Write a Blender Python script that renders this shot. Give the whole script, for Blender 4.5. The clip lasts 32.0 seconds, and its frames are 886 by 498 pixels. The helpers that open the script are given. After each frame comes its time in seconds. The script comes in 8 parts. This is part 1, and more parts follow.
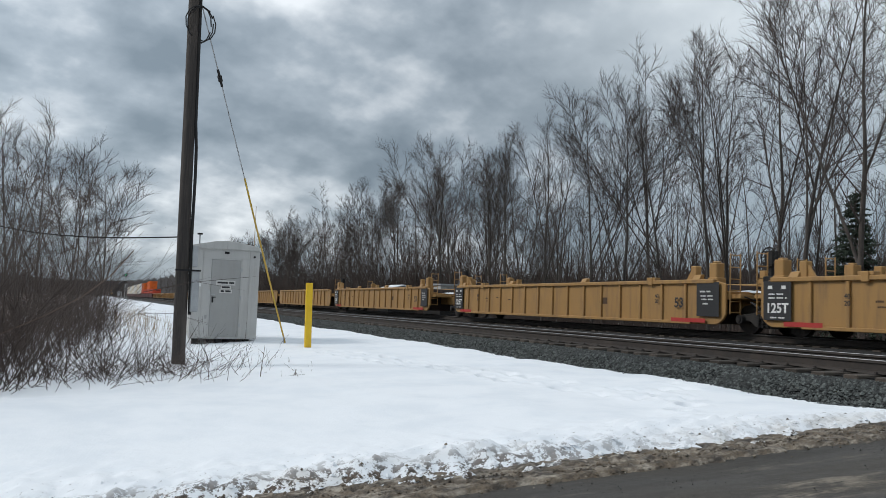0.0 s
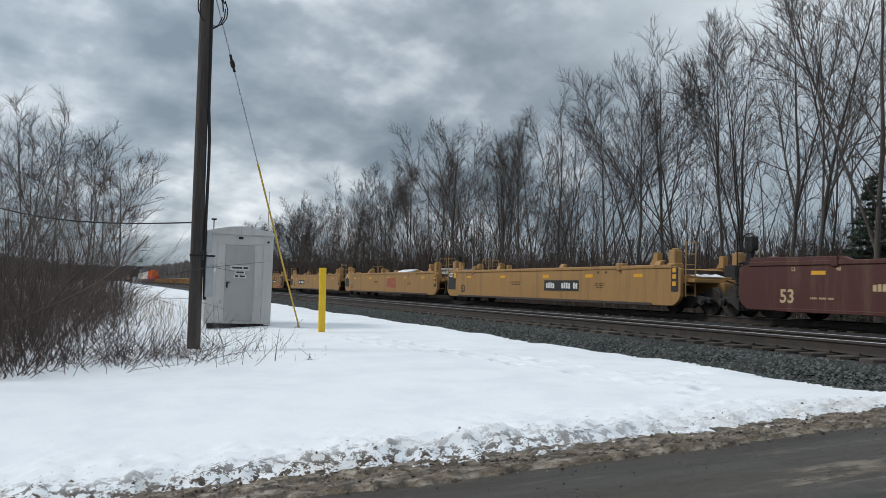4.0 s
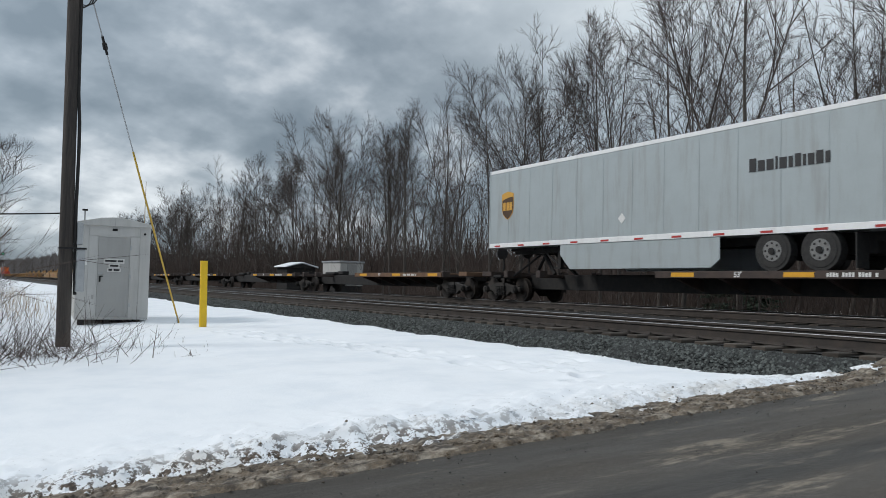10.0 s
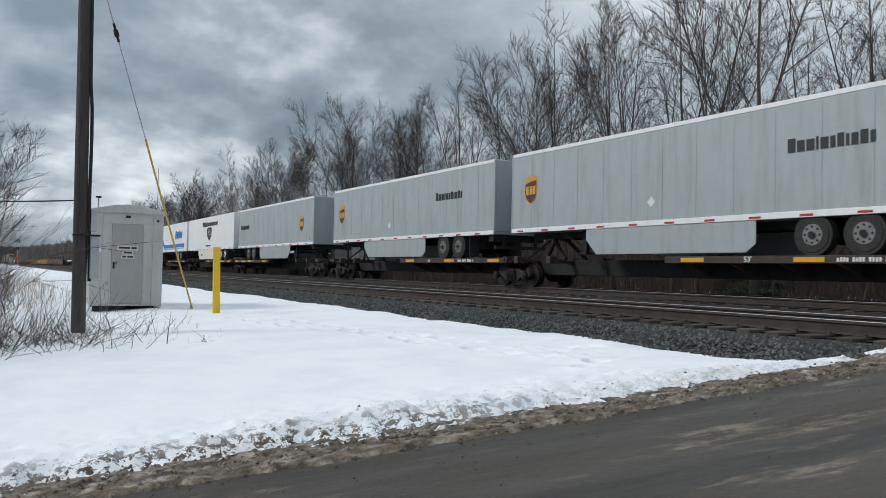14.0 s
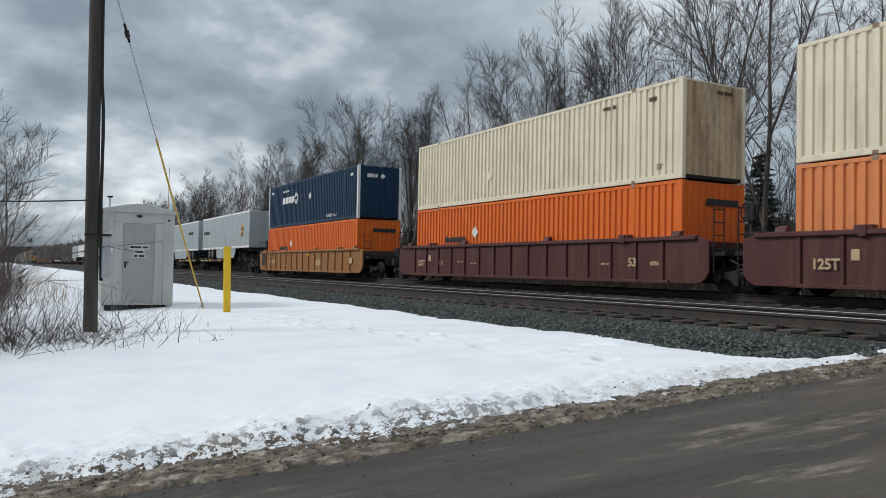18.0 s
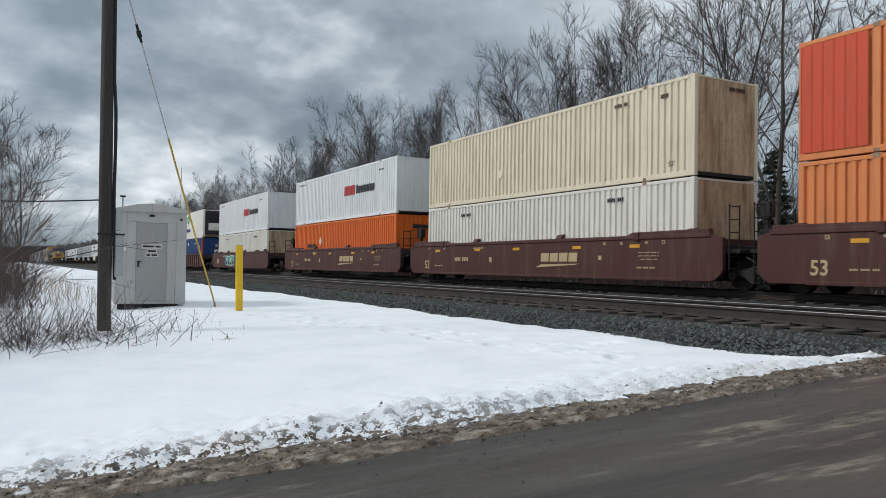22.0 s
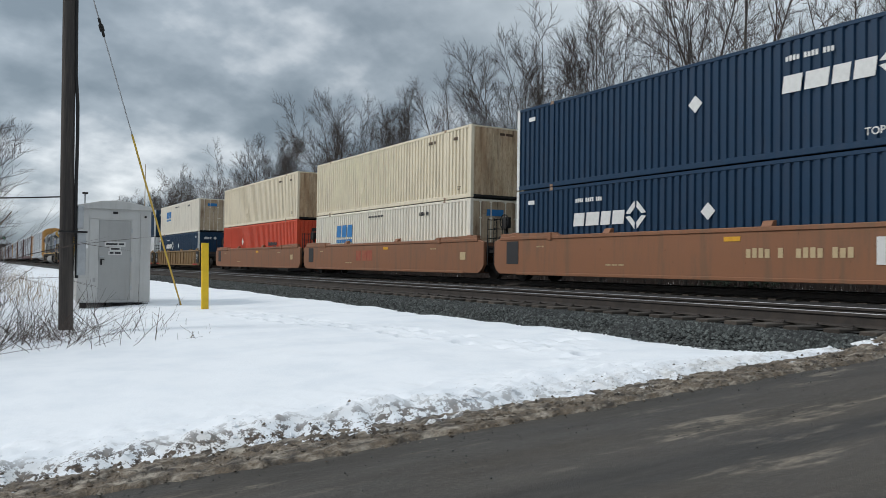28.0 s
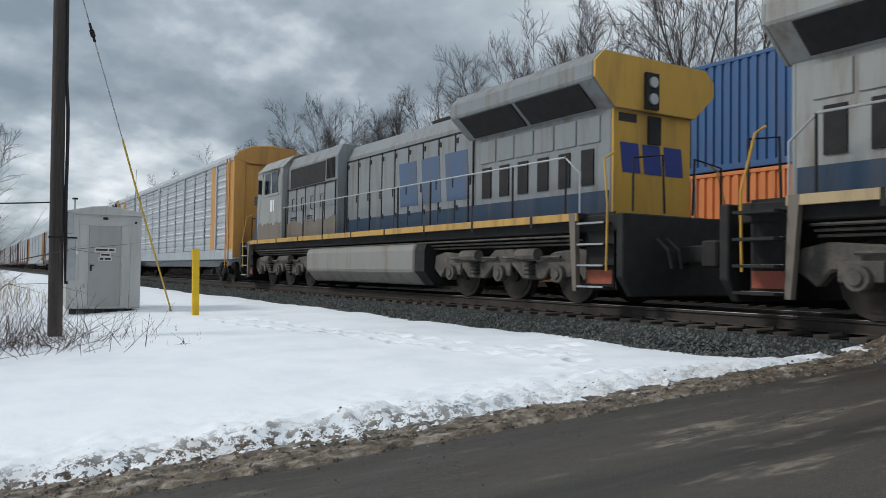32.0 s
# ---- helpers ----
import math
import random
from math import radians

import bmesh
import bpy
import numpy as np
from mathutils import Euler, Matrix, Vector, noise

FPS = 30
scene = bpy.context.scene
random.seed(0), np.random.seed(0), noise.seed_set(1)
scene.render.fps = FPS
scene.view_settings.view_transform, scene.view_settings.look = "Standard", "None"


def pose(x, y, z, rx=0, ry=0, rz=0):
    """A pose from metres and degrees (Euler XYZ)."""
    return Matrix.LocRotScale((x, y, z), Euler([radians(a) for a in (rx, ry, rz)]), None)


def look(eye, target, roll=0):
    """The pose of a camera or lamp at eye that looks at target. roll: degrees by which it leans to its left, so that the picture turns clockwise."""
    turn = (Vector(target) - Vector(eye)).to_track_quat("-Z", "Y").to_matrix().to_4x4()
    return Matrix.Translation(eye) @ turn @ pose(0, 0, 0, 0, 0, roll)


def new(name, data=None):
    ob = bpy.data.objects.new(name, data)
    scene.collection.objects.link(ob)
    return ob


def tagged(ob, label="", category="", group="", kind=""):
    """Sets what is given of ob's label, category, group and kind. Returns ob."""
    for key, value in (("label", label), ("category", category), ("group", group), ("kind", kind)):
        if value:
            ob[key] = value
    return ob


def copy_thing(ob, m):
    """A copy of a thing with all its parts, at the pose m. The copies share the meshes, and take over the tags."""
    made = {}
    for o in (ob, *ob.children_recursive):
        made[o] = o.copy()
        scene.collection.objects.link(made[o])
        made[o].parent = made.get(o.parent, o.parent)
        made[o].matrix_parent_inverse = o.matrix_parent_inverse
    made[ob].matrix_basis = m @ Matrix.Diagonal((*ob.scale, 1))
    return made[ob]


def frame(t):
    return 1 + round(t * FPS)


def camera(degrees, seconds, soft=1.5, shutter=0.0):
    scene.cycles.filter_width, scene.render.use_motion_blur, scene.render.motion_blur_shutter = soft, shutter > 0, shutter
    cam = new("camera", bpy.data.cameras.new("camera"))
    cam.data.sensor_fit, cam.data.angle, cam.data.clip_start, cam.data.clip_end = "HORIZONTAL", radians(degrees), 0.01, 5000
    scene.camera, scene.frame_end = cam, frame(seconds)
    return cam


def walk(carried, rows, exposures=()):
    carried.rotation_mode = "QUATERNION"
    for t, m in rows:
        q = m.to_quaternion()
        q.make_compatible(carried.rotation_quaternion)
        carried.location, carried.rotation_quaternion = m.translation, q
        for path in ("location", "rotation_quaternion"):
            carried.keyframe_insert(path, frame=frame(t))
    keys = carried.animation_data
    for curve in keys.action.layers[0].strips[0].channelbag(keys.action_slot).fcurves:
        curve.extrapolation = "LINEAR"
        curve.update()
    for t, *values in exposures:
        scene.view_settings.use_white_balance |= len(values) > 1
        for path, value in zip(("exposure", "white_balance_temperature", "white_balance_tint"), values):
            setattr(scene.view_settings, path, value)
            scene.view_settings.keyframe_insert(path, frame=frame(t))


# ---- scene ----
# the camera stands still and is turned by hand
EYE = 1.65
ROWS = [
    (0, -23.72, 4.20, -1.92), (0.5, -22.90, 4.11, -1.89), (1, -22.54, 3.92, -1.91), (1.5, -22.46, 3.62, -1.87),
    (2, -22.43, 3.34, -1.81), (2.5, -22.53, 3.15, -1.82), (3, -22.68, 3.08, -1.80), (3.5, -22.76, 3.05, -1.81),
    (5.5, -22.68, 3.02, -1.73), (6, -22.64, 3.01, -1.72), (6.5, -22.69, 2.96, -1.69), (7, -22.88, 2.95, -1.65),
    (7.5, -23.19, 2.95, -1.64), (8, -23.94, 2.91, -1.63), (8.5, -25.65, 2.90, -1.54), (9, -28.45, 2.90, -1.49),
    (9.5, -30.55, 2.89, -1.43), (10, -31.01, 2.70, -1.34), (10.5, -31.09, 2.26, -1.32), (11, -30.92, 1.85, -1.28),
    (11.5, -30.72, 1.75, -1.28), (12, -30.52, 1.73, -1.27), (13, -30.27, 1.72, -1.20), (14, -30.15, 1.64, -1.19),
    (14.5, -30.03, 1.60, -1.18), (16.5, -29.75, 1.53, -1.07), (17.5, -29.57, 1.52, -1.05), (18, -29.43, 1.52, -1.06),
    (18.5, -29.20, 1.49, -1.04), (19, -28.90, 1.50, -1.03), (19.5, -28.67, 1.46, -0.97), (20, -28.54, 1.46, -0.94),
    (21, -28.33, 1.40, -0.93), (21.5, -28.27, 1.41, -0.92), (22, -28.61, 1.38, -0.90), (22.5, -29.23, 1.41, -0.93),
    (23, -29.92, 1.38, -0.92), (23.5, -30.75, 1.38, -0.94), (24, -31.13, 1.36, -0.93), (24.5, -31.27, 1.33, -0.92),
    (25.5, -31.20, 1.31, -0.86), (27.5, -30.97, 1.24, -0.81), (29, -30.86, 1.21, -0.79), (30, -30.79, 1.18, -0.79),
    (30.5, -30.82, 1.22, -0.79), (31, -30.88, 1.28, -0.81), (31.5, -30.98, 1.42, -0.82), (32, -31.55, 1.69, -0.84)]
cam = camera(59.05, 32.0, soft=0.8, shutter=0.04)
walk(cam, [(t, pose(0, 0, EYE, 90 + p, r, y)) for t, y, p, r in ROWS], [(0, -0.12), (32, -0.12)])

# ---- light: a broken overcast sky and a veiled sun over the thicket ----
SUN_AZ, SUN_EL = -62.0, 38.0   # degrees east of the track line, degrees up


def make_world():
    world = bpy.data.worlds.new("world")
    scene.world = world
    world.use_nodes = True
    nt = world.node_tree
    nt.nodes.clear()
    n = nt.nodes.new
    out, bg = n("ShaderNodeOutputWorld"), n("ShaderNodeBackground")
    sky = n("ShaderNodeTexSky")
    sky.sky_type, sky.sun_disc = "NISHITA", False
    sky.sun_elevation, sky.sun_rotation = radians(SUN_EL), radians(SUN_AZ)
    tc, sep, comb = n("ShaderNodeTexCoord"), n("ShaderNodeSeparateXYZ"), n("ShaderNodeCombineXYZ")
    L = nt.links.new
    L(tc.outputs["Generated"], sep.inputs[0])

    def calc(op, a, b=None, clamp=False):
        m = n("ShaderNodeMath")
        m.operation, m.use_clamp = op, clamp
        for i, val in enumerate((a, b)):
            if val is None:
                continue
            if isinstance(val, (int, float)):
                m.inputs[i].default_value = val
            else:
                L(val, m.inputs[i])
        return m.outputs[0]
    up = calc("MAXIMUM", sep.outputs[2], 0.0)
    den = calc("ADD", up, 0.42)
    px, py = calc("DIVIDE", sep.outputs[0], den), calc("DIVIDE", sep.outputs[1], den)
    co, si = math.cos(radians(DRIFT)), math.sin(radians(DRIFT))
    L(calc("ADD", calc("MULTIPLY", px, co), calc("MULTIPLY", py, si)), comb.inputs[0])
    L(calc("SUBTRACT", calc("MULTIPLY", py, co), calc("MULTIPLY", px, si)), comb.inputs[1])
    comb.inputs[2].default_value = CLOUD_SHIFT

    def noise_tex(scale, detail, rough, warp):
        t = n("ShaderNodeTexNoise")
        t.inputs["Scale"].default_value, t.inputs["Detail"].default_value = scale, detail
        t.inputs["Roughness"].default_value, t.inputs["Distortion"].default_value = rough, warp
        L(comb.outputs[0], t.inputs["Vector"])
        return t.outputs["Fac"]
    big, puff, small = noise_tex(2.0, 2, 0.4, 0.0), noise_tex(6.0, 5, 0.5, 0.0), noise_tex(13, 5, 0.5, 0.0)
    mixv = calc("ADD", calc("ADD", calc("MULTIPLY", big, 0.46), calc("MULTIPLY", puff, 0.44)), calc("MULTIPLY", small, 0.10))
    ramp = n("ShaderNodeValToRGB")
    e = ramp.color_ramp.elements
    e[0].position, e[0].color = 0.40, (0.20, 0.25, 0.295, 1)
    e[1].position, e[1].color = 0.635, (0.80, 0.85, 0.89, 1)
    for pos, col in ((0.46, (0.265, 0.32, 0.37, 1)), (0.515, (0.355, 0.415, 0.47, 1)), (0.565, (0.52, 0.575, 0.625, 1))):
        k = e.new(pos)
        k.color = col
    L(mixv, ramp.inputs[0])
    # towards the zenith the cloud layer is thinner and brighter, as under any overcast
    lift = calc("ADD", calc("MULTIPLY", calc("POWER", up, 2.0), 0.35), 1.06)
    # and brighter on the side of the veiled sun
    ca, sa = radians(SUN_AZ), radians(SUN_EL)
    dot = n("ShaderNodeVectorMath")
    dot.operation = "DOT_PRODUCT"
    L(tc.outputs["Generated"], dot.inputs[0])
    dot.inputs[1].default_value = (math.sin(ca) * math.cos(sa), math.cos(ca) * math.cos(sa), math.sin(sa))
    glow = calc("POWER", calc("MAXIMUM", dot.outputs["Value"], 0.0), 1.4)
    lift = calc("ADD", lift, calc("MULTIPLY", glow, 0.75))
    # away from the sun the broken clouds close to an even blue-grey sheet
    flat = n("ShaderNodeVectorMath")
    flat.operation = "DOT_PRODUCT"
    L(tc.outputs["Generated"], flat.inputs[0])
    flat.inputs[1].default_value = (math.sin(ca), math.cos(ca), 0)
    closed = n("ShaderNodeMapRange")
    closed.interpolation_type = "SMOOTHSTEP"
    for i, val in zip((1, 2, 3, 4), (0.06, -0.34, 0.0, 0.8)):
        closed.inputs[i].default_value = val
    L(flat.outputs["Value"], closed.inputs[0])
    blanket = n("ShaderNodeMix")
    blanket.data_type = "RGBA"
    L(closed.outputs[0], blanket.inputs[0])
    L(ramp.outputs[0], blanket.inputs[6])
    low = n("ShaderNodeValToRGB")
    low.color_ramp.elements[0].position, low.color_ramp.elements[0].color = 0.08, (0.24, 0.315, 0.38, 1)
    low.color_ramp.elements[1].position, low.color_ramp.elements[1].color = 0.34, (0.78, 0.86, 0.91, 1)
    L(up, low.inputs[0])
    L(low.outputs[0], blanket.inputs[7])
    cl = n("ShaderNodeVectorMath")
    cl.operation = "SCALE"
    L(blanket.outputs[2], cl.inputs[0])
    L(lift, cl.inputs["Scale"])
    skyv = n("ShaderNodeVectorMath")
    skyv.operation = "SCALE"
    L(sky.outputs[0], skyv.inputs[0])
    skyv.inputs["Scale"].default_value = 0.08
    add = n("ShaderNodeMix")
    add.data_type = "RGBA"
    add.inputs[0].default_value = 0.88
    L(skyv.outputs[0], add.inputs[6])
    L(cl.outputs[0], add.inputs[7])
    L(add.outputs[2], bg.inputs[0])
    bg.inputs[1].default_value = SKY_STRENGTH
    L(bg.outputs[0], out.inputs[0])


DRIFT = 19.0
CLOUD_SHIFT, SKY_STRENGTH = 9.4, 1.0
make_world()
sun_data = bpy.data.lights.new("sun", "SUN")
sun_data.energy, sun_data.angle, sun_data.color = 1.75, radians(14), (1.0, 0.965, 0.915)
sun = new("sun", sun_data)
a, b = radians(SUN_AZ), radians(SUN_EL)
sun.matrix_world = look((math.sin(a) * math.cos(b) * 60, math.cos(a) * math.cos(b) * 60, math.sin(b) * 60), (0, 0, 0))


# ---- materials ----
def surface(name, base, second=None, rough=0.6, metal=0.0, scale=6.0, fine=60.0, amount=0.5, stretch=(1, 1, 1), bump=0.2,
            bump_dist=0.01, dirt=None, dirt_amount=0.0, dirt_stretch=(1.2, 1.2, 0.15), spot=0.0, vary=0.0, emit=None, coat=0.0, island=0.0, spec=0.5):
    """A worn surface: base colour, a second tone in patches and grain, streaks of dirt, spots of rust, and fine relief."""
    m = bpy.data.materials.new(name)
    m.use_nodes = True
    nt = m.node_tree
    bs = nt.nodes["Principled BSDF"]
    n, L = nt.nodes.new, nt.links.new
    tc = n("ShaderNodeTexCoord")
    second = second or tuple(c * 0.7 for c in base)

    def tex(sc, det, st=(1, 1, 1), rough_=0.6):
        mp, t = n("ShaderNodeMapping"), n("ShaderNodeTexNoise")
        mp.inputs["Scale"].default_value = st
        t.inputs["Scale"].default_value, t.inputs["Detail"].default_value, t.inputs["Roughness"].default_value = sc, det, rough_
        L(tc.outputs["Object"], mp.inputs[0])
        L(mp.outputs[0], t.inputs["Vector"])
        return t.outputs["Fac"]

    def ramp(src, lo, hi):
        r = n("ShaderNodeMapRange")
        r.inputs["From Min"].default_value, r.inputs["From Max"].default_value = lo, hi
        r.interpolation_type = "SMOOTHSTEP"
        L(src, r.inputs["Value"])
        return r.outputs[0]

    def mix(fac, c1, c2):
        x = n("ShaderNodeMix")
        x.data_type = "RGBA"
        if isinstance(fac, float):
            x.inputs[0].default_value = fac
        else:
            L(fac, x.inputs[0])
        for i, c in ((6, c1), (7, c2)):
            if isinstance(c, tuple):
                x.inputs[i].default_value = (*c, 1)
            else:
                L(c, x.inputs[i])
        return x.outputs[2]

    def times(src, k):
        q = n("ShaderNodeMath")
        q.operation = "MULTIPLY"
        L(src, q.inputs[0])
        q.inputs[1].default_value = k
        return q.outputs[0]
    big, grain = tex(scale, 5, stretch), tex(fine, 4, stretch)
    col = mix(times(ramp(big, 0.35, 0.7), amount), base, second)
    col = mix(times(ramp(grain, 0.4, 0.75), amount * 0.6), col, second)
    if dirt and dirt_amount:
        col = mix(times(ramp(tex(2.5, 6, dirt_stretch, 0.65), 0.45, 0.72), dirt_amount), col, dirt)
    if spot:
        col = mix(times(ramp(tex(7, 8, (1, 1, 0.5), 0.75), 0.62, 0.68), spot), col, (0.09, 0.035, 0.015))
    if vary:
        oi, hv = n("ShaderNodeObjectInfo"), n("ShaderNodeHueSaturation")
        mr = n("ShaderNodeMapRange")
        mr.inputs["To Min"].default_value, mr.inputs["To Max"].default_value = 1 - vary, 1 + vary
        L(oi.outputs["Random"], mr.inputs[0])
        L(mr.outputs[0], hv.inputs["Value"])
        L(col, hv.inputs["Color"])
        col = hv.outputs[0]
    if island:
        ge, hv = n("ShaderNodeNewGeometry"), n("ShaderNodeHueSaturation")
        mr = n("ShaderNodeMapRange")
        mr.inputs["To Min"].default_value, mr.inputs["To Max"].default_value = 1 - island, 1 + island
        L(ge.outputs["Random Per Island"], mr.inputs[0])
        L(mr.outputs[0], hv.inputs["Value"])
        L(col, hv.inputs["Color"])
        col = hv.outputs[0]
    L(col, bs.inputs["Base Color"])
    rr = n("ShaderNodeMapRange")
    rr.inputs["To Min"].default_value, rr.inputs["To Max"].default_value = max(0.02, rough - 0.12), min(1, rough + 0.15)
    L(grain, rr.inputs[0])
    L(rr.outputs[0], bs.inputs["Roughness"])
    bs.inputs["Metallic"].default_value = metal
    bs.inputs["Coat Weight"].default_value = coat
    bs.inputs["Specular IOR Level"].default_value = spec
    if bump:
        bp = n("ShaderNodeBump")
        bp.inputs["Strength"].default_value, bp.inputs["Distance"].default_value = bump, bump_dist
        L(grain, bp.inputs["Height"])
        L(bp.outputs[0], bs.inputs["Normal"])
    if emit:
        bs.inputs["Emission Color"].default_value, bs.inputs["Emission Strength"].default_value = (*emit[:3], 1), emit[3]
    return m


GRIME = (0.15, 0.10, 0.065)


def paint(name, rgb, dirt=0.45, spot=0.25, rough=0.5, amount=0.35):
    return surface(name, rgb, tuple(c * 0.8 + 0.02 * min(1.0, max(rgb) * 3) for c in rgb), rough=rough, scale=1.6, fine=25, amount=amount, bump=0.08,
                   bump_dist=0.004, dirt=GRIME, dirt_amount=dirt, spot=spot, spec=0.28)


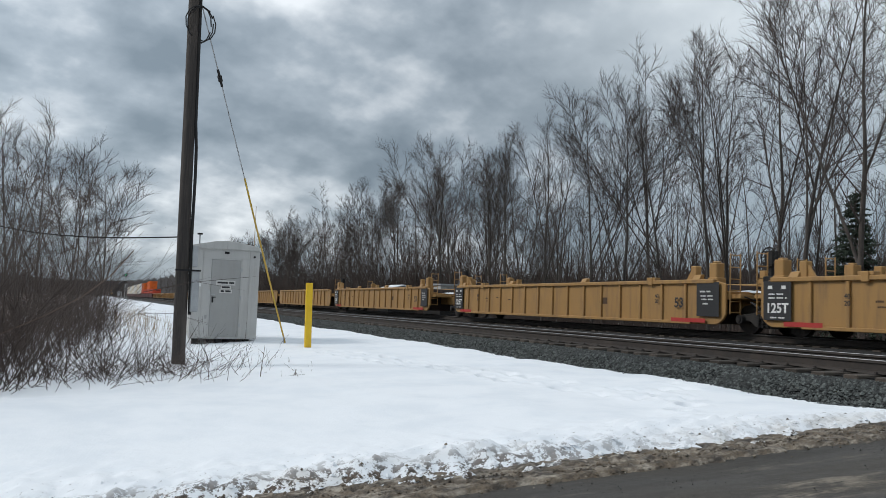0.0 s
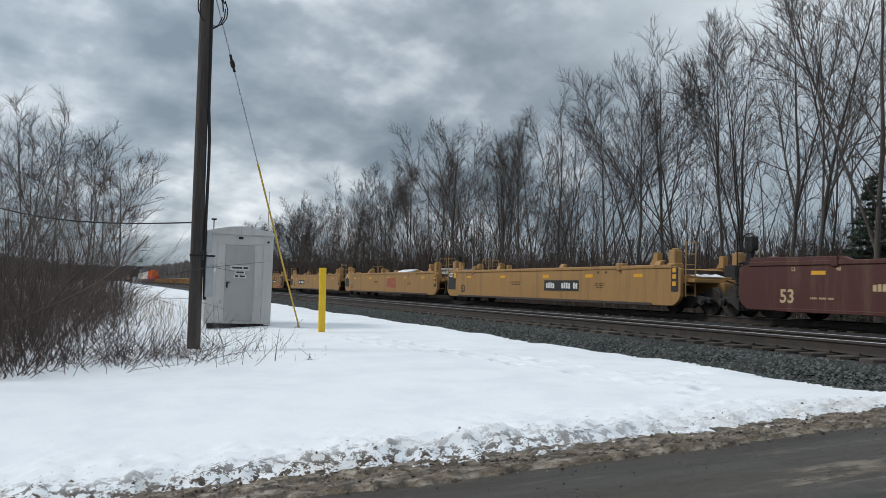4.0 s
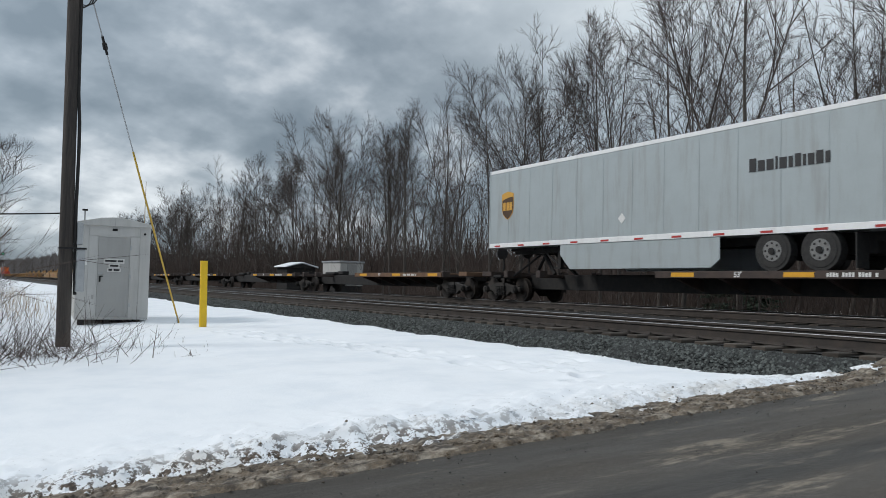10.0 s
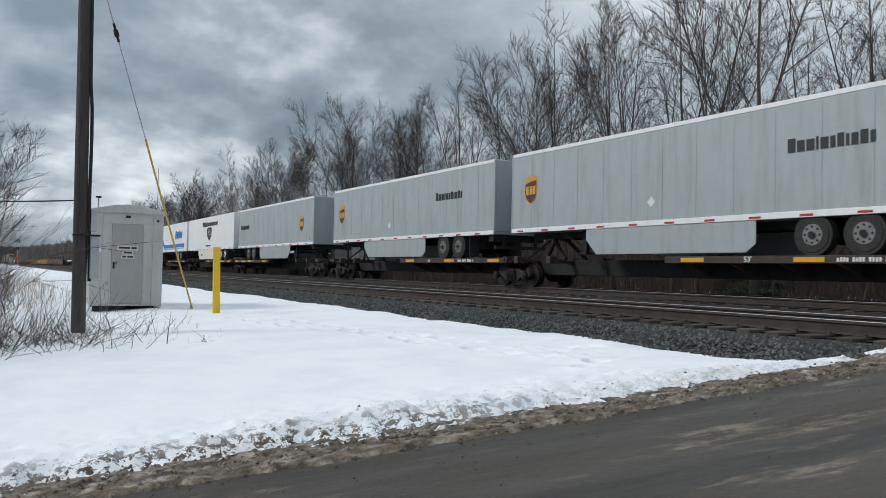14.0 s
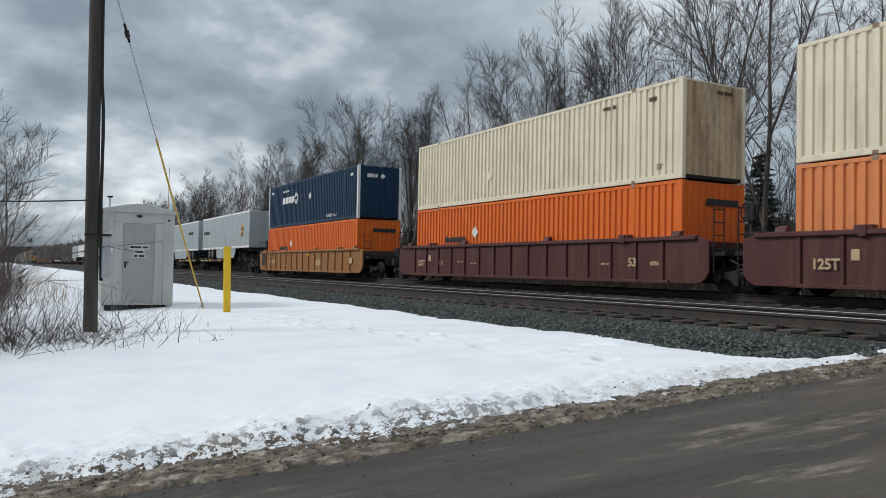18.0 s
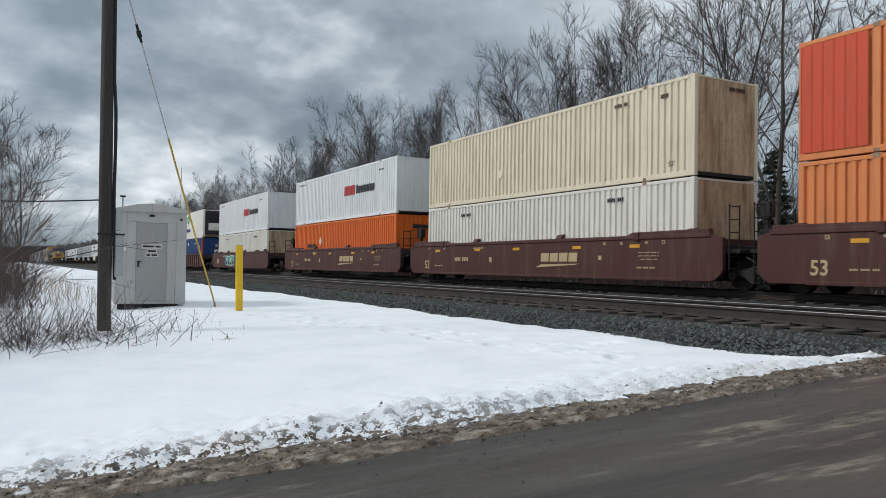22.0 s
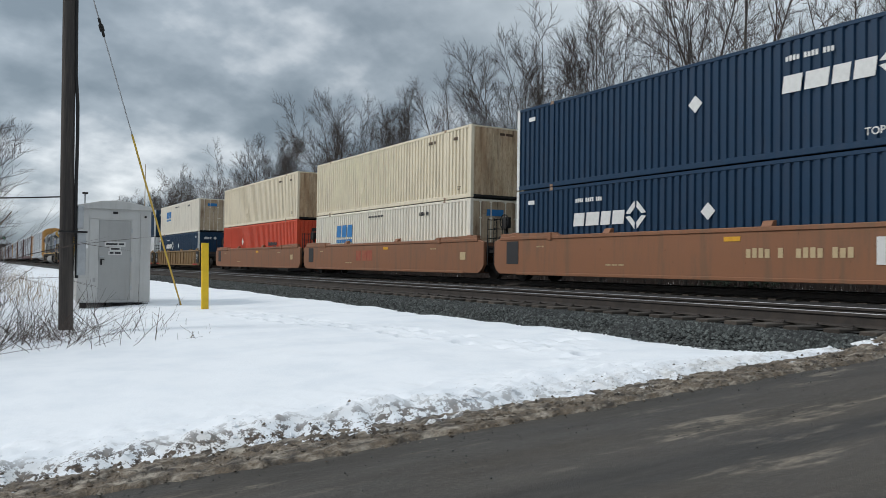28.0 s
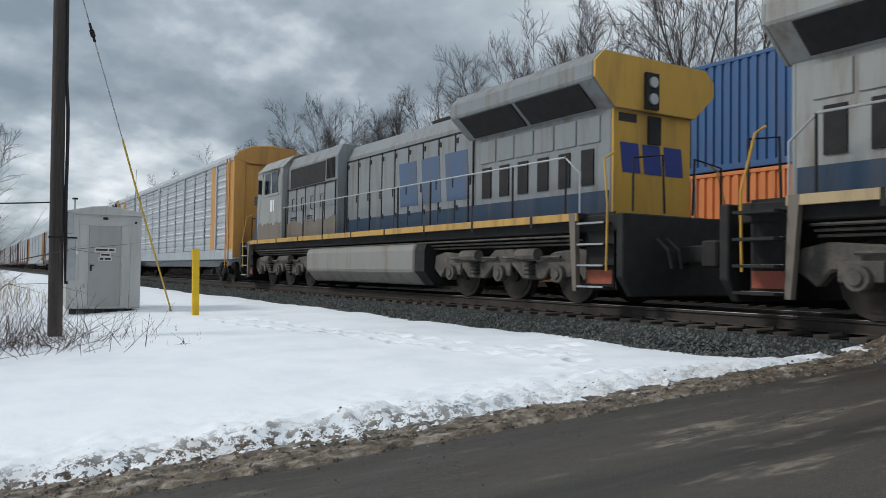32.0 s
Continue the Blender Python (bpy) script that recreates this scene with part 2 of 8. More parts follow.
MAT = {
    "tan": paint("tan_car_paint", (0.365, 0.208, 0.074), 0.5, 0.35),
    "tandark": paint("dirty_olive_tan_car_paint", (0.255, 0.16, 0.07), 0.6, 0.3),
    "tanrust": paint("weathered_orange_car_paint", (0.34, 0.15, 0.048), 0.5, 0.45),
    "rustwell": paint("rusty_brown_orange_car_paint", (0.27, 0.122, 0.064), 0.6, 0.6),
    "maroon": paint("maroon_car_paint", (0.090, 0.029, 0.028), 0.4, 0.3),
    "brown": paint("brown_car_paint", (0.080, 0.029, 0.025), 0.4, 0.2),
    "black": surface("black_steel", (0.010, 0.010, 0.011), (0.026, 0.023, 0.021), rough=0.85, scale=5, fine=40, amount=0.7, bump=0.15),
    "truck": surface("grimy_cast_steel", (0.014, 0.013, 0.012), (0.036, 0.030, 0.026), rough=0.75, scale=6, fine=45, amount=0.7, bump=0.3),
    "loco_truck": surface("dusty_engine_truck_steel", (0.060, 0.054, 0.049), (0.15, 0.132, 0.112), rough=0.8, scale=4, fine=40, amount=0.7, bump=0.3),
    "wheel": surface("dark_wheel_steel", (0.022, 0.018, 0.016), (0.06, 0.045, 0.035), rough=0.6, metal=0.3, scale=8, amount=0.6),
    "deck": surface("rusty_deck_steel", (0.115, 0.062, 0.038), (0.21, 0.125, 0.07), rough=0.8, scale=3, fine=30, amount=0.7, bump=0.2),
    "sill": surface("dark_brown_sill", (0.038, 0.028, 0.025), (0.075, 0.05, 0.04), rough=0.75, scale=3, fine=30, amount=0.7, bump=0.2),
    "rustcast": surface("rusty_casting", (0.20, 0.095, 0.05), (0.34, 0.25, 0.17), rough=0.8, scale=5, fine=30, amount=0.8, bump=0.2),
    "steel": surface("galvanised_steel", (0.42, 0.43, 0.44), (0.30, 0.31, 0.32), rough=0.45, metal=0.5, scale=4, fine=60, amount=0.6),
    "white": paint("white_trailer_paint", (0.84, 0.845, 0.845), 0.10, 0.06),
    "cream": paint("cream_container_paint", (0.80, 0.71, 0.54), 0.22, 0.3),
    "rustend": surface("rust_streaked_cream_paint", (0.66, 0.52, 0.35), (0.30, 0.17, 0.085), rough=0.7, scale=1.2, fine=20, amount=0.8, stretch=(1, 1, 0.3), bump=0.1, dirt=(0.10, 0.05, 0.025), dirt_amount=0.6, spot=0.5),
    "rustdoor": surface("rust_streaked_ivory_paint", (0.58, 0.47, 0.33), (0.33, 0.21, 0.12), rough=0.7, scale=1.2, fine=20, amount=0.7, stretch=(1, 1, 0.3), bump=0.1, dirt=(0.12, 0.055, 0.025), dirt_amount=0.7, spot=0.5),
    "ivory": paint("ivory_container_paint", (0.83, 0.775, 0.665), 0.2, 0.45),
    "offwhite": paint("offwhite_container_paint", (0.81, 0.775, 0.70), 0.14, 0.25),
    "silver": paint("silver_grey_trailer_paint", (0.385, 0.43, 0.445), 0.25, 0.05, rough=0.4),
    "orange": paint("orange_container_paint", (0.76, 0.155, 0.020), 0.12, 0.2),
    "paleorange": paint("faded_orange_container_paint", (0.74, 0.25, 0.085), 0.22, 0.3),
    "red": paint("red_container_paint", (0.64, 0.085, 0.038), 0.2, 0.2),
    "navy": paint("navy_blue_container_paint", (0.006, 0.034, 0.078), 0.06, 0.02),
    "blue": paint("bright_blue_container_paint", (0.013, 0.062, 0.205), 0.15, 0.05),
    "skyblue": paint("mid_blue_container_paint", (0.05, 0.125, 0.28), 0.25, 0.1),
    "stripe_white": surface("white_marking", (0.74, 0.74, 0.72), rough=0.6, scale=9, amount=0.3),
    "stripe_black": surface("black_marking", (0.02, 0.02, 0.022), rough=0.6, scale=9, amount=0.3),
    "stripe_yellow": surface("yellow_marking", (0.72, 0.36, 0.02), rough=0.6, scale=9, amount=0.3),
    "stripe_red": surface("red_marking", (0.42, 0.03, 0.025), rough=0.6, scale=9, amount=0.4),
    "mark_blue": surface("blue_marking", (0.02, 0.19, 0.47), rough=0.6, scale=9, amount=0.3),
    "mark_green": surface("green_marking", (0.04, 0.42, 0.12), rough=0.6, scale=9, amount=0.3),
    "mark_violet": surface("dark_blue_marking", (0.02, 0.04, 0.22), rough=0.6, scale=9, amount=0.3),
    "mark_gold": surface("gold_marking", (0.62, 0.33, 0.05), rough=0.6, scale=9, amount=0.3),
    "mark_cream": surface("pale_gold_marking", (0.55, 0.42, 0.24), rough=0.6, scale=9, amount=0.4),
    "mark_brown": surface("dark_brown_marking", (0.07, 0.035, 0.015), rough=0.6, scale=9, amount=0.3),
    "mark_cyan": surface("light_blue_spray_paint", (0.07, 0.34, 0.72), (0.25, 0.55, 0.80), rough=0.55, scale=3, amount=0.6),
    "mark_teal": surface("green_spray_paint", (0.05, 0.36, 0.20), (0.35, 0.55, 0.45), rough=0.55, scale=3, amount=0.6),
    "mark_faded": surface("faded_red_marking", (0.32, 0.055, 0.035), (0.36, 0.14, 0.06), rough=0.6, scale=4, amount=0.7),
    "eng_blue": paint("dark_blue_engine_paint", (0.010, 0.046, 0.086), 0.10, 0.04, rough=0.5),
    "eng_grey": paint("dirty_grey_engine_paint", (0.285, 0.295, 0.285), 0.75, 0.25, rough=0.5),
    "worngrey": paint("worn_blue_grey_engine_paint", (0.22, 0.24, 0.25), 0.7, 0.2, rough=0.5),
    "tankgrey": paint("pale_dusty_tank_paint", (0.26, 0.255, 0.24), 0.7, 0.15, rough=0.6),
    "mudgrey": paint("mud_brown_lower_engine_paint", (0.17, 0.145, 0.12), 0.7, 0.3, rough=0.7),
    "dullgold": paint("dull_gold_sill_paint", (0.50, 0.30, 0.085), 0.7, 0.3, rough=0.6),
    "dullcream": paint("dull_cream_sill_paint", (0.44, 0.335, 0.19), 0.75, 0.4, rough=0.6),
    "logo_blue": paint("faded_blue_logo_paint", (0.075, 0.12, 0.20), 0.45, 0.25),
    "eng_low": paint("blue_engine_paint", (0.022, 0.048, 0.088), 0.3, 0.1, rough=0.5),
    "eng_gold": paint("yellow_engine_paint", (0.56, 0.32, 0.052), 0.42, 0.15, rough=0.5),
    "rackyellow": paint("yellow_ochre_rack_paint", (0.52, 0.265, 0.07), 0.4, 0.2),
    "rackpanel": surface("galvanised_rack_panel", (0.43, 0.46, 0.49), (0.33, 0.36, 0.38), rough=0.5, metal=0.35, scale=2, fine=30, amount=0.6),
    "glass": surface("dark_cab_glass", (0.012, 0.016, 0.02), rough=0.08, scale=3, amount=0.2, bump=0, coat=0.6),
    "rubber": surface("black_tyre_rubber", (0.02, 0.02, 0.02), (0.045, 0.042, 0.04), rough=0.85, scale=10, amount=0.6),
    "alu": surface("aluminium_wheel", (0.24, 0.24, 0.235), (0.12, 0.115, 0.11), rough=0.45, metal=0.6, scale=9, amount=0.5),
    "lamp_on": surface("lit_headlamp", (0.9, 0.88, 0.8), rough=0.3, amount=0.0, bump=0, emit=(1.0, 0.93, 0.78, 3.0)),
    "lamp_green": surface("green_signal_lens", (0.05, 0.5, 0.25), rough=0.2, amount=0.0, bump=0, emit=(0.1, 0.9, 0.5, 2.0)),
    "snow_lump": surface("settled_snow", (0.80, 0.82, 0.85), (0.62, 0.64, 0.67), rough=0.75, scale=8, fine=50, amount=0.4, bump=0.4),
    "shed": surface("pale_grey_shed_paint", (0.48, 0.475, 0.46), (0.40, 0.395, 0.38), rough=0.55, scale=1.5, fine=40, amount=0.5, bump=0.06,
                    dirt=(0.17, 0.15, 0.13), dirt_amount=0.25),
    "sheddoor": surface("grey_door_paint", (0.335, 0.333, 0.322), (0.28, 0.278, 0.27), rough=0.5, scale=1.5, fine=40, amount=0.5, bump=0.06,
                        dirt=(0.15, 0.13, 0.11), dirt_amount=0.2),
    "pole": surface("weathered_pole_wood", (0.034, 0.029, 0.027), (0.080, 0.067, 0.058), rough=0.9, scale=5, fine=40, amount=0.9,
                    stretch=(1, 1, 0.06), bump=0.9, bump_dist=0.03),
    "yellow": surface("yellow_marker_plastic", (0.78, 0.50, 0.012), (0.62, 0.37, 0.012), rough=0.5, scale=4, fine=40, amount=0.5, bump=0.05,
                      dirt=(0.3, 0.2, 0.06), dirt_amount=0.2),
    "guard": surface("faded_yellow_guard_plastic", (0.52, 0.34, 0.045), (0.40, 0.26, 0.05), rough=0.6, scale=3, fine=30, amount=0.5, bump=0.05),
    "plate": surface("dulled_white_plate", (0.56, 0.55, 0.53), (0.46, 0.45, 0.43), rough=0.6, scale=4, amount=0.4),
    "bark": surface("grey_brown_bark", (0.050, 0.042, 0.037), (0.105, 0.091, 0.080), rough=0.9, scale=3, fine=30, amount=0.8,
                    stretch=(1, 1, 0.2), bump=0.8, bump_dist=0.02, vary=0.3),
    "twig": surface("thin_branch_bark", (0.048, 0.038, 0.034), (0.078, 0.062, 0.056), rough=0.9, scale=2, fine=20, amount=0.6, bump=0.0, vary=0.3),
    "brush": surface("bare_brush_stems", (0.085, 0.060, 0.046), (0.17, 0.125, 0.095), rough=0.9, scale=1.2, fine=10, amount=0.8, bump=0.0),
    "shrub": surface("brown_undergrowth_stems", (0.044, 0.031, 0.026), (0.078, 0.056, 0.046), rough=0.9, scale=1.5, fine=10, amount=0.8, bump=0.0),
    "straw": surface("dry_grass", (0.36, 0.26, 0.15), (0.23, 0.16, 0.095), rough=0.9, scale=2, fine=10, amount=0.8, bump=0.0),
    "needle": surface("dark_conifer_needles", (0.018, 0.032, 0.020), (0.035, 0.05, 0.03), rough=0.8, scale=4, amount=0.7, bump=0.0),
    "rail": surface("rusty_rail_side", (0.030, 0.025, 0.022), (0.06, 0.046, 0.038), rough=0.8, scale=4, fine=50, amount=0.7, bump=0.15),
    "railhead": surface("polished_rail_head", (0.26, 0.265, 0.275), (0.14, 0.14, 0.145), rough=0.42, metal=0.8, scale=3, fine=40, amount=0.5, bump=0.03),
    "tie": surface("old_tie_wood", (0.040, 0.033, 0.028), (0.095, 0.077, 0.062), rough=0.95, scale=3, fine=30, amount=0.8, stretch=(0.1, 1, 1),
                   bump=0.8, bump_dist=0.015, vary=0.35),
    "stone": surface("grey_green_ballast_stone", (0.084, 0.092, 0.087), (0.017, 0.019, 0.018), rough=0.85, scale=14, fine=60, amount=0.7, bump=0.0, island=0.85),
}


# ---- mesh tools ----
class Shape:
    """Collects vertices and faces of one part."""

    def __init__(self):
        self.v, self.f = [], []

    def add(self, verts, faces):
        o = len(self.v)
        self.v += [tuple(p) for p in verts]
        self.f += [tuple(i + o for i in f) for f in faces]
        return self

    def box(self, x0, x1, y0, y1, z0, z1):
        return self.add([(x, y, z) for z in (z0, z1) for y in (y0, y1) for x in (x0, x1)],
                        [(0, 2, 3, 1), (4, 5, 7, 6), (0, 1, 5, 4), (2, 6, 7, 3), (0, 4, 6, 2), (1, 3, 7, 5)])

    def prism(self, poly, axis, a, b):
        """A polygon swept along an axis from a to b; poly holds the other two coordinates in order."""
        k = len(poly)

        def at(p, s):
            return {"x": (s, p[0], p[1]), "y": (p[0], s, p[1]), "z": (p[0], p[1], s)}[axis]
        return self.add([at(p, a) for p in poly] + [at(p, b) for p in poly],
                        [tuple(range(k))[::-1], tuple(range(k, 2 * k))] + [(i, (i + 1) % k, k + (i + 1) % k, k + i) for i in range(k)])

    def tube(self, p0, p1, r0, r1=None, n=6, caps=True):
        r1 = r0 if r1 is None else r1
        p0, p1 = Vector(p0), Vector(p1)
        d = (p1 - p0).normalized()
        s = d.orthogonal().normalized()
        t = d.cross(s)
        ring = [(math.cos(2 * math.pi * i / n), math.sin(2 * math.pi * i / n)) for i in range(n)]
        vs = [p0 + (s * c + t * w) * r0 for c, w in ring] + [p1 + (s * c + t * w) * r1 for c, w in ring]
        fs = [(i, (i + 1) % n, n + (i + 1) % n, n + i) for i in range(n)]
        if caps:
            fs += [tuple(range(n))[::-1], tuple(range(n, 2 * n))]
        return self.add(vs, fs)

    def path(self, pts, r, n=6):
        pts = [Vector(p) for p in pts]
        base, side = len(self.v), None
        for k, p in enumerate(pts):
            d = (pts[min(k + 1, len(pts) - 1)] - pts[max(k - 1, 0)]).normalized()
            side = d.orthogonal().normalized() if side is None else (side - d * side.dot(d)).normalized()
            t = d.cross(side)
            for i in range(n):
                a = 2 * math.pi * i / n
                self.v.append(tuple(p + (side * math.cos(a) + t * math.sin(a)) * r))
        m = len(pts)
        self.f += [(base + k * n + i, base + k * n + (i + 1) % n, base + (k + 1) * n + (i + 1) % n, base + (k + 1) * n + i) for k in range(m - 1) for i in range(n)]
        self.f += [tuple(base + i for i in range(n))[::-1], tuple(base + (m - 1) * n + i for i in range(n))]
        return self

    def mesh(self, name, bevel=0.0, smooth=False):
        me = bpy.data.meshes.new(name)
        me.from_pydata(self.v, [], self.f)
        if bevel:
            bm = bmesh.new()
            bm.from_mesh(me)
            bmesh.ops.bevel(bm, geom=[e for e in bm.edges if e.is_manifold and e.calc_face_angle(0) > 0.5], offset=bevel, segments=1,
                            affect="EDGES", clamp_overlap=True)
            bm.to_mesh(me)
            bm.free()
        if smooth:
            me.shade_smooth()
        me.materials.append(None)
        me.update()
        return me


def part(name, shape, material, parent=None, label="", bevel=0.0, m=None, smooth=False):
    """One mesh object, under a thing or part if given; the paint belongs to the object, so that meshes can be shared."""
    me = shape if isinstance(shape, bpy.types.Mesh) else shape.mesh(name, bevel, smooth)
    ob = new(name, me)
    ob.material_slots[0].link = "OBJECT"
    ob.material_slots[0].material = MAT[material] if isinstance(material, str) else material
    if parent is not None:
        ob.parent = parent
    if m is not None:
        ob.matrix_basis = m
    if label:
        ob["label"] = label
    return ob


def thing(name, label, category, group="", kind="", m=None):
    ob = new(name)
    ob.empty_display_size = 0.2
    tagged(ob, label, category, group, kind)
    if m is not None:
        ob.matrix_basis = m
    return ob


TEXTS = {}


def text_mesh(text, size, bold=0.0):
    """Flat lettering in the x-z plane, facing -y, centred."""
    key = (text, size, bold)
    if key not in TEXTS:
        cu = bpy.data.curves.new("lettering", "FONT")
        cu.body, cu.size, cu.align_x, cu.align_y, cu.offset = text, size, "CENTER", "CENTER", bold
        cu.resolution_u = 3
        ob = new("lettering", cu)
        dg = bpy.context.evaluated_depsgraph_get()
        me = bpy.data.meshes.new_from_object(ob.evaluated_get(dg))
        bpy.data.objects.remove(ob)
        me.materials.clear()
        me.materials.append(None)
        me.transform(Matrix.Rotation(radians(90), 4, "X"))
        TEXTS[key] = me
    return TEXTS[key]


# ---- the lie of the land ----
RAIL_NEAR, RAIL_FAR = 1.11, 1.15
XN, XF = 10.6, 18.0


def ease(a, b, x):
    t = min(1.0, max(0.0, (x - a) / (b - a)))
    return t * t * (3 - 2 * t)


def road_z(x):
    z = 0.10 + 0.078 * max(x, -6.0)
    return z + (1.06 - z) * ease(8.2, 9.9, x) if x > 8.2 else z


def road_edge(x):
    return 5.73 - 0.10 * x


def land_z(x, y):
    """Height of the open ground without its fine relief."""
    base = 0.24 + 0.21 * ease(-4, 1.6, x) + 0.12 * ease(1.4, 5, x) + 0.08 * ease(5, 8, x) - 0.25 * ease(8.2, 9, x) - 0.1 * ease(20, 23, x)
    near = road_z(x) + 0.09 - 0.11 * ease(8.0, 9.2, x)
    d = y - road_edge(x) - 0.35
    z = near + (base - near) * ease(0.0, 4.0 - 3.5 * ease(3.5, 7.5, x), d) if x < 9 else base
    if y < road_edge(x) + 0.1:
        z = min(z, road_z(x) - 0.12)
    return z


FOOT = []
_r = random.Random(12)
for _k in range(15):
    _t = _k / 14
    for _s in (-1, 1):
        FOOT.append((6.5 - 1.7 * _t + 0.22 * _s + _r.uniform(-0.1, 0.1), 7.4 + 9.5 * _t + 0.3 * _s + _r.uniform(-0.15, 0.15), _r.uniform(0.12, 0.18)))
for _k in range(7):
    FOOT.append((6.0 + 0.28 * _k + _r.uniform(-0.15, 0.15), 7.0 + 0.35 * _k + _r.uniform(-0.3, 0.3), _r.uniform(0.09, 0.15)))


def snow_z(x, y):
    z = land_z(x, y)
    d = y - road_edge(x)
    if d > 0.1 and x < 8.6:
        z += 0.035 * noise.noise((x * 0.55, y * 0.55, 3)) + 0.018 * noise.noise((x * 1.7, y * 1.7, 7))
        rough = 1 - ease(0.5, 1.9, d)
        ridge = ease(0.15, 0.6, d) * (1 - ease(0.7, 1.6, d))
        crumb = noise.noise((x * 13, y * 13, 5))
        z += (0.035 * ridge + rough * (0.045 * noise.noise((x * 3.2, y * 3.2, 1)) + 0.05 * noise.noise((x * 7.5, y * 7.5, 5)) + 0.035 * min(0.2, crumb))) * (1 - 0.45 * ease(4.5, 8, x))
        z -= 0.085 * (1 - ease(0.22, 0.62, d + 0.08 * noise.noise((x * 1.9, y, 11))))
        for fx, fy, r in FOOT:
            q = (x - fx) ** 2 + (y - fy) ** 2
            if q < r * r * 4:
                z += 0.035 * math.exp(-((math.sqrt(q) - r * 1.15) / (r * 0.35)) ** 2) - 0.16 * math.exp(-q / (r * r * 0.5))
        # soft swell of snow at the thicket's foot
        z += 0.22 * math.exp(-((x + 2.2) ** 2 / 2.5 + (y - 9.8) ** 2 / 1.2))
    return z


def ground_material():
    """Snow in the open; under the trees and beyond the tracks dead leaves and grass show through in patches."""
    m = bpy.data.materials.new("snowy_ground")
    m.use_nodes = True
    nt = m.node_tree
    bs = nt.nodes["Principled BSDF"]
    n, L = nt.nodes.new, nt.links.new
    tc, sep = n("ShaderNodeTexCoord"), n("ShaderNodeSeparateXYZ")
    L(tc.outputs["Object"], sep.inputs[0])

    def tex(sc, det, r=0.6):
        t = n("ShaderNodeTexNoise")
        t.inputs["Scale"].default_value, t.inputs["Detail"].default_value, t.inputs["Roughness"].default_value = sc, det, r
        L(tc.outputs["Object"], t.inputs["Vector"])
        return t.outputs["Fac"]

    def rng(src, a, b, c=0.0, d=1.0):
        r = n("ShaderNodeMapRange")
        r.interpolation_type = "SMOOTHSTEP"
        for i, val in zip((1, 2, 3, 4), (a, b, c, d)):
            r.inputs[i].default_value = val
        L(src, r.inputs[0])
        return r.outputs[0]

    def calc(op, p, q):
        k = n("ShaderNodeMath")
        k.operation = op
        for i, val in enumerate((p, q)):
            if isinstance(val, float):
                k.inputs[i].default_value = val
            else:
                L(val, k.inputs[i])
        return k.outputs[0]

    def mix(fac, p, q):
        x = n("ShaderNodeMix")
        x.data_type = "RGBA"
        L(fac, x.inputs[0])
        for i, c in ((6, p), (7, q)):
            if isinstance(c, tuple):
                x.inputs[i].default_value = (*c, 1)
            else:
                L(c, x.inputs[i])
        return x.outputs[2]
    snow = mix(rng(tex(1.3, 5), 0.4, 0.7), (0.83, 0.85, 0.88), (0.76, 0.79, 0.83))
    litter = mix(rng(tex(3.0, 8), 0.4, 0.65), (0.155, 0.105, 0.068), (0.085, 0.060, 0.042))
    wood_right = rng(sep.outputs[0], 20.5, 22.5)
    patch = rng(tex(0.45, 6, 0.65), 0.42, 0.5)
    cover = calc("MULTIPLY", wood_right, patch)
    wood_left = calc("MULTIPLY", rng(sep.outputs[0], -1.0, -2.6), rng(sep.outputs[1], 9.5, 12.0))
    cover = calc("MAXIMUM", cover, calc("MULTIPLY", wood_left, rng(tex(0.9, 6, 0.65), 0.36, 0.5)))
    # dark soil and grit thrown up from the road, caught in the hollows of the bank
    away = calc("SUBTRACT", calc("ADD", sep.outputs[1], calc("MULTIPLY", sep.outputs[0], 0.10)), 5.73)
    away = calc("ADD", away, calc("MULTIPLY", calc("SUBTRACT", tex(0.8, 3), 0.5), 0.5))
    bank = calc("MULTIPLY", rng(away, 0.78, 0.36), rng(away, -0.6, -0.3))
    thrown = calc("MULTIPLY", calc("MULTIPLY", bank, rng(sep.outputs[0], 5.2, 2.5, 0.25, 1.0)), rng(tex(11, 7, 0.75), 0.495, 0.53))
    speck = calc("MULTIPLY", rng(away, 1.5, 0.5), rng(tex(22, 4, 0.6), 0.655, 0.68))
    snow = mix(calc("MULTIPLY", bank, rng(tex(2.2, 6), 0.45, 0.7, 0.0, 0.45)), snow, (0.50, 0.44, 0.36))
    snow = mix(calc("MAXIMUM", thrown, calc("MULTIPLY", speck, 0.8)), snow, mix(rng(tex(30, 4), 0.35, 0.65), (0.030, 0.022, 0.016), (0.12, 0.085, 0.06)))
    L(mix(cover, snow, litter), bs.inputs["Base Color"])
    bs.inputs["Roughness"].default_value = 0.75
    bs.inputs["Subsurface Weight"].default_value = 0.0
    bp = n("ShaderNodeBump")
    bp.inputs["Strength"].default_value, bp.inputs["Distance"].default_value = 0.35, 0.02
    L(calc("ADD", tex(9, 6), calc("MULTIPLY", tex(60, 4), 0.35)), bp.inputs["Height"])
    L(bp.outputs[0], bs.inputs["Normal"])
    return m


def steps(*runs):
    """Grid lines: runs of (start, end, spacing)."""
    out = []
    for s, e, d in runs:
        k = max(1, round((e - s) / d))
        out += [s + (e - s) * i / k for i in range(k)]
    return out + [runs[-1][1]]


def sheet(name, xs, ys, fz, material, label, category):
    nx = len(xs)
    vs = [(x, y, fz(x, y)) for y in ys for x in xs]
    fs = [(j * nx + i, j * nx + i + 1, (j + 1) * nx + i + 1, (j + 1) * nx + i) for j in range(len(ys) - 1) for i in range(nx - 1)]
    ob = part(name, Shape().add(vs, fs), material, smooth=True)
    return tagged(ob, label, category, kind="structure")


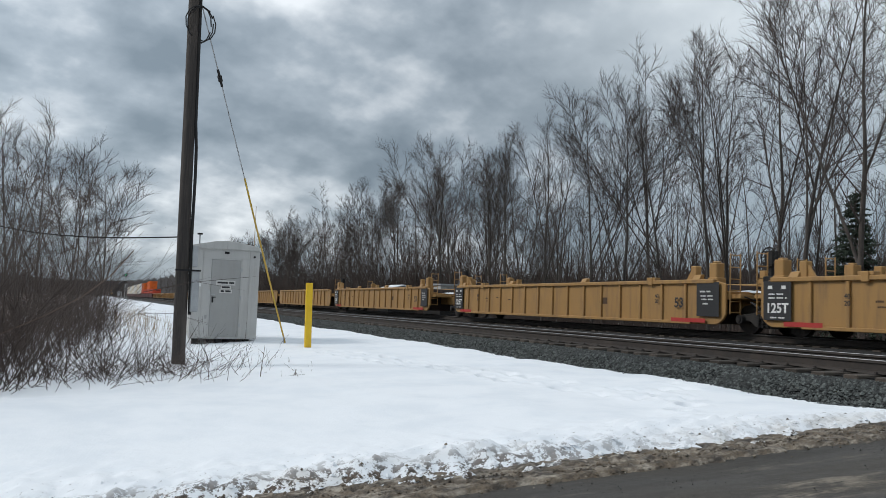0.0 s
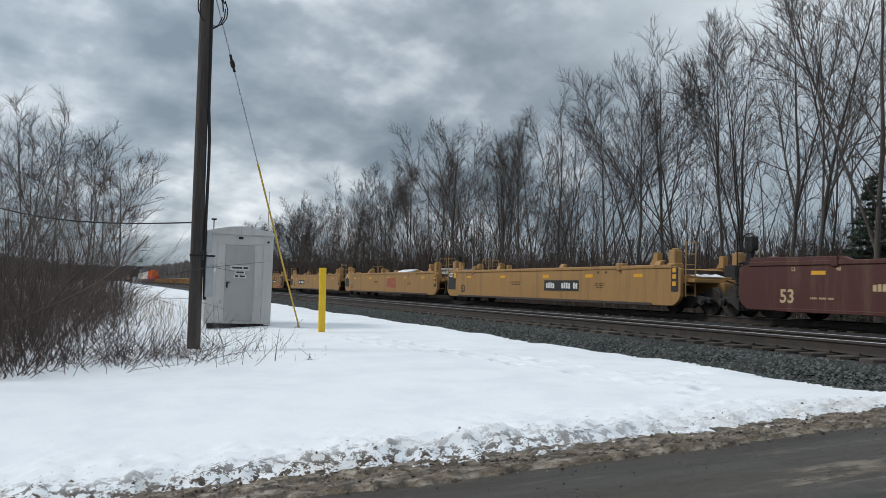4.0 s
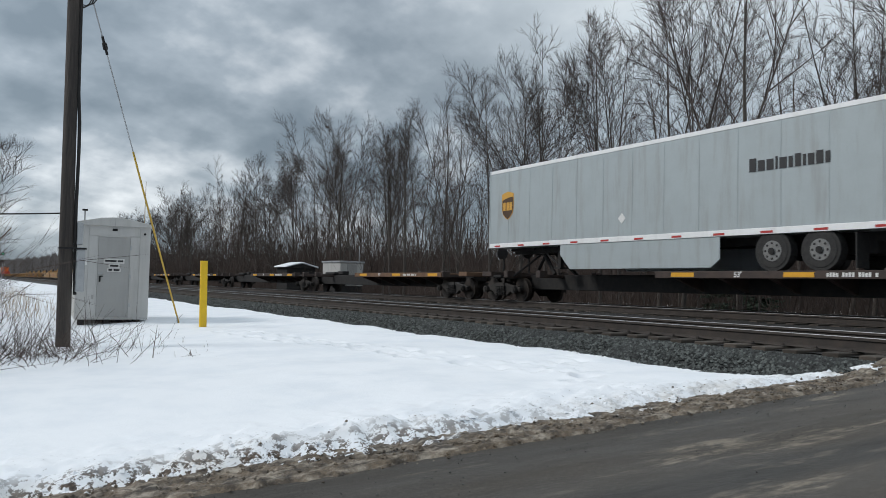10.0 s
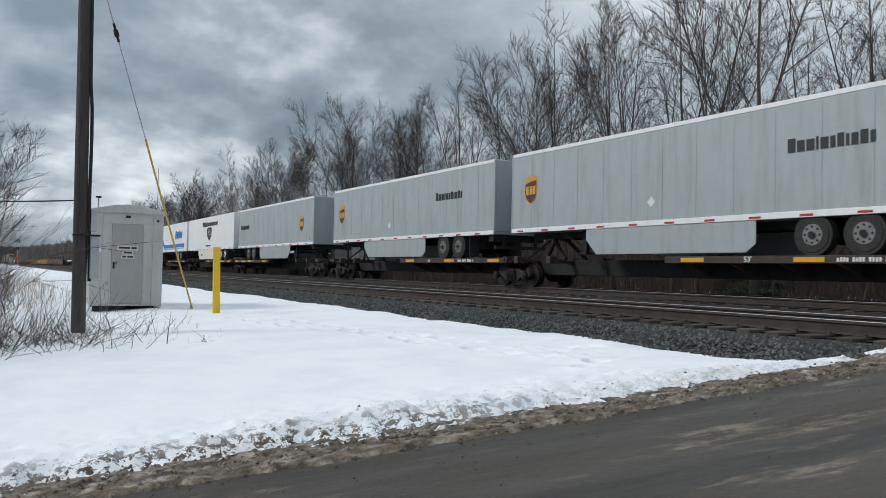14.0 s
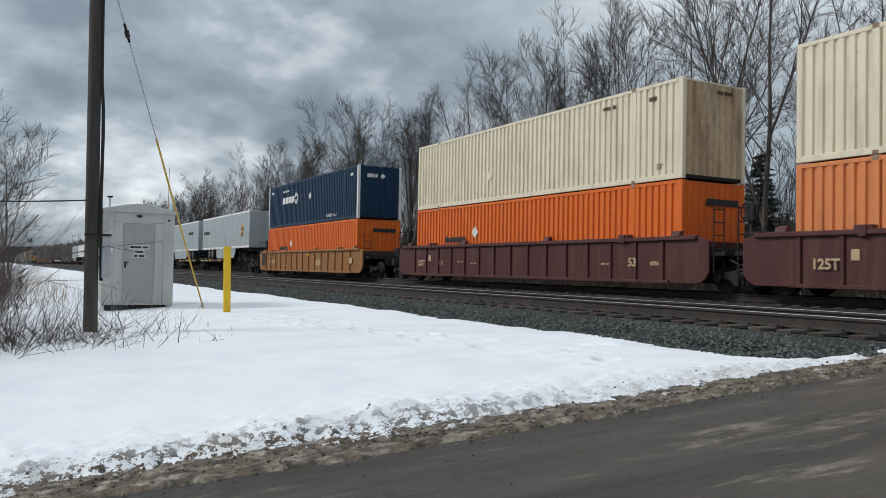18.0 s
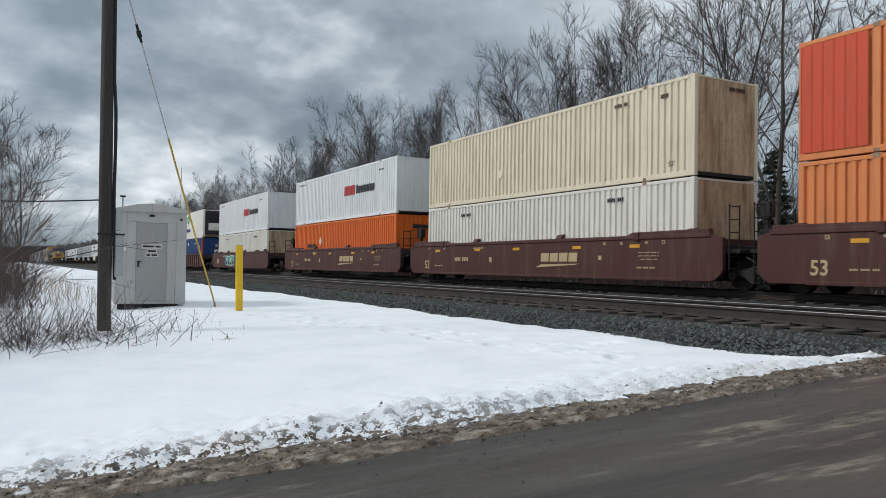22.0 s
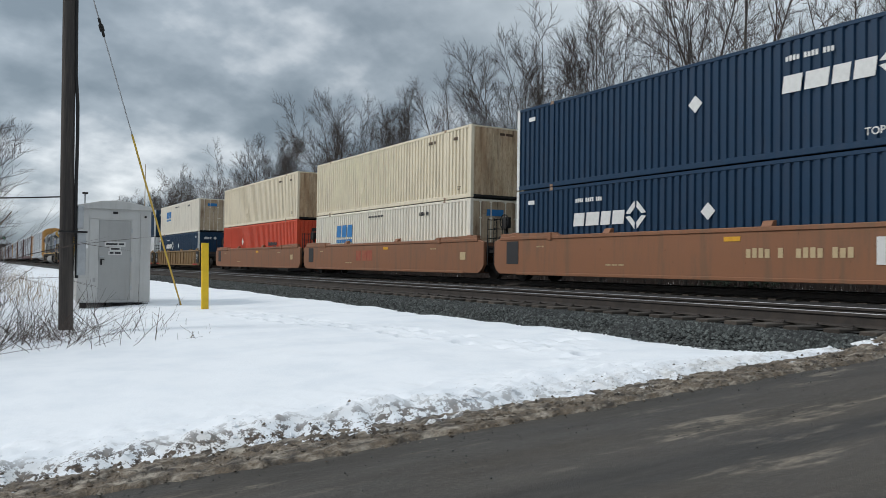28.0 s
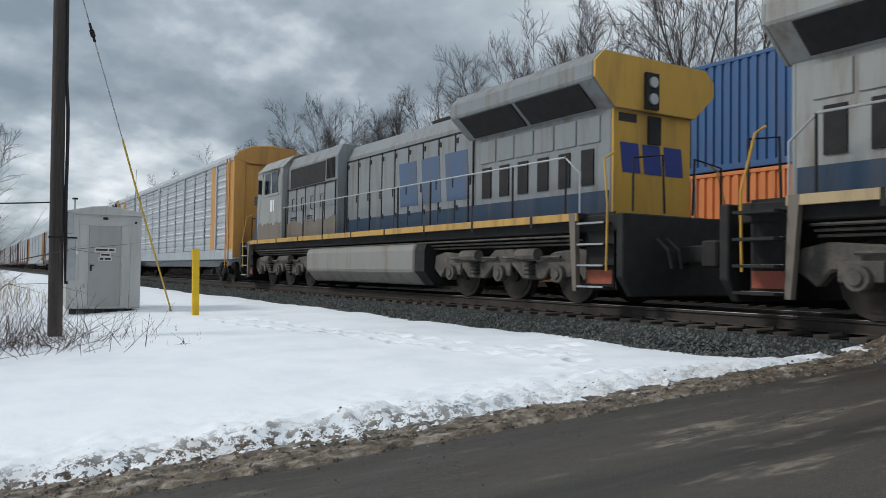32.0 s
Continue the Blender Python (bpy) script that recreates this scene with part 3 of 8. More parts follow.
MAT["ground"] = ground_material()
def asphalt_material():
    """Damp worn asphalt: pale aggregate, darker wheel paths along the road, dried mud dragged in streaks."""
    m = bpy.data.materials.new("damp_worn_asphalt")
    m.use_nodes = True
    nt = m.node_tree
    bs = nt.nodes["Principled BSDF"]
    n, L = nt.nodes.new, nt.links.new
    tc, mp = n("ShaderNodeTexCoord"), n("ShaderNodeMapping")
    mp.inputs["Rotation"].default_value = (0, 0, radians(5.7))
    L(tc.outputs["Object"], mp.inputs[0])
    sep = n("ShaderNodeSeparateXYZ")
    L(mp.outputs[0], sep.inputs[0])

    def tex(sc, det, st=(1, 1, 1), rough=0.6):
        q, t = n("ShaderNodeMapping"), n("ShaderNodeTexNoise")
        q.inputs["Scale"].default_value = st
        t.inputs["Scale"].default_value, t.inputs["Detail"].default_value, t.inputs["Roughness"].default_value = sc, det, rough
        L(mp.outputs[0], q.inputs[0])
        L(q.outputs[0], t.inputs["Vector"])
        return t.outputs["Fac"]

    def rng(src, a, b, c=0.0, d=1.0):
        r = n("ShaderNodeMapRange")
        r.interpolation_type = "SMOOTHSTEP"
        for i, val in zip((1, 2, 3, 4), (a, b, c, d)):
            r.inputs[i].default_value = val
        L(src, r.inputs[0])
        return r.outputs[0]

    def calc(op, p, q):
        k = n("ShaderNodeMath")
        k.operation = op
        for i, val in enumerate((p, q)):
            if isinstance(val, float):
                k.inputs[i].default_value = val
            else:
                L(val, k.inputs[i])
        return k.outputs[0]

    def mix(fac, p, q):
        x = n("ShaderNodeMix")
        x.data_type = "RGBA"
        L(fac, x.inputs[0])
        for i, c in ((6, p), (7, q)):
            if isinstance(c, tuple):
                x.inputs[i].default_value = (*c, 1)
            else:
                L(c, x.inputs[i])
        return x.outputs[2]
    grain, fine = tex(34, 4, rough=0.75), tex(120, 2)
    col = mix(rng(tex(0.7, 5, (0.4, 1.4, 1)), 0.35, 0.68), (0.043, 0.036, 0.029), (0.064, 0.053, 0.042))
    col = mix(rng(grain, 0.50, 0.66, 0.0, 0.6), col, (0.115, 0.099, 0.080))
    col = mix(rng(fine, 0.56, 0.66, 0.0, 0.8), col, (0.012, 0.010, 0.008))
    # wheel paths: the distance from the road's edge, a little unsteady
    across = calc("ADD", sep.outputs[1], calc("MULTIPLY", tex(0.35, 3, (0.5, 1, 1)), 0.5))
    edge = calc("SUBTRACT", 5.94, across)
    wet = calc("MULTIPLY", rng(edge, 1.55, 1.75), rng(edge, 2.15, 1.95))
    wet = calc("MAXIMUM", wet, calc("MULTIPLY", rng(edge, 0.75, 0.5), 0.55))
    col = mix(calc("MULTIPLY", wet, rng(tex(1.6, 5, (0.2, 1.6, 1)), 0.35, 0.6, 0.25, 0.8)), col, (0.022, 0.019, 0.016))
    # dried mud in streaks
    drag = calc("MULTIPLY", rng(tex(1.5, 6, (0.22, 1.6, 1), 0.65), 0.56, 0.66), rng(tex(9, 5, (0.5, 1.4, 1), 0.7), 0.38, 0.62))
    col = mix(calc("MULTIPLY", drag, 0.85), col, (0.25, 0.21, 0.16))
    L(col, bs.inputs["Base Color"])
    L(rng(tex(1.1, 5, (0.3, 1.4, 1)), 0.35, 0.7, 0.48, 0.8), bs.inputs["Roughness"])
    bp = n("ShaderNodeBump")
    bp.inputs["Strength"].default_value, bp.inputs["Distance"].default_value = 0.7, 0.012
    L(calc("ADD", grain, calc("MULTIPLY", fine, 0.4)), bp.inputs["Height"])
    L(bp.outputs[0], bs.inputs["Normal"])
    return m


MAT["asphalt"] = asphalt_material()
MAT["slush"] = surface("dirty_slush_and_gravel", (0.175, 0.130, 0.086), (0.028, 0.020, 0.014), rough=0.6, scale=7.0, fine=38, amount=1.0, bump=1.0,
                       bump_dist=0.03, dirt=(0.50, 0.44, 0.36), dirt_amount=0.8, dirt_stretch=(2.2, 4.5, 2))
MAT["ballast"] = surface("crushed_stone_bed", (0.046, 0.048, 0.047), (0.014, 0.015, 0.015), rough=0.95, scale=22, fine=60, amount=0.95, bump=1.0,
                         bump_dist=0.05)
MAT["darkbed"] = surface("oily_stone_bed", (0.045, 0.042, 0.040), (0.018, 0.017, 0.016), rough=0.95, scale=20, fine=60, amount=0.95, bump=1.0,
                         bump_dist=0.05)

gx = steps((-1500, -200, 130), (-200, -30, 17), (-30, -8, 1.5), (-8, 9, 0.055), (9, 24, 1.0), (24, 90, 6), (90, 1500, 120))
gy = steps((-1200, -40, 116), (-40, 4.4, 4), (4.4, 7.4, 0.045), (7.4, 22, 0.14), (22, 60, 1.2), (60, 300, 12), (300, 3000, 150))
sheet("ground", gx, gy, snow_z, "ground", "snow-covered verge with dead leaves beneath the trees", "snow ground")


def road_height(x, y):
    crown = 0.03 * (1 - ((y - road_edge(x) + 3.6) / 3.6) ** 2) if y > road_edge(x) - 7.2 else 0
    return road_z(x) + crown + 0.012 * noise.noise((x * 0.8, y * 0.8, 2)) - 0.02


def road_sheet():
    xs = steps((-60, -6, 4), (-6, 8, 0.35), (8, 9.6, 0.2), (9.6, 21.5, 0.8), (21.5, 60, 5))
    rows = [-8.0, -6, -4, -3, -2.2, -1.6, -1.1, -0.7, -0.4, -0.15, 0.0, 0.12]
    vs, nx = [], len(xs)
    for d in rows:
        for x in xs:
            y = road_edge(x) + d + (0.10 * noise.noise((x * 1.3, 0, 4)) + 0.05 * noise.noise((x * 4, 0, 4)) if d > -0.5 else 0)
            z = road_height(x, y) if x < 9 else 1.105 - 0.6 * ease(21.0, 30, x)
            vs.append((x, y, z - (0.05 if d > 0.1 else 0)))
    fs = [(j * nx + i, j * nx + i + 1, (j + 1) * nx + i + 1, (j + 1) * nx + i) for j in range(len(rows) - 1) for i in range(nx - 1)]
    tagged(part("road", Shape().add(vs, fs), "asphalt", smooth=True), "wet grey asphalt road with dirt streaks", "road", kind="structure")


road_sheet()


def slush_strip():
    """Ploughed dirty snow and grit along the road's edge."""
    xs = steps((-8, 9.6, 0.035))
    rows = [-0.26, -0.18, -0.10, -0.02, 0.06, 0.13, 0.2, 0.27, 0.34, 0.41, 0.48, 0.54]
    nx, vs = len(xs), []
    for k, d in enumerate(rows):
        for x in xs:
            w = d * (0.8 + 0.5 * noise.noise((x * 0.7, 5, 9))) + 0.09 * noise.noise((x * 0.8, 2, 9)) + 0.05 * noise.noise((x * 4.7, d * 2, 9)) + 0.05 * noise.noise((x * 12.7, d * 5, 9))
            y = road_edge(x) + w * (1 - 0.2 * ease(5.0, 8.0, x))
            h = math.sin(math.pi * k / (len(rows) - 1))
            z = road_z(x) + 0.012 + h * (0.012 + 0.02 * noise.noise((x * 2.1, y * 5.2, 0)) + 0.025 * noise.noise((x * 8.5, y * 12, 0)) + 0.03 * noise.noise((x * 21, y * 21, 0)))
            if k == len(rows) - 1:
                z = snow_z(x, y) - 0.03
            if k == 0:
                z -= 0.05
            vs.append((x, y, z))
    fs = [(j * nx + i, j * nx + i + 1, (j + 1) * nx + i + 1, (j + 1) * nx + i) for j in range(len(rows) - 1) for i in range(nx - 1)]
    tagged(part("slush_bank", Shape().add(vs, fs), "slush", smooth=True), "brown slush and grit ploughed along the road", "slush", kind="structure")


slush_strip()


def clump(rnd, s, flat=0.7):
    """A small uneven lump around the origin."""
    t = [(1, 0, 0), (-1, 0, 0), (0, 1, 0), (0, -1, 0), (0, 0, 1), (0, 0, -1)]
    a = rnd.uniform(0, 6.28)
    out = []
    for x, y, z in t:
        k = s * rnd.uniform(0.65, 1.25)
        out.append((k * (x * math.cos(a) - y * math.sin(a)), k * (x * math.sin(a) + y * math.cos(a)), k * z * flat))
    return out, [(0, 2, 4), (2, 1, 4), (1, 3, 4), (3, 0, 4), (2, 0, 5), (1, 2, 5), (3, 1, 5), (0, 3, 5)]


def scatter(name, count, place, size, material, label, category, seed, flat=0.7):
    rnd, sh = random.Random(seed), Shape()
    for _ in range(count):
        x, y, z = place(rnd)
        s = size(rnd)
        vs, fs = clump(rnd, s, flat)
        sh.add([(x + p, y + q, z + r + s * 0.25) for p, q, r in vs], fs)
    return tagged(part(name, sh, material), label, category, kind="stuff")


def on_snow(rnd, d0, d1, x0=-7.0, x1=8.6):
    x = rnd.uniform(x0, x1)
    y = road_edge(x) + rnd.uniform(d0, d1)
    return x, y, snow_z(x, y)


def sink(p, d):
    return p[0], p[1], p[2] - d


def patchy(rnd, d0, d1):
    """A place on the bank, drawn again where the drift is clean, so that the dirt comes in patches."""
    for _ in range(4):
        p = on_snow(rnd, d0, d1)
        if noise.noise((p[0] * 0.9, p[1] * 1.5, 6)) > 0.05:
            break
    return sink(p, 0.006)


scatter("snow_clods", 1500, lambda r: sink(on_snow(r, 0.12, 0.42 + 0.5 * r.random() ** 2), 0.012), lambda r: 0.008 + 0.030 * r.random() ** 3, "snow_lump", "crumbled snow clods along the bank", "snow", 3, flat=0.6)
scatter("dirty_clods", 700, lambda r: patchy(r, 0.1, 0.30 + 0.6 * r.random() ** 3), lambda r: 0.004 + 0.018 * r.random() ** 3, "slush", "dark grit and dirty ice lumps in the bank", "grit", 4)
scatter("slush_crumbs", 3200, lambda r: (lambda x, d: (x, road_edge(x) + d, road_z(x) + (0.02 if d > -0.1 else -0.004)))(r.uniform(-6.5, 8.8), r.gauss(0.06, 0.14)),
        lambda r: 0.005 + 0.017 * r.random() ** 2, "slush", "crumbs of slush and gravel at the road's edge", "slush", 14)
scatter("grit", 1500, lambda r: (lambda x, y: (x, y, road_height(x, y) + 0.004))(*(lambda x: (x, road_edge(x) - abs(r.gauss(0, 0.8)) - 0.02))(r.uniform(-6, 8.5))),
        lambda r: r.uniform(0.002, 0.005) + 0.006 * r.random() ** 4, "stone", "loose grit on the asphalt by the edge", "grit", 5)

# ---- track bed, rails and ties ----
Y0, Y1 = -900.0, 1500.0


def bed(name, profile, material, label, ys):
    rnd, vs = random.Random(11), []
    k = len(profile)
    for y in ys:
        fine = abs(y) < 70
        for i, (x, z) in enumerate(profile):
            j = 0.06 * noise.noise((x * 2, y * 1.1, 8)) if fine and 0 < i < k - 1 else 0
            wob = 0.30 * noise.noise((i * 5, y * 0.35, 2)) + 0.12 * noise.noise((i * 5, y * 1.6, 2)) if i == 0 else 0
            vs.append((x + wob, y, z + j * 0.5))
    fs = [(j * k + i, j * k + i + 1, (j + 1) * k + i + 1, (j + 1) * k + i) for j in range(len(ys) - 1) for i in range(k - 1)]
    tagged(part(name, Shape().add(vs, fs), material), label, "ballast", kind="structure")


TIE_N, TIE_F = RAIL_NEAR - 0.19, RAIL_FAR - 0.19
long_y = steps((Y0, -60, 120), (-60, -12, 8), (-12, 60, 0.3), (60, 200, 5), (200, Y1, 60))
bed("ballast_shoulder", [(8.05, 0.50), (8.2, 0.67), (8.55, 0.79), (8.9, 0.89), (9.15, TIE_N - 0.06), (9.5, TIE_N - 0.05)], "ballast",
    "grey crushed stone shoulder of the near track", long_y)
bed("ballast_bed", [(9.5, TIE_N - 0.035), (12.1, TIE_N - 0.03), (13.0, 0.82), (14.4, 0.80), (15.6, 0.86), (16.3, TIE_F - 0.03), (19.7, TIE_F - 0.03), (20.6, 0.82), (21.6, 0.50)],
    "darkbed", "dark oily stone bed between and under the tracks", long_y)


def shoulder_place(r):
    y = 3.5 + 34 * r.random() ** 1.5 if r.random() < 0.88 else r.uniform(34, 70)
    x = r.uniform(7.95, 9.28)
    z = float(np.interp(x, (7.9, 8.2, 8.55, 8.9, 9.2), (0.57, 0.67, 0.785, 0.865, 0.84)))
    return x, y, z


scatter("ballast_stones", 27000, shoulder_place, lambda r: r.uniform(0.018, 0.042), "stone", "loose grey ballast stones", "stones", 6, flat=0.8)
scatter("inner_stones", 3500, lambda r: (r.uniform(11.9, 16.4), r.uniform(4, 40), 0.84), lambda r: r.uniform(0.02, 0.05), "darkbed", "dark stones between the tracks", "stones", 7)


def rail_shape(y0, y1):
    web = [(-0.076, -0.18), (0.076, -0.18), (0.070, -0.165), (0.012, -0.145), (0.010, -0.05), (0.036, -0.038), (0.036, -0.004),
           (-0.036, -0.004), (-0.036, -0.038), (-0.010, -0.05), (-0.012, -0.145), (-0.070, -0.165)]
    return Shape().prism([(x, z) for x, z in web], "y", y0, y1)


RAIL = rail_shape(Y0, Y1).mesh("rail")
HEAD = Shape().prism([(-0.034, -0.003), (-0.030, 0.004), (0.030, 0.004), (0.034, -0.003)], "y", Y0, Y1).mesh("rail_head")
TIE = Shape().box(-1.3, 1.3, -0.115, 0.115, -0.18, 0.0).mesh("tie", bevel=0.012)
PLATE = Shape().box(-0.18, 0.18, -0.09, 0.09, 0, 0.012).box(-0.12, -0.09, -0.06, -0.03, 0.01, 0.035).box(0.09, 0.12, 0.03, 0.06, 0.01, 0.035).mesh("tie_plate")


def track(name, x, z, label):
    tr = thing(name, label, "railway track", kind="structure", m=pose(x, 0, z))
    for s in (-1, 1):
        rl = part("rail", RAIL, "rail", tr, "rusty brown rail", m=pose(s * 0.7525, 0, 0))
        part("rail_head", HEAD, "railhead", rl, "worn bright running surface")
    return tr


track_1 = track("track_1", XN, RAIL_NEAR, "near main track with wooden ties")
track_2 = track("track_2", XF, RAIL_FAR, "far main track with wooden ties")


# ---- things by the track: shed, pole, post, signal ----
def build_shed():
    c = math.radians(8.15)
    d = 21.6
    th = thing("equipment_shed", "pale grey metal equipment shed with a closed door in the snow", "shed", m=pose(d * math.sin(c), d * math.cos(c), 0.60, 0, 0, -4))
    w, h, dep = 0.86, 2.40, 2.5
    body = Shape().box(-w, w, 0.012, dep, 0.0, h)
    b = part("body", body, "shed", th)
    for x0, x1 in ((-w, -0.60), (-0.594, 0.60), (0.606, w)):
        part("panel", Shape().box(x0, x1, -0.004, 0.012, 0.03, h - 0.02) if x0 != -0.594 else Shape().box(x0, x1, -0.004, 0.012, 2.12, h - 0.02),
             "shed", b, bevel=0.003)
    part("panel", Shape().box(-0.594, -0.385, -0.004, 0.012, 0.03, 2.112), "shed", b)
    part("panel", Shape().box(0.385, 0.60, -0.004, 0.012, 0.03, 2.112), "shed", b)
    roof = Shape().prism([(-w - 0.06, h - 0.03), (w + 0.06, h - 0.03), (w + 0.06, h + 0.04), (0.32, h + 0.17), (0, h + 0.195), (-0.32, h + 0.17), (-w - 0.06, h + 0.04)],
                         "y", -0.07, dep + 0.07)
    rf = part("roof", roof, "shed", th, "shallow curved metal roof", bevel=0.008)
    part("roof_seam", Shape().box(-0.006, 0.006, -0.075, -0.07, h - 0.02, h + 0.18), "sheddoor", rf)
    door = part("door", Shape().box(-0.375, 0.375, -0.022, 0.01, 0.06, 2.09), "sheddoor", th, "closed darker grey steel door", bevel=0.006)
    part("door_frame", Shape().box(-0.405, -0.38, -0.016, 0.012, 0.03, 2.13).box(0.38, 0.405, -0.016, 0.012, 0.03, 2.13).box(-0.405, 0.405, -0.016, 0.012, 2.095, 2.13),
         "shed", door)
    for z in (0.32, 1.05, 1.78):
        part("hinge", Shape().box(0.37, 0.42, -0.034, -0.02, z, z + 0.10), "steel", door)
    part("handle", Shape().box(-0.335, -0.295, -0.05, -0.02, 0.95, 1.10).box(-0.335, -0.24, -0.06, -0.045, 1.08, 1.105), "black", door, "dark lever handle")
    part("latch_plate", Shape().box(-0.35, -0.255, -0.03, -0.02, 1.14, 1.18), "steel", door)
    sign = part("door_sign", Shape().box(-0.24, 0.25, -0.028, -0.021, 1.42, 1.545).box(-0.12, 0.14, -0.028, -0.021, 1.31, 1.41).box(-0.15, 0.17, -0.028, -0.021, 1.21, 1.30),
                "plate", door, "white sign with dark unreadable bars")
    for x0, x1, z0 in ((-0.21, 0.06, 1.46), (0.09, 0.22, 1.46), (-0.09, 0.11, 1.34), (-0.12, -0.03, 1.235), (0.0, 0.14, 1.235)):
        part("sign_bar", Shape().box(x0, x1, -0.032, -0.027, z0, z0 + 0.048), "stripe_black", sign)
    part("vent", Shape().box(-0.06, 0.06, -0.02, 0.0, 2.25, 2.31).box(-0.05, 0.05, -0.026, -0.018, 2.265, 2.275).box(-0.05, 0.05, -0.026, -0.018, 2.288, 2.298), "black", th)
    part("lamp_button", Shape().tube((0.72, -0.03, 2.2), (0.72, 0.0, 2.2), 0.03, n=10), "black", th)
    part("notice", Shape().box(-0.80, -0.62, -0.009, -0.003, 1.36, 1.48), "stripe_white", th)
    part("outlet_cover", Shape().box(-0.50, -0.44, -0.018, -0.003, 0.52, 0.62), "sheddoor", th)
    for x in (-0.7, -0.1, 0.6):
        part("foot", Shape().box(x - 0.08, x + 0.08, 0.05, 0.3, -0.14, 0.0), "black", th)
    mast = part("antenna_mast", Shape().tube((-0.70, 0.4, h), (-0.70, 0.4, h + 0.36), 0.018), "steel", th)
    part("antenna_cap", Shape().tube((-0.70, 0.4, h + 0.36), (-0.70, 0.4, h + 0.40), 0.07, n=12), "black", mast)
    part("whip_antenna", Shape().tube((0.82, 1.2, h - 0.3), (0.82, 1.2, h + 1.32), 0.012, 0.007), "straw", th, "thin pale fibreglass whip")


build_shed()

POLE = (1.40, 14.85)


def build_pole():
    x, y = POLE
    z0 = land_z(x, y)
    th = thing("utility_pole", "dark weathered wooden utility pole with conduit and meter boxes", "utility pole", m=pose(x, y, z0))
    lean = Vector((-0.012, 0.0, 1.0))
    sh, n, H = Shape(), 14, 10.5
    rings = 24
    for k in range(rings + 1):
        t = k / rings
        r = 0.118 - 0.025 * t
        c = lean * (H * t - 0.4) - Vector((0.028, 0, 0))
        for i in range(n):
            a = 2 * math.pi * i / n
            rr = r * (1 + 0.05 * noise.noise((math.cos(a) * 3, math.sin(a) * 3, t * 3)))
            sh.v.append((c.x + rr * math.cos(a), c.y + rr * math.sin(a), c.z))
    sh.f += [(k * n + i, k * n + (i + 1) % n, (k + 1) * n + (i + 1) % n, (k + 1) * n + i) for k in range(rings) for i in range(n)]
    sh.f.append(tuple(rings * n + i for i in range(n)))
    part("shaft", sh, "pole", th, smooth=True)

    def side(z):
        return lean.x * z + 0.088 - 0.0025 * z + 0.03
    pts = [(side(z) + 0.01 * math.sin(z * 2.2), -0.05, z) for z in (0.9, 1.6, 2.1, 2.45, 2.9, 3.4, 3.9)]
    pts += [(side(z) - 0.02, -0.04, z) for z in (4.4, 5.2, 6.0, 7.0)]
    part("conduit", Shape().path(pts, 0.03, 7), "black", th, "black cable conduit up the side")
    b1 = part("meter_box", Shape().box(side(1.5) + 0.01, side(1.5) + 0.15, -0.13, 0.10, 0.95, 1.72), "steel", th, "grey steel meter box", bevel=0.012)
    part("box_lid", Shape().box(side(1.5) + 0.02, side(1.5) + 0.14, -0.145, -0.13, 1.0, 1.67), "steel", b1)
    part("switch_box", Shape().box(side(1.5) + 0.01, side(1.5) + 0.11, -0.1, 0.08, 1.76, 2.15), "steel", th, "small grey switch box", bevel=0.01)
    part("band", Shape().box(-0.19, 0.26, -0.17, -0.15, 1.68, 1.71), "black", th)
    for k in range(3):
        a = 0.5 * k
        loop = [(0.02 + 0.28 * math.cos(a + u) * (0.7 + 0.15 * k), -0.05 * k - 0.15 * math.sin(u), 6.25 + 0.30 * math.sin(a + u)) for u in [i * 0.5 for i in range(13)]]
        part("cable_loop", Shape().path(loop, 0.012, 5), "black", th)
    return th


build_pole()


def build_guy():
    ax, ay = 4.55, 20.6
    z0 = land_z(ax, ay)
    a, b = Vector((ax, ay, z0)), Vector((POLE[0] - 0.02, POLE[1], EYE + 5.6))
    d = b - a
    th = thing("guy_wire", "steel guy wire with a yellow plastic guard", "guy wire", m=pose(*a))
    part("wire", Shape().tube(d * 0.02, d, 0.011, n=6), "steel", th)
    pts = [d * t + Vector((0, 0, -0.03 * math.sin(math.pi * t / 0.56))) for t in (0.0, 0.1, 0.2, 0.3, 0.4, 0.5, 0.56)]
    part("guard", Shape().path(pts, 0.021, 8), "guard", th, "yellow plastic guard sleeve")
    e = d.normalized()
    part("insulator", Shape().tube(d * 0.812, d * 0.812 + e * 0.12, 0.045, n=8).tube(d * 0.80, d * 0.84, 0.025, n=8), "black", th, "dark strain insulator")
    part("anchor_rod", Shape().tube((0, 0, -0.3), d * 0.03, 0.012), "steel", th)


build_guy()


def build_post():
    x, y = 4.66, 18.6
    th = thing("marker_post", "bright yellow marker post standing in the snow", "marker post", m=pose(x, y, land_z(x, y), 0, -1.0, 0))
    prof = [(-0.082, -0.02), (-0.07, -0.04), (0.07, -0.04), (0.082, -0.02), (0.082, 0.03), (0.064, 0.03), (0.06, -0.012), (-0.06, -0.012), (-0.064, 0.03), (-0.082, 0.03)]
    part("shaft", Shape().prism(prof, "z", -0.3, 1.54), "yellow", th, bevel=0.004)


build_post()


def build_drop_wire():
    a, b = Vector((POLE[0] - 0.05, POLE[1], EYE + 1.10)), Vector((-6.0, 21.0, EYE + 3.2))
    pts = [a.lerp(b, t) + Vector((0, 0, -0.75 * math.sin(math.pi * t))) for t in [i / 14 for i in range(15)]]
    tagged(part("service_wire", Shape().path([p for p in pts], 0.013, 5), "black"), "black service wire sagging from the pole", "wire")


build_drop_wire()


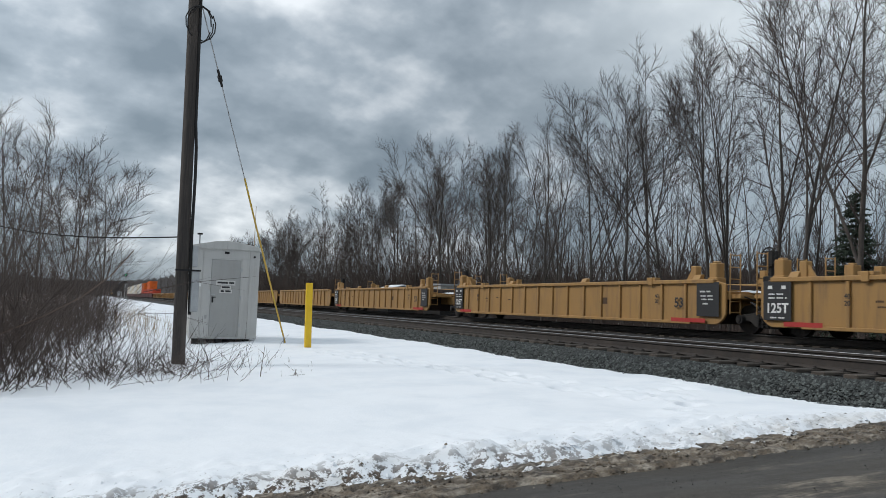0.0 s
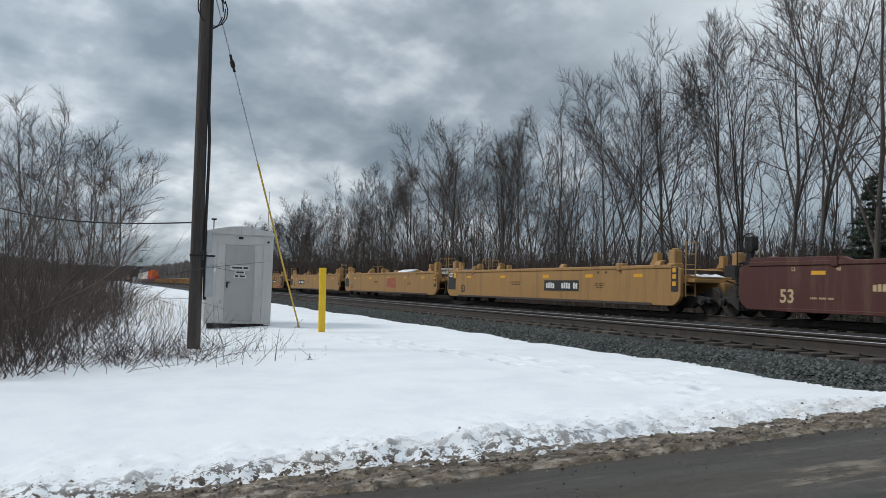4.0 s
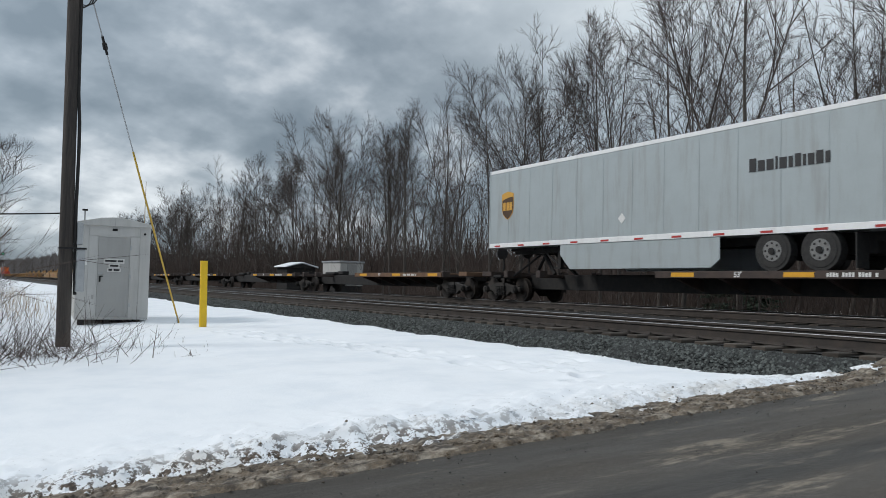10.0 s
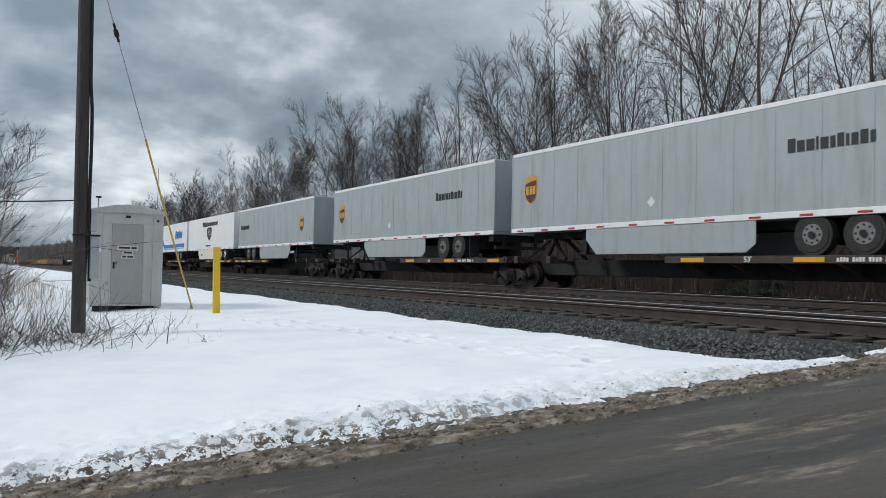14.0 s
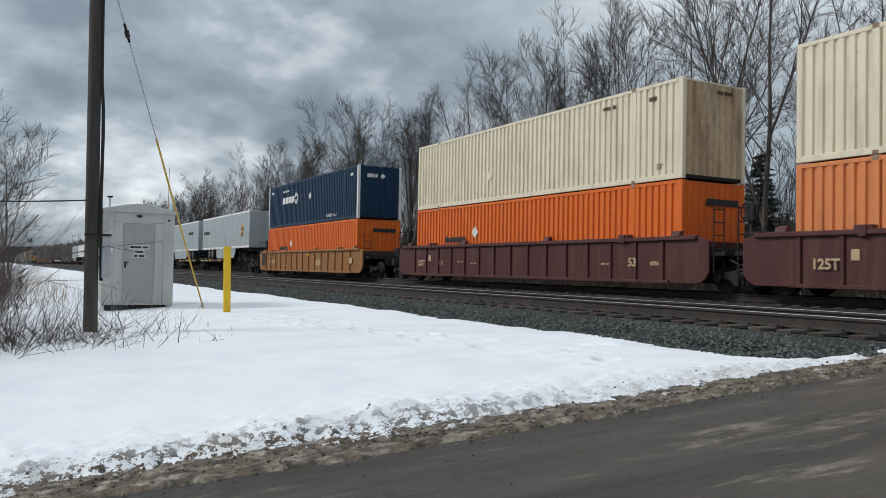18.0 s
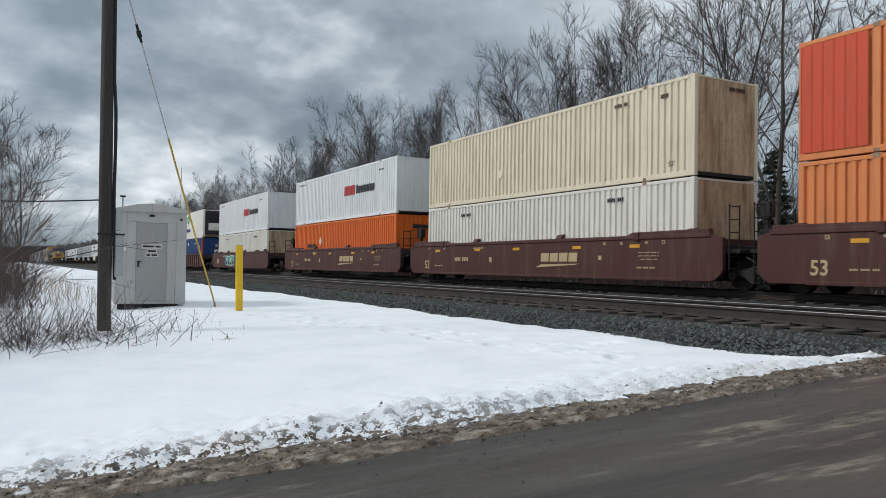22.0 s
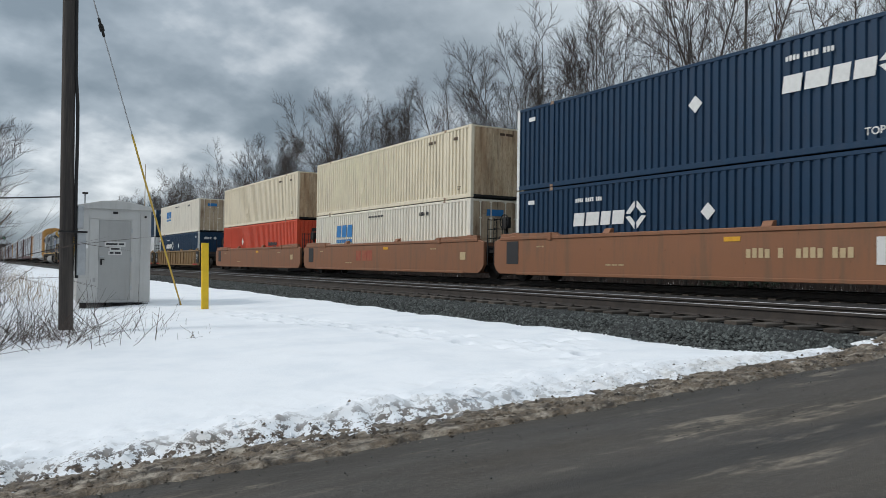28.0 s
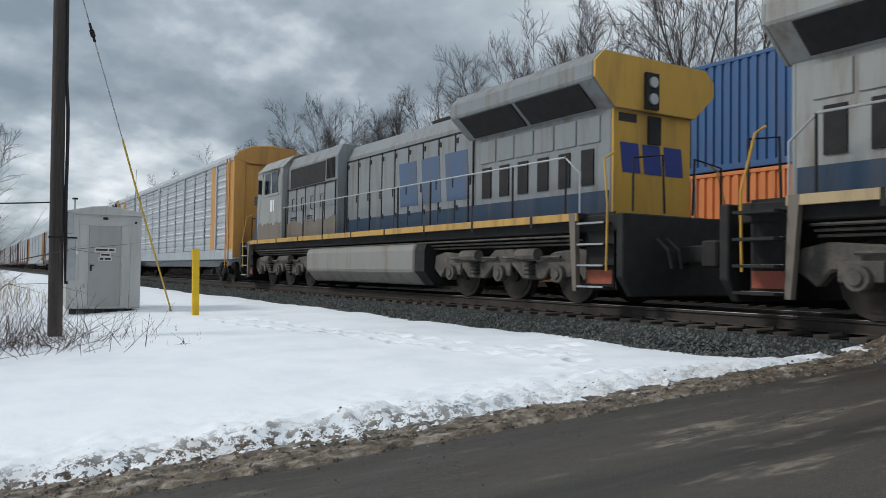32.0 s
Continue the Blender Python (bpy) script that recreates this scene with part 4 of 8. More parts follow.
def build_signal():
    th = thing("railway_signal", "tall two-headed railway signal mast by the far bend of track", "railway signal", m=pose(7.45, 268, 0.75))
    part("mast", Shape().tube((0, 0, 0), (0, 0, 8.0), 0.11, n=8), "steel", th)
    for z in (5.2, 7.4):
        hd = part("signal_head", Shape().tube((0, -0.2, z), (0, -0.35, z), 0.5, n=14).tube((0, -0.1, z), (0, -0.2, z), 0.2, n=10), "black", th)
        part("lens", Shape().tube((0, -0.36, z), (0, -0.38, z), 0.13, n=10), "lamp_green" if z > 6 else "black", hd)
    part("ladder", Shape().path([(0.35, 0.1, 0), (0.35, 0.1, 7.6)], 0.03, 4).path([(0.6, 0.1, 0), (0.6, 0.1, 7.6)], 0.03, 4), "steel", th)
    for k in range(12):
        part("rung", Shape().tube((0.35, 0.1, 0.6 + k * 0.6), (0.6, 0.1, 0.6 + k * 0.6), 0.02, n=4), "steel", th)
    part("brace", Shape().tube((0, 0, 6.6), (-2.0, 0, 4.6), 0.05, n=5), "steel", th)
    cab = thing("signal_cabinet", "small silver signal cabinet by the signal mast", "cabinet", m=pose(5.9, 266, 0.72))
    part("body", Shape().box(-0.7, 0.7, -0.5, 0.5, 0, 2.2), "steel", cab, bevel=0.03)
    part("door", Shape().box(-0.6, 0.6, -0.53, -0.5, 0.2, 2.0), "steel", cab)


build_signal()


def build_far_huts():
    hut = thing("signal_hut", "grey metal signal hut beyond the tracks", "hut", m=pose(22.6, 51.5, 0.75, 0, 0, 8))
    part("foundation", Shape().box(-0.9, 0.9, -1.15, 1.15, -0.1, 0.75), "black", hut, "dark foundation frame")
    part("body", Shape().box(-0.95, 0.95, -1.2, 1.2, 0.75, 2.35), "shed", hut, bevel=0.02)
    part("roof", Shape().box(-1.02, 1.02, -1.28, 1.28, 2.35, 2.48), "steel", hut, bevel=0.02)
    part("door", Shape().box(-0.4, 0.4, -1.24, -1.2, 0.8, 2.25), "sheddoor", hut)
    part("mast", Shape().tube((0.7, -1.0, 2.4), (0.7, -1.0, 3.6), 0.03), "steel", hut)
    sh = thing("snowy_shelter", "dark lineside shelter with a snow-covered roof", "shelter", m=pose(23.0, 62, 0.75, 0, 0, 5))
    part("wall", Shape().box(-1.25, 1.25, -1.0, 1.0, 0, 2.1), "black", sh)
    part("roof", Shape().prism([(-1.5, 2.1), (1.5, 2.1), (0, 2.45)], "y", -1.2, 1.2), "black", sh)
    part("roof_snow", Shape().prism([(-1.5, 2.11), (-1.45, 2.22), (0, 2.60), (1.45, 2.22), (1.5, 2.11), (0, 2.46)], "y", -1.2, 1.2), "snow_lump", sh, "thick snow on the roof", bevel=0.04)


build_far_huts()


# ---- trees ----
def limb(sh, p, d, length, r, rnd, segs, sides, bend, rise, tip=0.15):
    """One tapered, slightly crooked limb; returns its points and directions for the next order."""
    pts, dirs = [Vector(p)], []
    d = Vector(d).normalized()
    for k in range(segs):
        d = (d + Vector((rnd.gauss(0, bend), rnd.gauss(0, bend), rnd.gauss(0, bend) + rise))).normalized()
        pts.append(pts[-1] + d * (length / segs))
        dirs.append(d.copy())
    n = sides
    base = len(sh.v)
    for k, q in enumerate(pts):
        rad = r * (1 - (1 - tip) * k / segs) + 0.0015
        dd = dirs[min(k, segs - 1)]
        s = dd.orthogonal().normalized()
        t = dd.cross(s)
        for i in range(n):
            a = 2 * math.pi * i / n
            w = q + (s * math.cos(a) + t * math.sin(a)) * rad
            sh.v.append((w.x, w.y, w.z))
    for k in range(segs):
        for i in range(n):
            sh.f.append((base + k * n + i, base + k * n + (i + 1) % n, base + (k + 1) * n + (i + 1) % n, base + (k + 1) * n + i))
    return pts, dirs


def spike(sh, p, d, length, r):
    """The thinnest twig: a three-sided cone."""
    d = d.normalized()
    u = d.orthogonal().normalized() * r
    w = d.cross(u)
    tip = p + d * length
    sh.add([p + u, p - u * 0.5 + w * 0.87, p - u * 0.5 - w * 0.87, tip], [(0, 1, 3), (1, 2, 3), (2, 0, 3)])


def off_axis(d, amount, rnd, up=0.0):
    """A direction that leaves d sideways by amount (the tangent of the angle), turned at random about it."""
    s = d.orthogonal().normalized()
    t = d.cross(s)
    a = rnd.uniform(0, 6.28)
    return (d + (s * math.cos(a) + t * math.sin(a)) * amount + Vector((0, 0, up))).normalized()


def tree_meshes(seed, height, clear, orders=(16, 7, 6), twig=0.008, forks=2, spread=1.0):
    """Trunk and crown meshes of a bare broadleaf tree: rising leaders, laterals that curve upward, fine straight twigs."""
    rnd = random.Random(seed)
    tr, cr = Shape(), Shape()
    r0 = 0.0068 * height * rnd.uniform(0.85, 1.15)
    pts, dirs = limb(tr, (0, 0, -0.3), (rnd.gauss(0, 0.04), rnd.gauss(0, 0.04), 1), height * 0.93, r0, rnd, 14, 7, 0.04, 0.02, tip=0.05)
    leaders = [(pts, dirs, height, clear)]
    for _ in range(forks):
        k = rnd.randint(3, 7)
        d = off_axis(dirs[k], rnd.uniform(0.28, 0.55) * spread, rnd)
        ln = height * (1 - k / 14) * rnd.uniform(0.80, 0.98)
        p2, d2 = limb(tr, pts[k], d, ln, r0 * (1 - k / 15) * 0.66, rnd, 10, 6, 0.025, 0.02, tip=0.06)
        leaders.append((p2, d2, ln, 0.18))
    for lp, ld, ln, cl in leaders:
        m = len(lp) - 1
        count = max(5, int(orders[0] * (0.45 + 0.55 * ln / height)))
        for i in range(count):
            t = min(0.998, cl + (1 - cl) * ((i + 0.2 + rnd.random() * 0.9) / count) ** 0.8)
            k = min(m - 1, int(t * m))
            p = lp[k].lerp(lp[k + 1], t * m - k)
            d = off_axis(ld[k], rnd.uniform(0.65, 1.15) * spread * (1.15 - 0.4 * t), rnd, 0.06)
            bl = height * (0.068 + 0.175 * (1 - t) ** 0.9) * rnd.uniform(0.6, 1.25)
            bp, bd = limb(cr, p, d, bl, max(0.013, r0 * (1 - t) * 0.36), rnd, 5, 4, 0.04, 0.03, tip=0.2)
            for j in range(orders[1]):
                u = 0.18 + 0.82 * (j + rnd.random()) / orders[1]
                kk = min(4, int(u * 5))
                p2 = bp[kk].lerp(bp[kk + 1], min(1.0, u * 5 - kk))
                v = off_axis(bd[kk], rnd.uniform(0.55, 1.05), rnd, 0.08)
                sl = bl * rnd.uniform(0.3, 0.6) * (1.2 - 0.65 * u) + 0.2
                sp, sd = limb(cr, p2, v, sl, max(0.008, bl * 0.0032), rnd, 2, 3, 0.07, 0.05, tip=0.4)
                for q in range(orders[2]):
                    w = (q + rnd.random()) / orders[2]
                    kq = min(1, int(w * 2))
                    p3 = sp[kq].lerp(sp[kq + 1], w * 2 - kq)
                    spike(cr, p3, off_axis(sd[kq], rnd.uniform(0.4, 1.0), rnd, 0.12), sl * rnd.uniform(0.25, 0.55) + 0.2, twig)
                spike(cr, sp[2], sd[1], 0.35 * rnd.uniform(0.6, 1.3), twig)
    return tr, cr


def build_woods():
    kinds = []
    for i in range(7):
        tr, cr = tree_meshes(100 + i, 15.5 + 0.5 * (i % 4), 0.28 + 0.04 * (i % 3), orders=(22, 6, 6), twig=0.0062, forks=2 + i % 3, spread=0.85 + 0.1 * (i % 3))
        kinds.append((tr.mesh("trunk", smooth=True), cr.mesh("crown")))
    small = []
    for i in range(4):
        tr, cr = tree_meshes(200 + i, 8.5 + 0.6 * i, 0.34, orders=(10, 6, 5), twig=0.0034, forks=3, spread=1.3)
        small.append((tr.mesh("trunk", smooth=True), cr.mesh("crown")))
    deep = []
    for i in range(5):
        tr, cr = tree_meshes(150 + i, 15.0 + 0.6 * (i % 4), 0.24, orders=(12, 5, 4), twig=0.010, forks=1 + i % 2, spread=0.9)
        deep.append((tr.mesh("trunk", smooth=True), cr.mesh("crown")))
    rnd = random.Random(42)

    def plant(x, y, kind, s, label, group):
        tm, cm = kind
        th = thing("tree", label, "tree", group, m=pose(x, y, land_z(x, y) - 0.05, rnd.gauss(0, 1.6), rnd.gauss(0, 1.6), rnd.uniform(0, 360)) @ Matrix.Scale(s, 4))
        part("trunk", tm, "bark", th)
        part("crown", cm, "twig", th)
    tall = "tall bare grey-brown tree at the edge of the woods"
    # the wood's edge beyond the far track
    marked = ((24.4, 22.0, 2, 1.02), (25.0, 33.8, 5, 0.90), (25.6, 37.2, 1, 0.90), (25.0, 46.6, 4, 0.93), (25.4, 55.7, 2, 0.95), (25.2, 27.6, 0, 1.0), (25.0, 19.6, 3, 1.02),
              (26.0, 15.2, 0, 1.0), (25.8, 24.6, 6, 1.0), (25.4, 30.5, 2, 0.86))
    for x, y, kind, s in marked:
        plant(x, y, kinds[kind], s, tall, "trees beyond the tracks")
    y = 3.0
    while y < 190:
        if all(abs(y - q[1]) > 1.3 for q in marked):
            plant(26.2 + rnd.uniform(-1.6, 2.6), y, kinds[rnd.randrange(7)], rnd.uniform(0.80, 0.98) - 0.02 * ease(28, 60, y), tall, "trees beyond the tracks")
        y += rnd.uniform(2.0, 4.4) * (1 + y / 160)
    for k in range(95):
        yy = -6 + 230 * rnd.random() ** 1.3
        plant(28 + 26 * rnd.random() ** 1.3, yy, deep[rnd.randrange(5)], rnd.uniform(0.78, 1.08), "bare tree deep in the woods", "trees beyond the tracks")
    for k in range(34):
        plant(rnd.uniform(23.6, 29), 3 + 150 * rnd.random() ** 1.3, small[rnd.randrange(4)], rnd.uniform(0.6, 1.0), "slender bare sapling at the wood's edge", "saplings")
    # the thicket on the near side
    for x, yy, s in ((-1.7, 22, 1.0), (-3.1, 18.5, 0.95), (-0.9, 27.5, 0.92), (-4.6, 25, 1.15), (-2.2, 33, 1.05), (0.0, 36, 0.85), (-5.9, 20, 1.0), (-3.4, 40, 1.2),
                     (-0.6, 48, 0.95), (-6.5, 34, 1.25), (-2.0, 58, 1.1), (0.6, 66, 1.0), (-5, 52, 1.2)):
        el = 12.2 - 0.35 * abs(math.degrees(math.atan2(x, yy)) + 4.5)
        s = (math.hypot(x, yy) * math.tan(radians(el)) + 1.3) / 9.3
        plant(x, yy, small[rnd.randrange(4)], s, "bare many-stemmed tree in the brown thicket", "trees in the thicket")
    # the far end of the wood, one mass
    tr, cr = tree_meshes(300, 15.5, 0.25, orders=(9, 3, 2), twig=0.03, forks=1)
    both = Shape().add(tr.v, tr.f).add(cr.v, cr.f)
    va, fa = np.array(both.v), np.array([f if len(f) == 4 else f + f[-1:] for f in both.f])
    vs, fs, n = [], [], 0
    for k in range(150):
        yy = 190 + 560 * (k / 150) ** 1.4
        x = 26 + rnd.uniform(-1, 30)
        if k % 4 == 3:
            x, yy = rnd.uniform(-30, -4), rnd.uniform(70, 420)
        a, s = rnd.uniform(0, 6.28), rnd.uniform(0.8, 1.1)
        c, w = math.cos(a) * s, math.sin(a) * s
        p = np.stack([va[:, 0] * c - va[:, 1] * w + x, va[:, 0] * w + va[:, 1] * c + yy, va[:, 2] * s + 0.3], 1)
        vs.append(p)
        fs.append(fa + n)
        n += len(p)
    me = bpy.data.meshes.new("far_woods")
    me.from_pydata(np.concatenate(vs).tolist(), [], [f[:3] if f[2] == f[3] else f for f in np.concatenate(fs).tolist()])
    me.materials.append(None)
    tagged(part("far_woods", me, "twig"), "grey-brown mass of bare trees in the distance", "woods", kind="stuff")


build_woods()


def build_conifers():
    """Dark evergreens among the bare trees: whorls of drooping branches with needle tufts."""
    for n_, (x, y, h) in enumerate(((26.4, 21.0, 6.6),)):
        rnd = random.Random(70 + n_)
        th = thing("conifer", "dark green evergreen among the bare trees", "conifer", "evergreens", m=pose(x, y, land_z(x, y) - 0.05))
        part("trunk", Shape().tube((0, 0, -0.2), (0, 0, h), 0.11, 0.015, n=8), "bark", th)
        limbs, tufts = Shape(), Shape()
        z = 0.7
        while z < h - 0.25:
            span = (h - z) * 0.27 + 0.2
            for k in range(7):
                a = rnd.uniform(0, 6.28)
                ln = span * rnd.uniform(0.6, 1.1)
                pts, dirs = limb(limbs, (0, 0, z), (math.cos(a), math.sin(a), 0.15), ln, 0.02, rnd, 4, 3, 0.06, -0.06)
                for j in range(int(14 + ln * 30)):
                    u = rnd.uniform(0.15, 1.0) * 4
                    i = min(3, int(u))
                    p = pts[i].lerp(pts[i + 1], u - i)
                    e = Vector((rnd.gauss(0, 1), rnd.gauss(0, 1), rnd.gauss(-0.3, 0.6))).normalized() * rnd.uniform(0.1, 0.26)
                    w = e.orthogonal().normalized() * 0.04
                    tufts.add([p + w, p - w, p + e, p + e.cross(w).normalized() * 0.04], [(0, 1, 2), (1, 3, 2), (3, 0, 2)])
            z += rnd.uniform(0.15, 0.24)
        part("branches", limbs, "bark", th)
        part("needles", tufts, "needle", th, "dark green needles")


build_conifers()


def woods_backdrop():
    """The depth of the wood, too far in to tell single trees: an uneven upright sheet, its dimness put into the colour.
    """
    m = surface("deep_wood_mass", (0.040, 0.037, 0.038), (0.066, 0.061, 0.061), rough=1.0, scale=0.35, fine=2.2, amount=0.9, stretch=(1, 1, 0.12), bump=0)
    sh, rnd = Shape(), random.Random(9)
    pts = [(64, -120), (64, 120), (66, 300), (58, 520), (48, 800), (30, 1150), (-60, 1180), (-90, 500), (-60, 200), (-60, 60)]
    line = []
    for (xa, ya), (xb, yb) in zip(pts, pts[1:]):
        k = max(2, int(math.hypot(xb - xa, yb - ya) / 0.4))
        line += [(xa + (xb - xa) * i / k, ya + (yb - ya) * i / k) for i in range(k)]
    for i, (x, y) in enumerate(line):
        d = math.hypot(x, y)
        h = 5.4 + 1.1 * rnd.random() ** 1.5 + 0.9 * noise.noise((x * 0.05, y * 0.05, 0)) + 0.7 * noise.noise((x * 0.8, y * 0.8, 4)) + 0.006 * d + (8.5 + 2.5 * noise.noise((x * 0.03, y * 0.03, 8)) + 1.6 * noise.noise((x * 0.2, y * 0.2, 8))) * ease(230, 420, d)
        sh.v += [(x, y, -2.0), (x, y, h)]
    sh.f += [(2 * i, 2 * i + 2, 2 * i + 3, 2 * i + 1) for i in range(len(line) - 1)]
    tagged(part("backdrop", sh, m), "dark grey-brown sheet standing in for the dim depth of the bare woods", "woods", kind="structure")


woods_backdrop()


def stems(name, count, place, length, radius, lean, material, label, category, seed, segs=3, tw=2):
    rnd, sh = random.Random(seed), Shape()
    for _ in range(count):
        x, y, z = place(rnd)
        ln = length(rnd)
        d = Vector((rnd.gauss(0, lean), rnd.gauss(0, lean), 1))
        pts, dirs = limb(sh, (x, y, z - 0.05), d, ln, radius(rnd), rnd, segs, 3, 0.13, -0.03)
        for _ in range(tw):
            k = rnd.randrange(1, segs)
            spike(sh, pts[k], dirs[k] + Vector((rnd.gauss(0, 0.5), rnd.gauss(0, 0.5), rnd.gauss(0.1, 0.3))), ln * rnd.uniform(0.2, 0.45), radius(rnd) * 0.65)
    return tagged(part(name, sh, material), label, category, kind="stuff")


def ground_at(x, y):
    return x, y, land_z(x, y)


def thicket_place(r):
    y = 11.3 + 34 * r.random() ** 1.6
    edge = min(-1.0 + 0.13 * (y - 11), 0.016 * y) - 0.35 * math.sin(y * 1.3)
    return ground_at(edge - 9.0 * r.random() ** 1.5, y)


stems("brush_beyond", 5200, lambda r: ground_at(22.6 + 16 * r.random() ** 1.5, -2 + 170 * r.random() ** 1.35), lambda r: r.uniform(0.8, 3.0) + 1.6 * r.random() ** 2, lambda r: r.uniform(0.008, 0.02), 0.26,
      "shrub", "brown leafless brush along the wood's edge", "brush", 21)
stems("understory", 5600, lambda r: ground_at(26 + 32 * r.random(), -6 + 250 * r.random() ** 1.25), lambda r: r.uniform(2.5, 5.5) + 5.0 * r.random() ** 3, lambda r: r.uniform(0.014, 0.04), 0.18,
      "shrub", "slim bare saplings and undergrowth in the woods", "undergrowth", 27, segs=3, tw=4)
stems("deep_stems", 3600, lambda r: ground_at(46 + 17 * r.random(), -20 + 290 * r.random() ** 1.2), lambda r: r.uniform(4.0, 8.0) + 4.0 * r.random() ** 2, lambda r: r.uniform(0.03, 0.055), 0.10,
      "shrub", "brown stems far inside the woods", "undergrowth", 29, segs=3, tw=4)
stems("grass_beyond", 3500, lambda r: ground_at(21.5 + 3.5 * r.random(), 0 + 90 * r.random() ** 1.3), lambda r: r.uniform(0.25, 0.8), lambda r: r.uniform(0.004, 0.009), 0.3,
      "straw", "dry grass along the far ditch", "grass", 22, tw=0)
stems("thicket", 1900, lambda r: (lambda p: ground_at(p[0] - 0.45, p[1]))(thicket_place(r)), lambda r: r.uniform(1.2, 3.8), lambda r: r.uniform(0.003, 0.008), 0.36, "shrub", "tangled brown thicket of bare stems", "thicket", 23, segs=5, tw=6)
stems("thicket_floor", 1700, thicket_place, lambda r: r.uniform(0.4, 1.5), lambda r: r.uniform(0.003, 0.007), 0.5, "shrub", "low brown brush on the thicket's floor", "thicket", 33, segs=3, tw=3)
stems("far_saplings", 2200, lambda r: ground_at(24.5 + 8 * r.random() ** 1.5, 55 + 210 * r.random()), lambda r: r.uniform(3.0, 6.0) + 4.5 * r.random() ** 2, lambda r: r.uniform(0.02, 0.05), 0.15,
      "shrub", "dense brown saplings along the distant edge of the wood", "undergrowth", 31, segs=3, tw=5)
stems("pole_brambles", 430, lambda r: ground_at(0.5 + r.gauss(0, 0.75), 13.1 + r.gauss(0, 0.8)), lambda r: r.uniform(0.3, 1.15), lambda r: r.uniform(0.002, 0.0042), 0.95,
      "shrub", "tangled bramble stems round the pole's foot", "brambles", 24, segs=4, tw=2)
stems("verge_grass", 300, lambda r: ground_at(r.uniform(0.5, 2.6), 23 + 34 * r.random() ** 1.2), lambda r: r.uniform(0.3, 0.8), lambda r: r.uniform(0.003, 0.006), 0.25,
      "straw", "dry grass stalks poking through the snow", "grass", 25, tw=1)
stems("loose_stalks", 46, lambda r: ground_at(r.uniform(1.6, 3.6), r.uniform(11.8, 16)), lambda r: r.uniform(0.08, 0.3), lambda r: r.uniform(0.0015, 0.003), 0.6,
      "brush", "single dry stalks in the snow", "stalks", 26, tw=1)


def lone_stems():
    """A few single plants that stand out of the snow and the thicket."""
    rnd = random.Random(8)
    for x, y, h in ((2.35, 12.25, 0.55), (2.85, 12.2, 0.12), (2.90, 12.25, 0.15)):
        th = thing("dry_stalk", "single brown dry stalk standing in the snow", "dry plant", "dry stalks", m=pose(x, y, land_z(x, y)))
        sh = Shape()
        pts, dirs = limb(sh, (0, 0, -0.05), (0.05, 0, 1), h, 0.007, rnd, 4, 5, 0.05, 0)
        part("stem", sh, "brush", th)
        tw = Shape()
        for k in range(1, 4):
            limb(tw, pts[k], (rnd.gauss(0, 1), rnd.gauss(0, 1), 0.8), h * 0.25, 0.003, rnd, 2, 3, 0.1, 0)
        part("twigs", tw, "brush", th)
    th = thing("leaning_branch", "bare curved branch leaning out of the thicket", "branch", m=pose(-0.9, 12.6, -0.15))
    pts = [(-1.7, 0.4, 0.3), (-1.1, 0.3, 0.75), (-0.45, 0.25, 1.15), (0.15, 0.3, 1.45), (0.65, 0.35, 1.75), (1.05, 0.35, 2.1), (1.35, 0.35, 2.5)]
    part("stem", Shape().path(pts, 0.010, 5), "brush", th)


lone_stems()


# ---- rolling stock: x across the track (the near side is -x), y along it, z up from the rail ----
def poly_marks(polys, x, yc, zc, thick=0.004):
    """Flat painted shapes on a side at x; polys hold (right, up) as seen from the near side."""
    sh = Shape()
    for p in polys:
        sh.prism([(yc - u, zc + v) for u, v in p], "x", x - thick, x + 0.002)
    return sh


def blocks(widths, h, slant=0.0, gap=0.07, notch=0.0):
    """Plain slanted bars of a word's size, the first a little taller than the rest."""
    total = sum(widths) + gap * (len(widths) - 1)
    u, out = -total / 2, []
    for k, w in enumerate(widths):
        top = h if notch == 0 or k == 0 else h * (0.80 + 0.12 * ((k * 7) % 3 == 0))
        out.append([(u, -h / 2), (u + w, -h / 2), (u + w + slant * top, -h / 2 + top), (u + slant * top, -h / 2 + top)])
        u += w + gap
    return out


def rect(u0, u1, v0, v1):
    return [(u0, v0), (u1, v0), (u1, v1), (u0, v1)]


def bars(parent, name, spec, x, material):
    """Unreadable stencilling as plain bars, a long line broken where its words and figures break: (y, z, length, height)."""
    for y, z, w, h in spec:
        rects, u, k = [], -w / 2, 0
        step = max(0.75 * h, 0.055)
        while w > 2.5 * h and u < w / 2 - step * 0.6:
            if k % 5 != 4:
                rects.append(rect(u, u + step * 0.72, -h / 2, h / 2 * (1 if k % 3 else 0.8)))
            u, k = u + step, k + 1
        part(name, poly_marks(rects or [rect(-w / 2, w / 2, -h / 2, h / 2)], x, y, z), material, parent)


def letters(parent, text, size, x, y, z, material, bold=0.01, name="lettering"):
    return part(name, text_mesh(text, size, bold), material, parent, m=pose(x, y, z, 0, 0, -90))


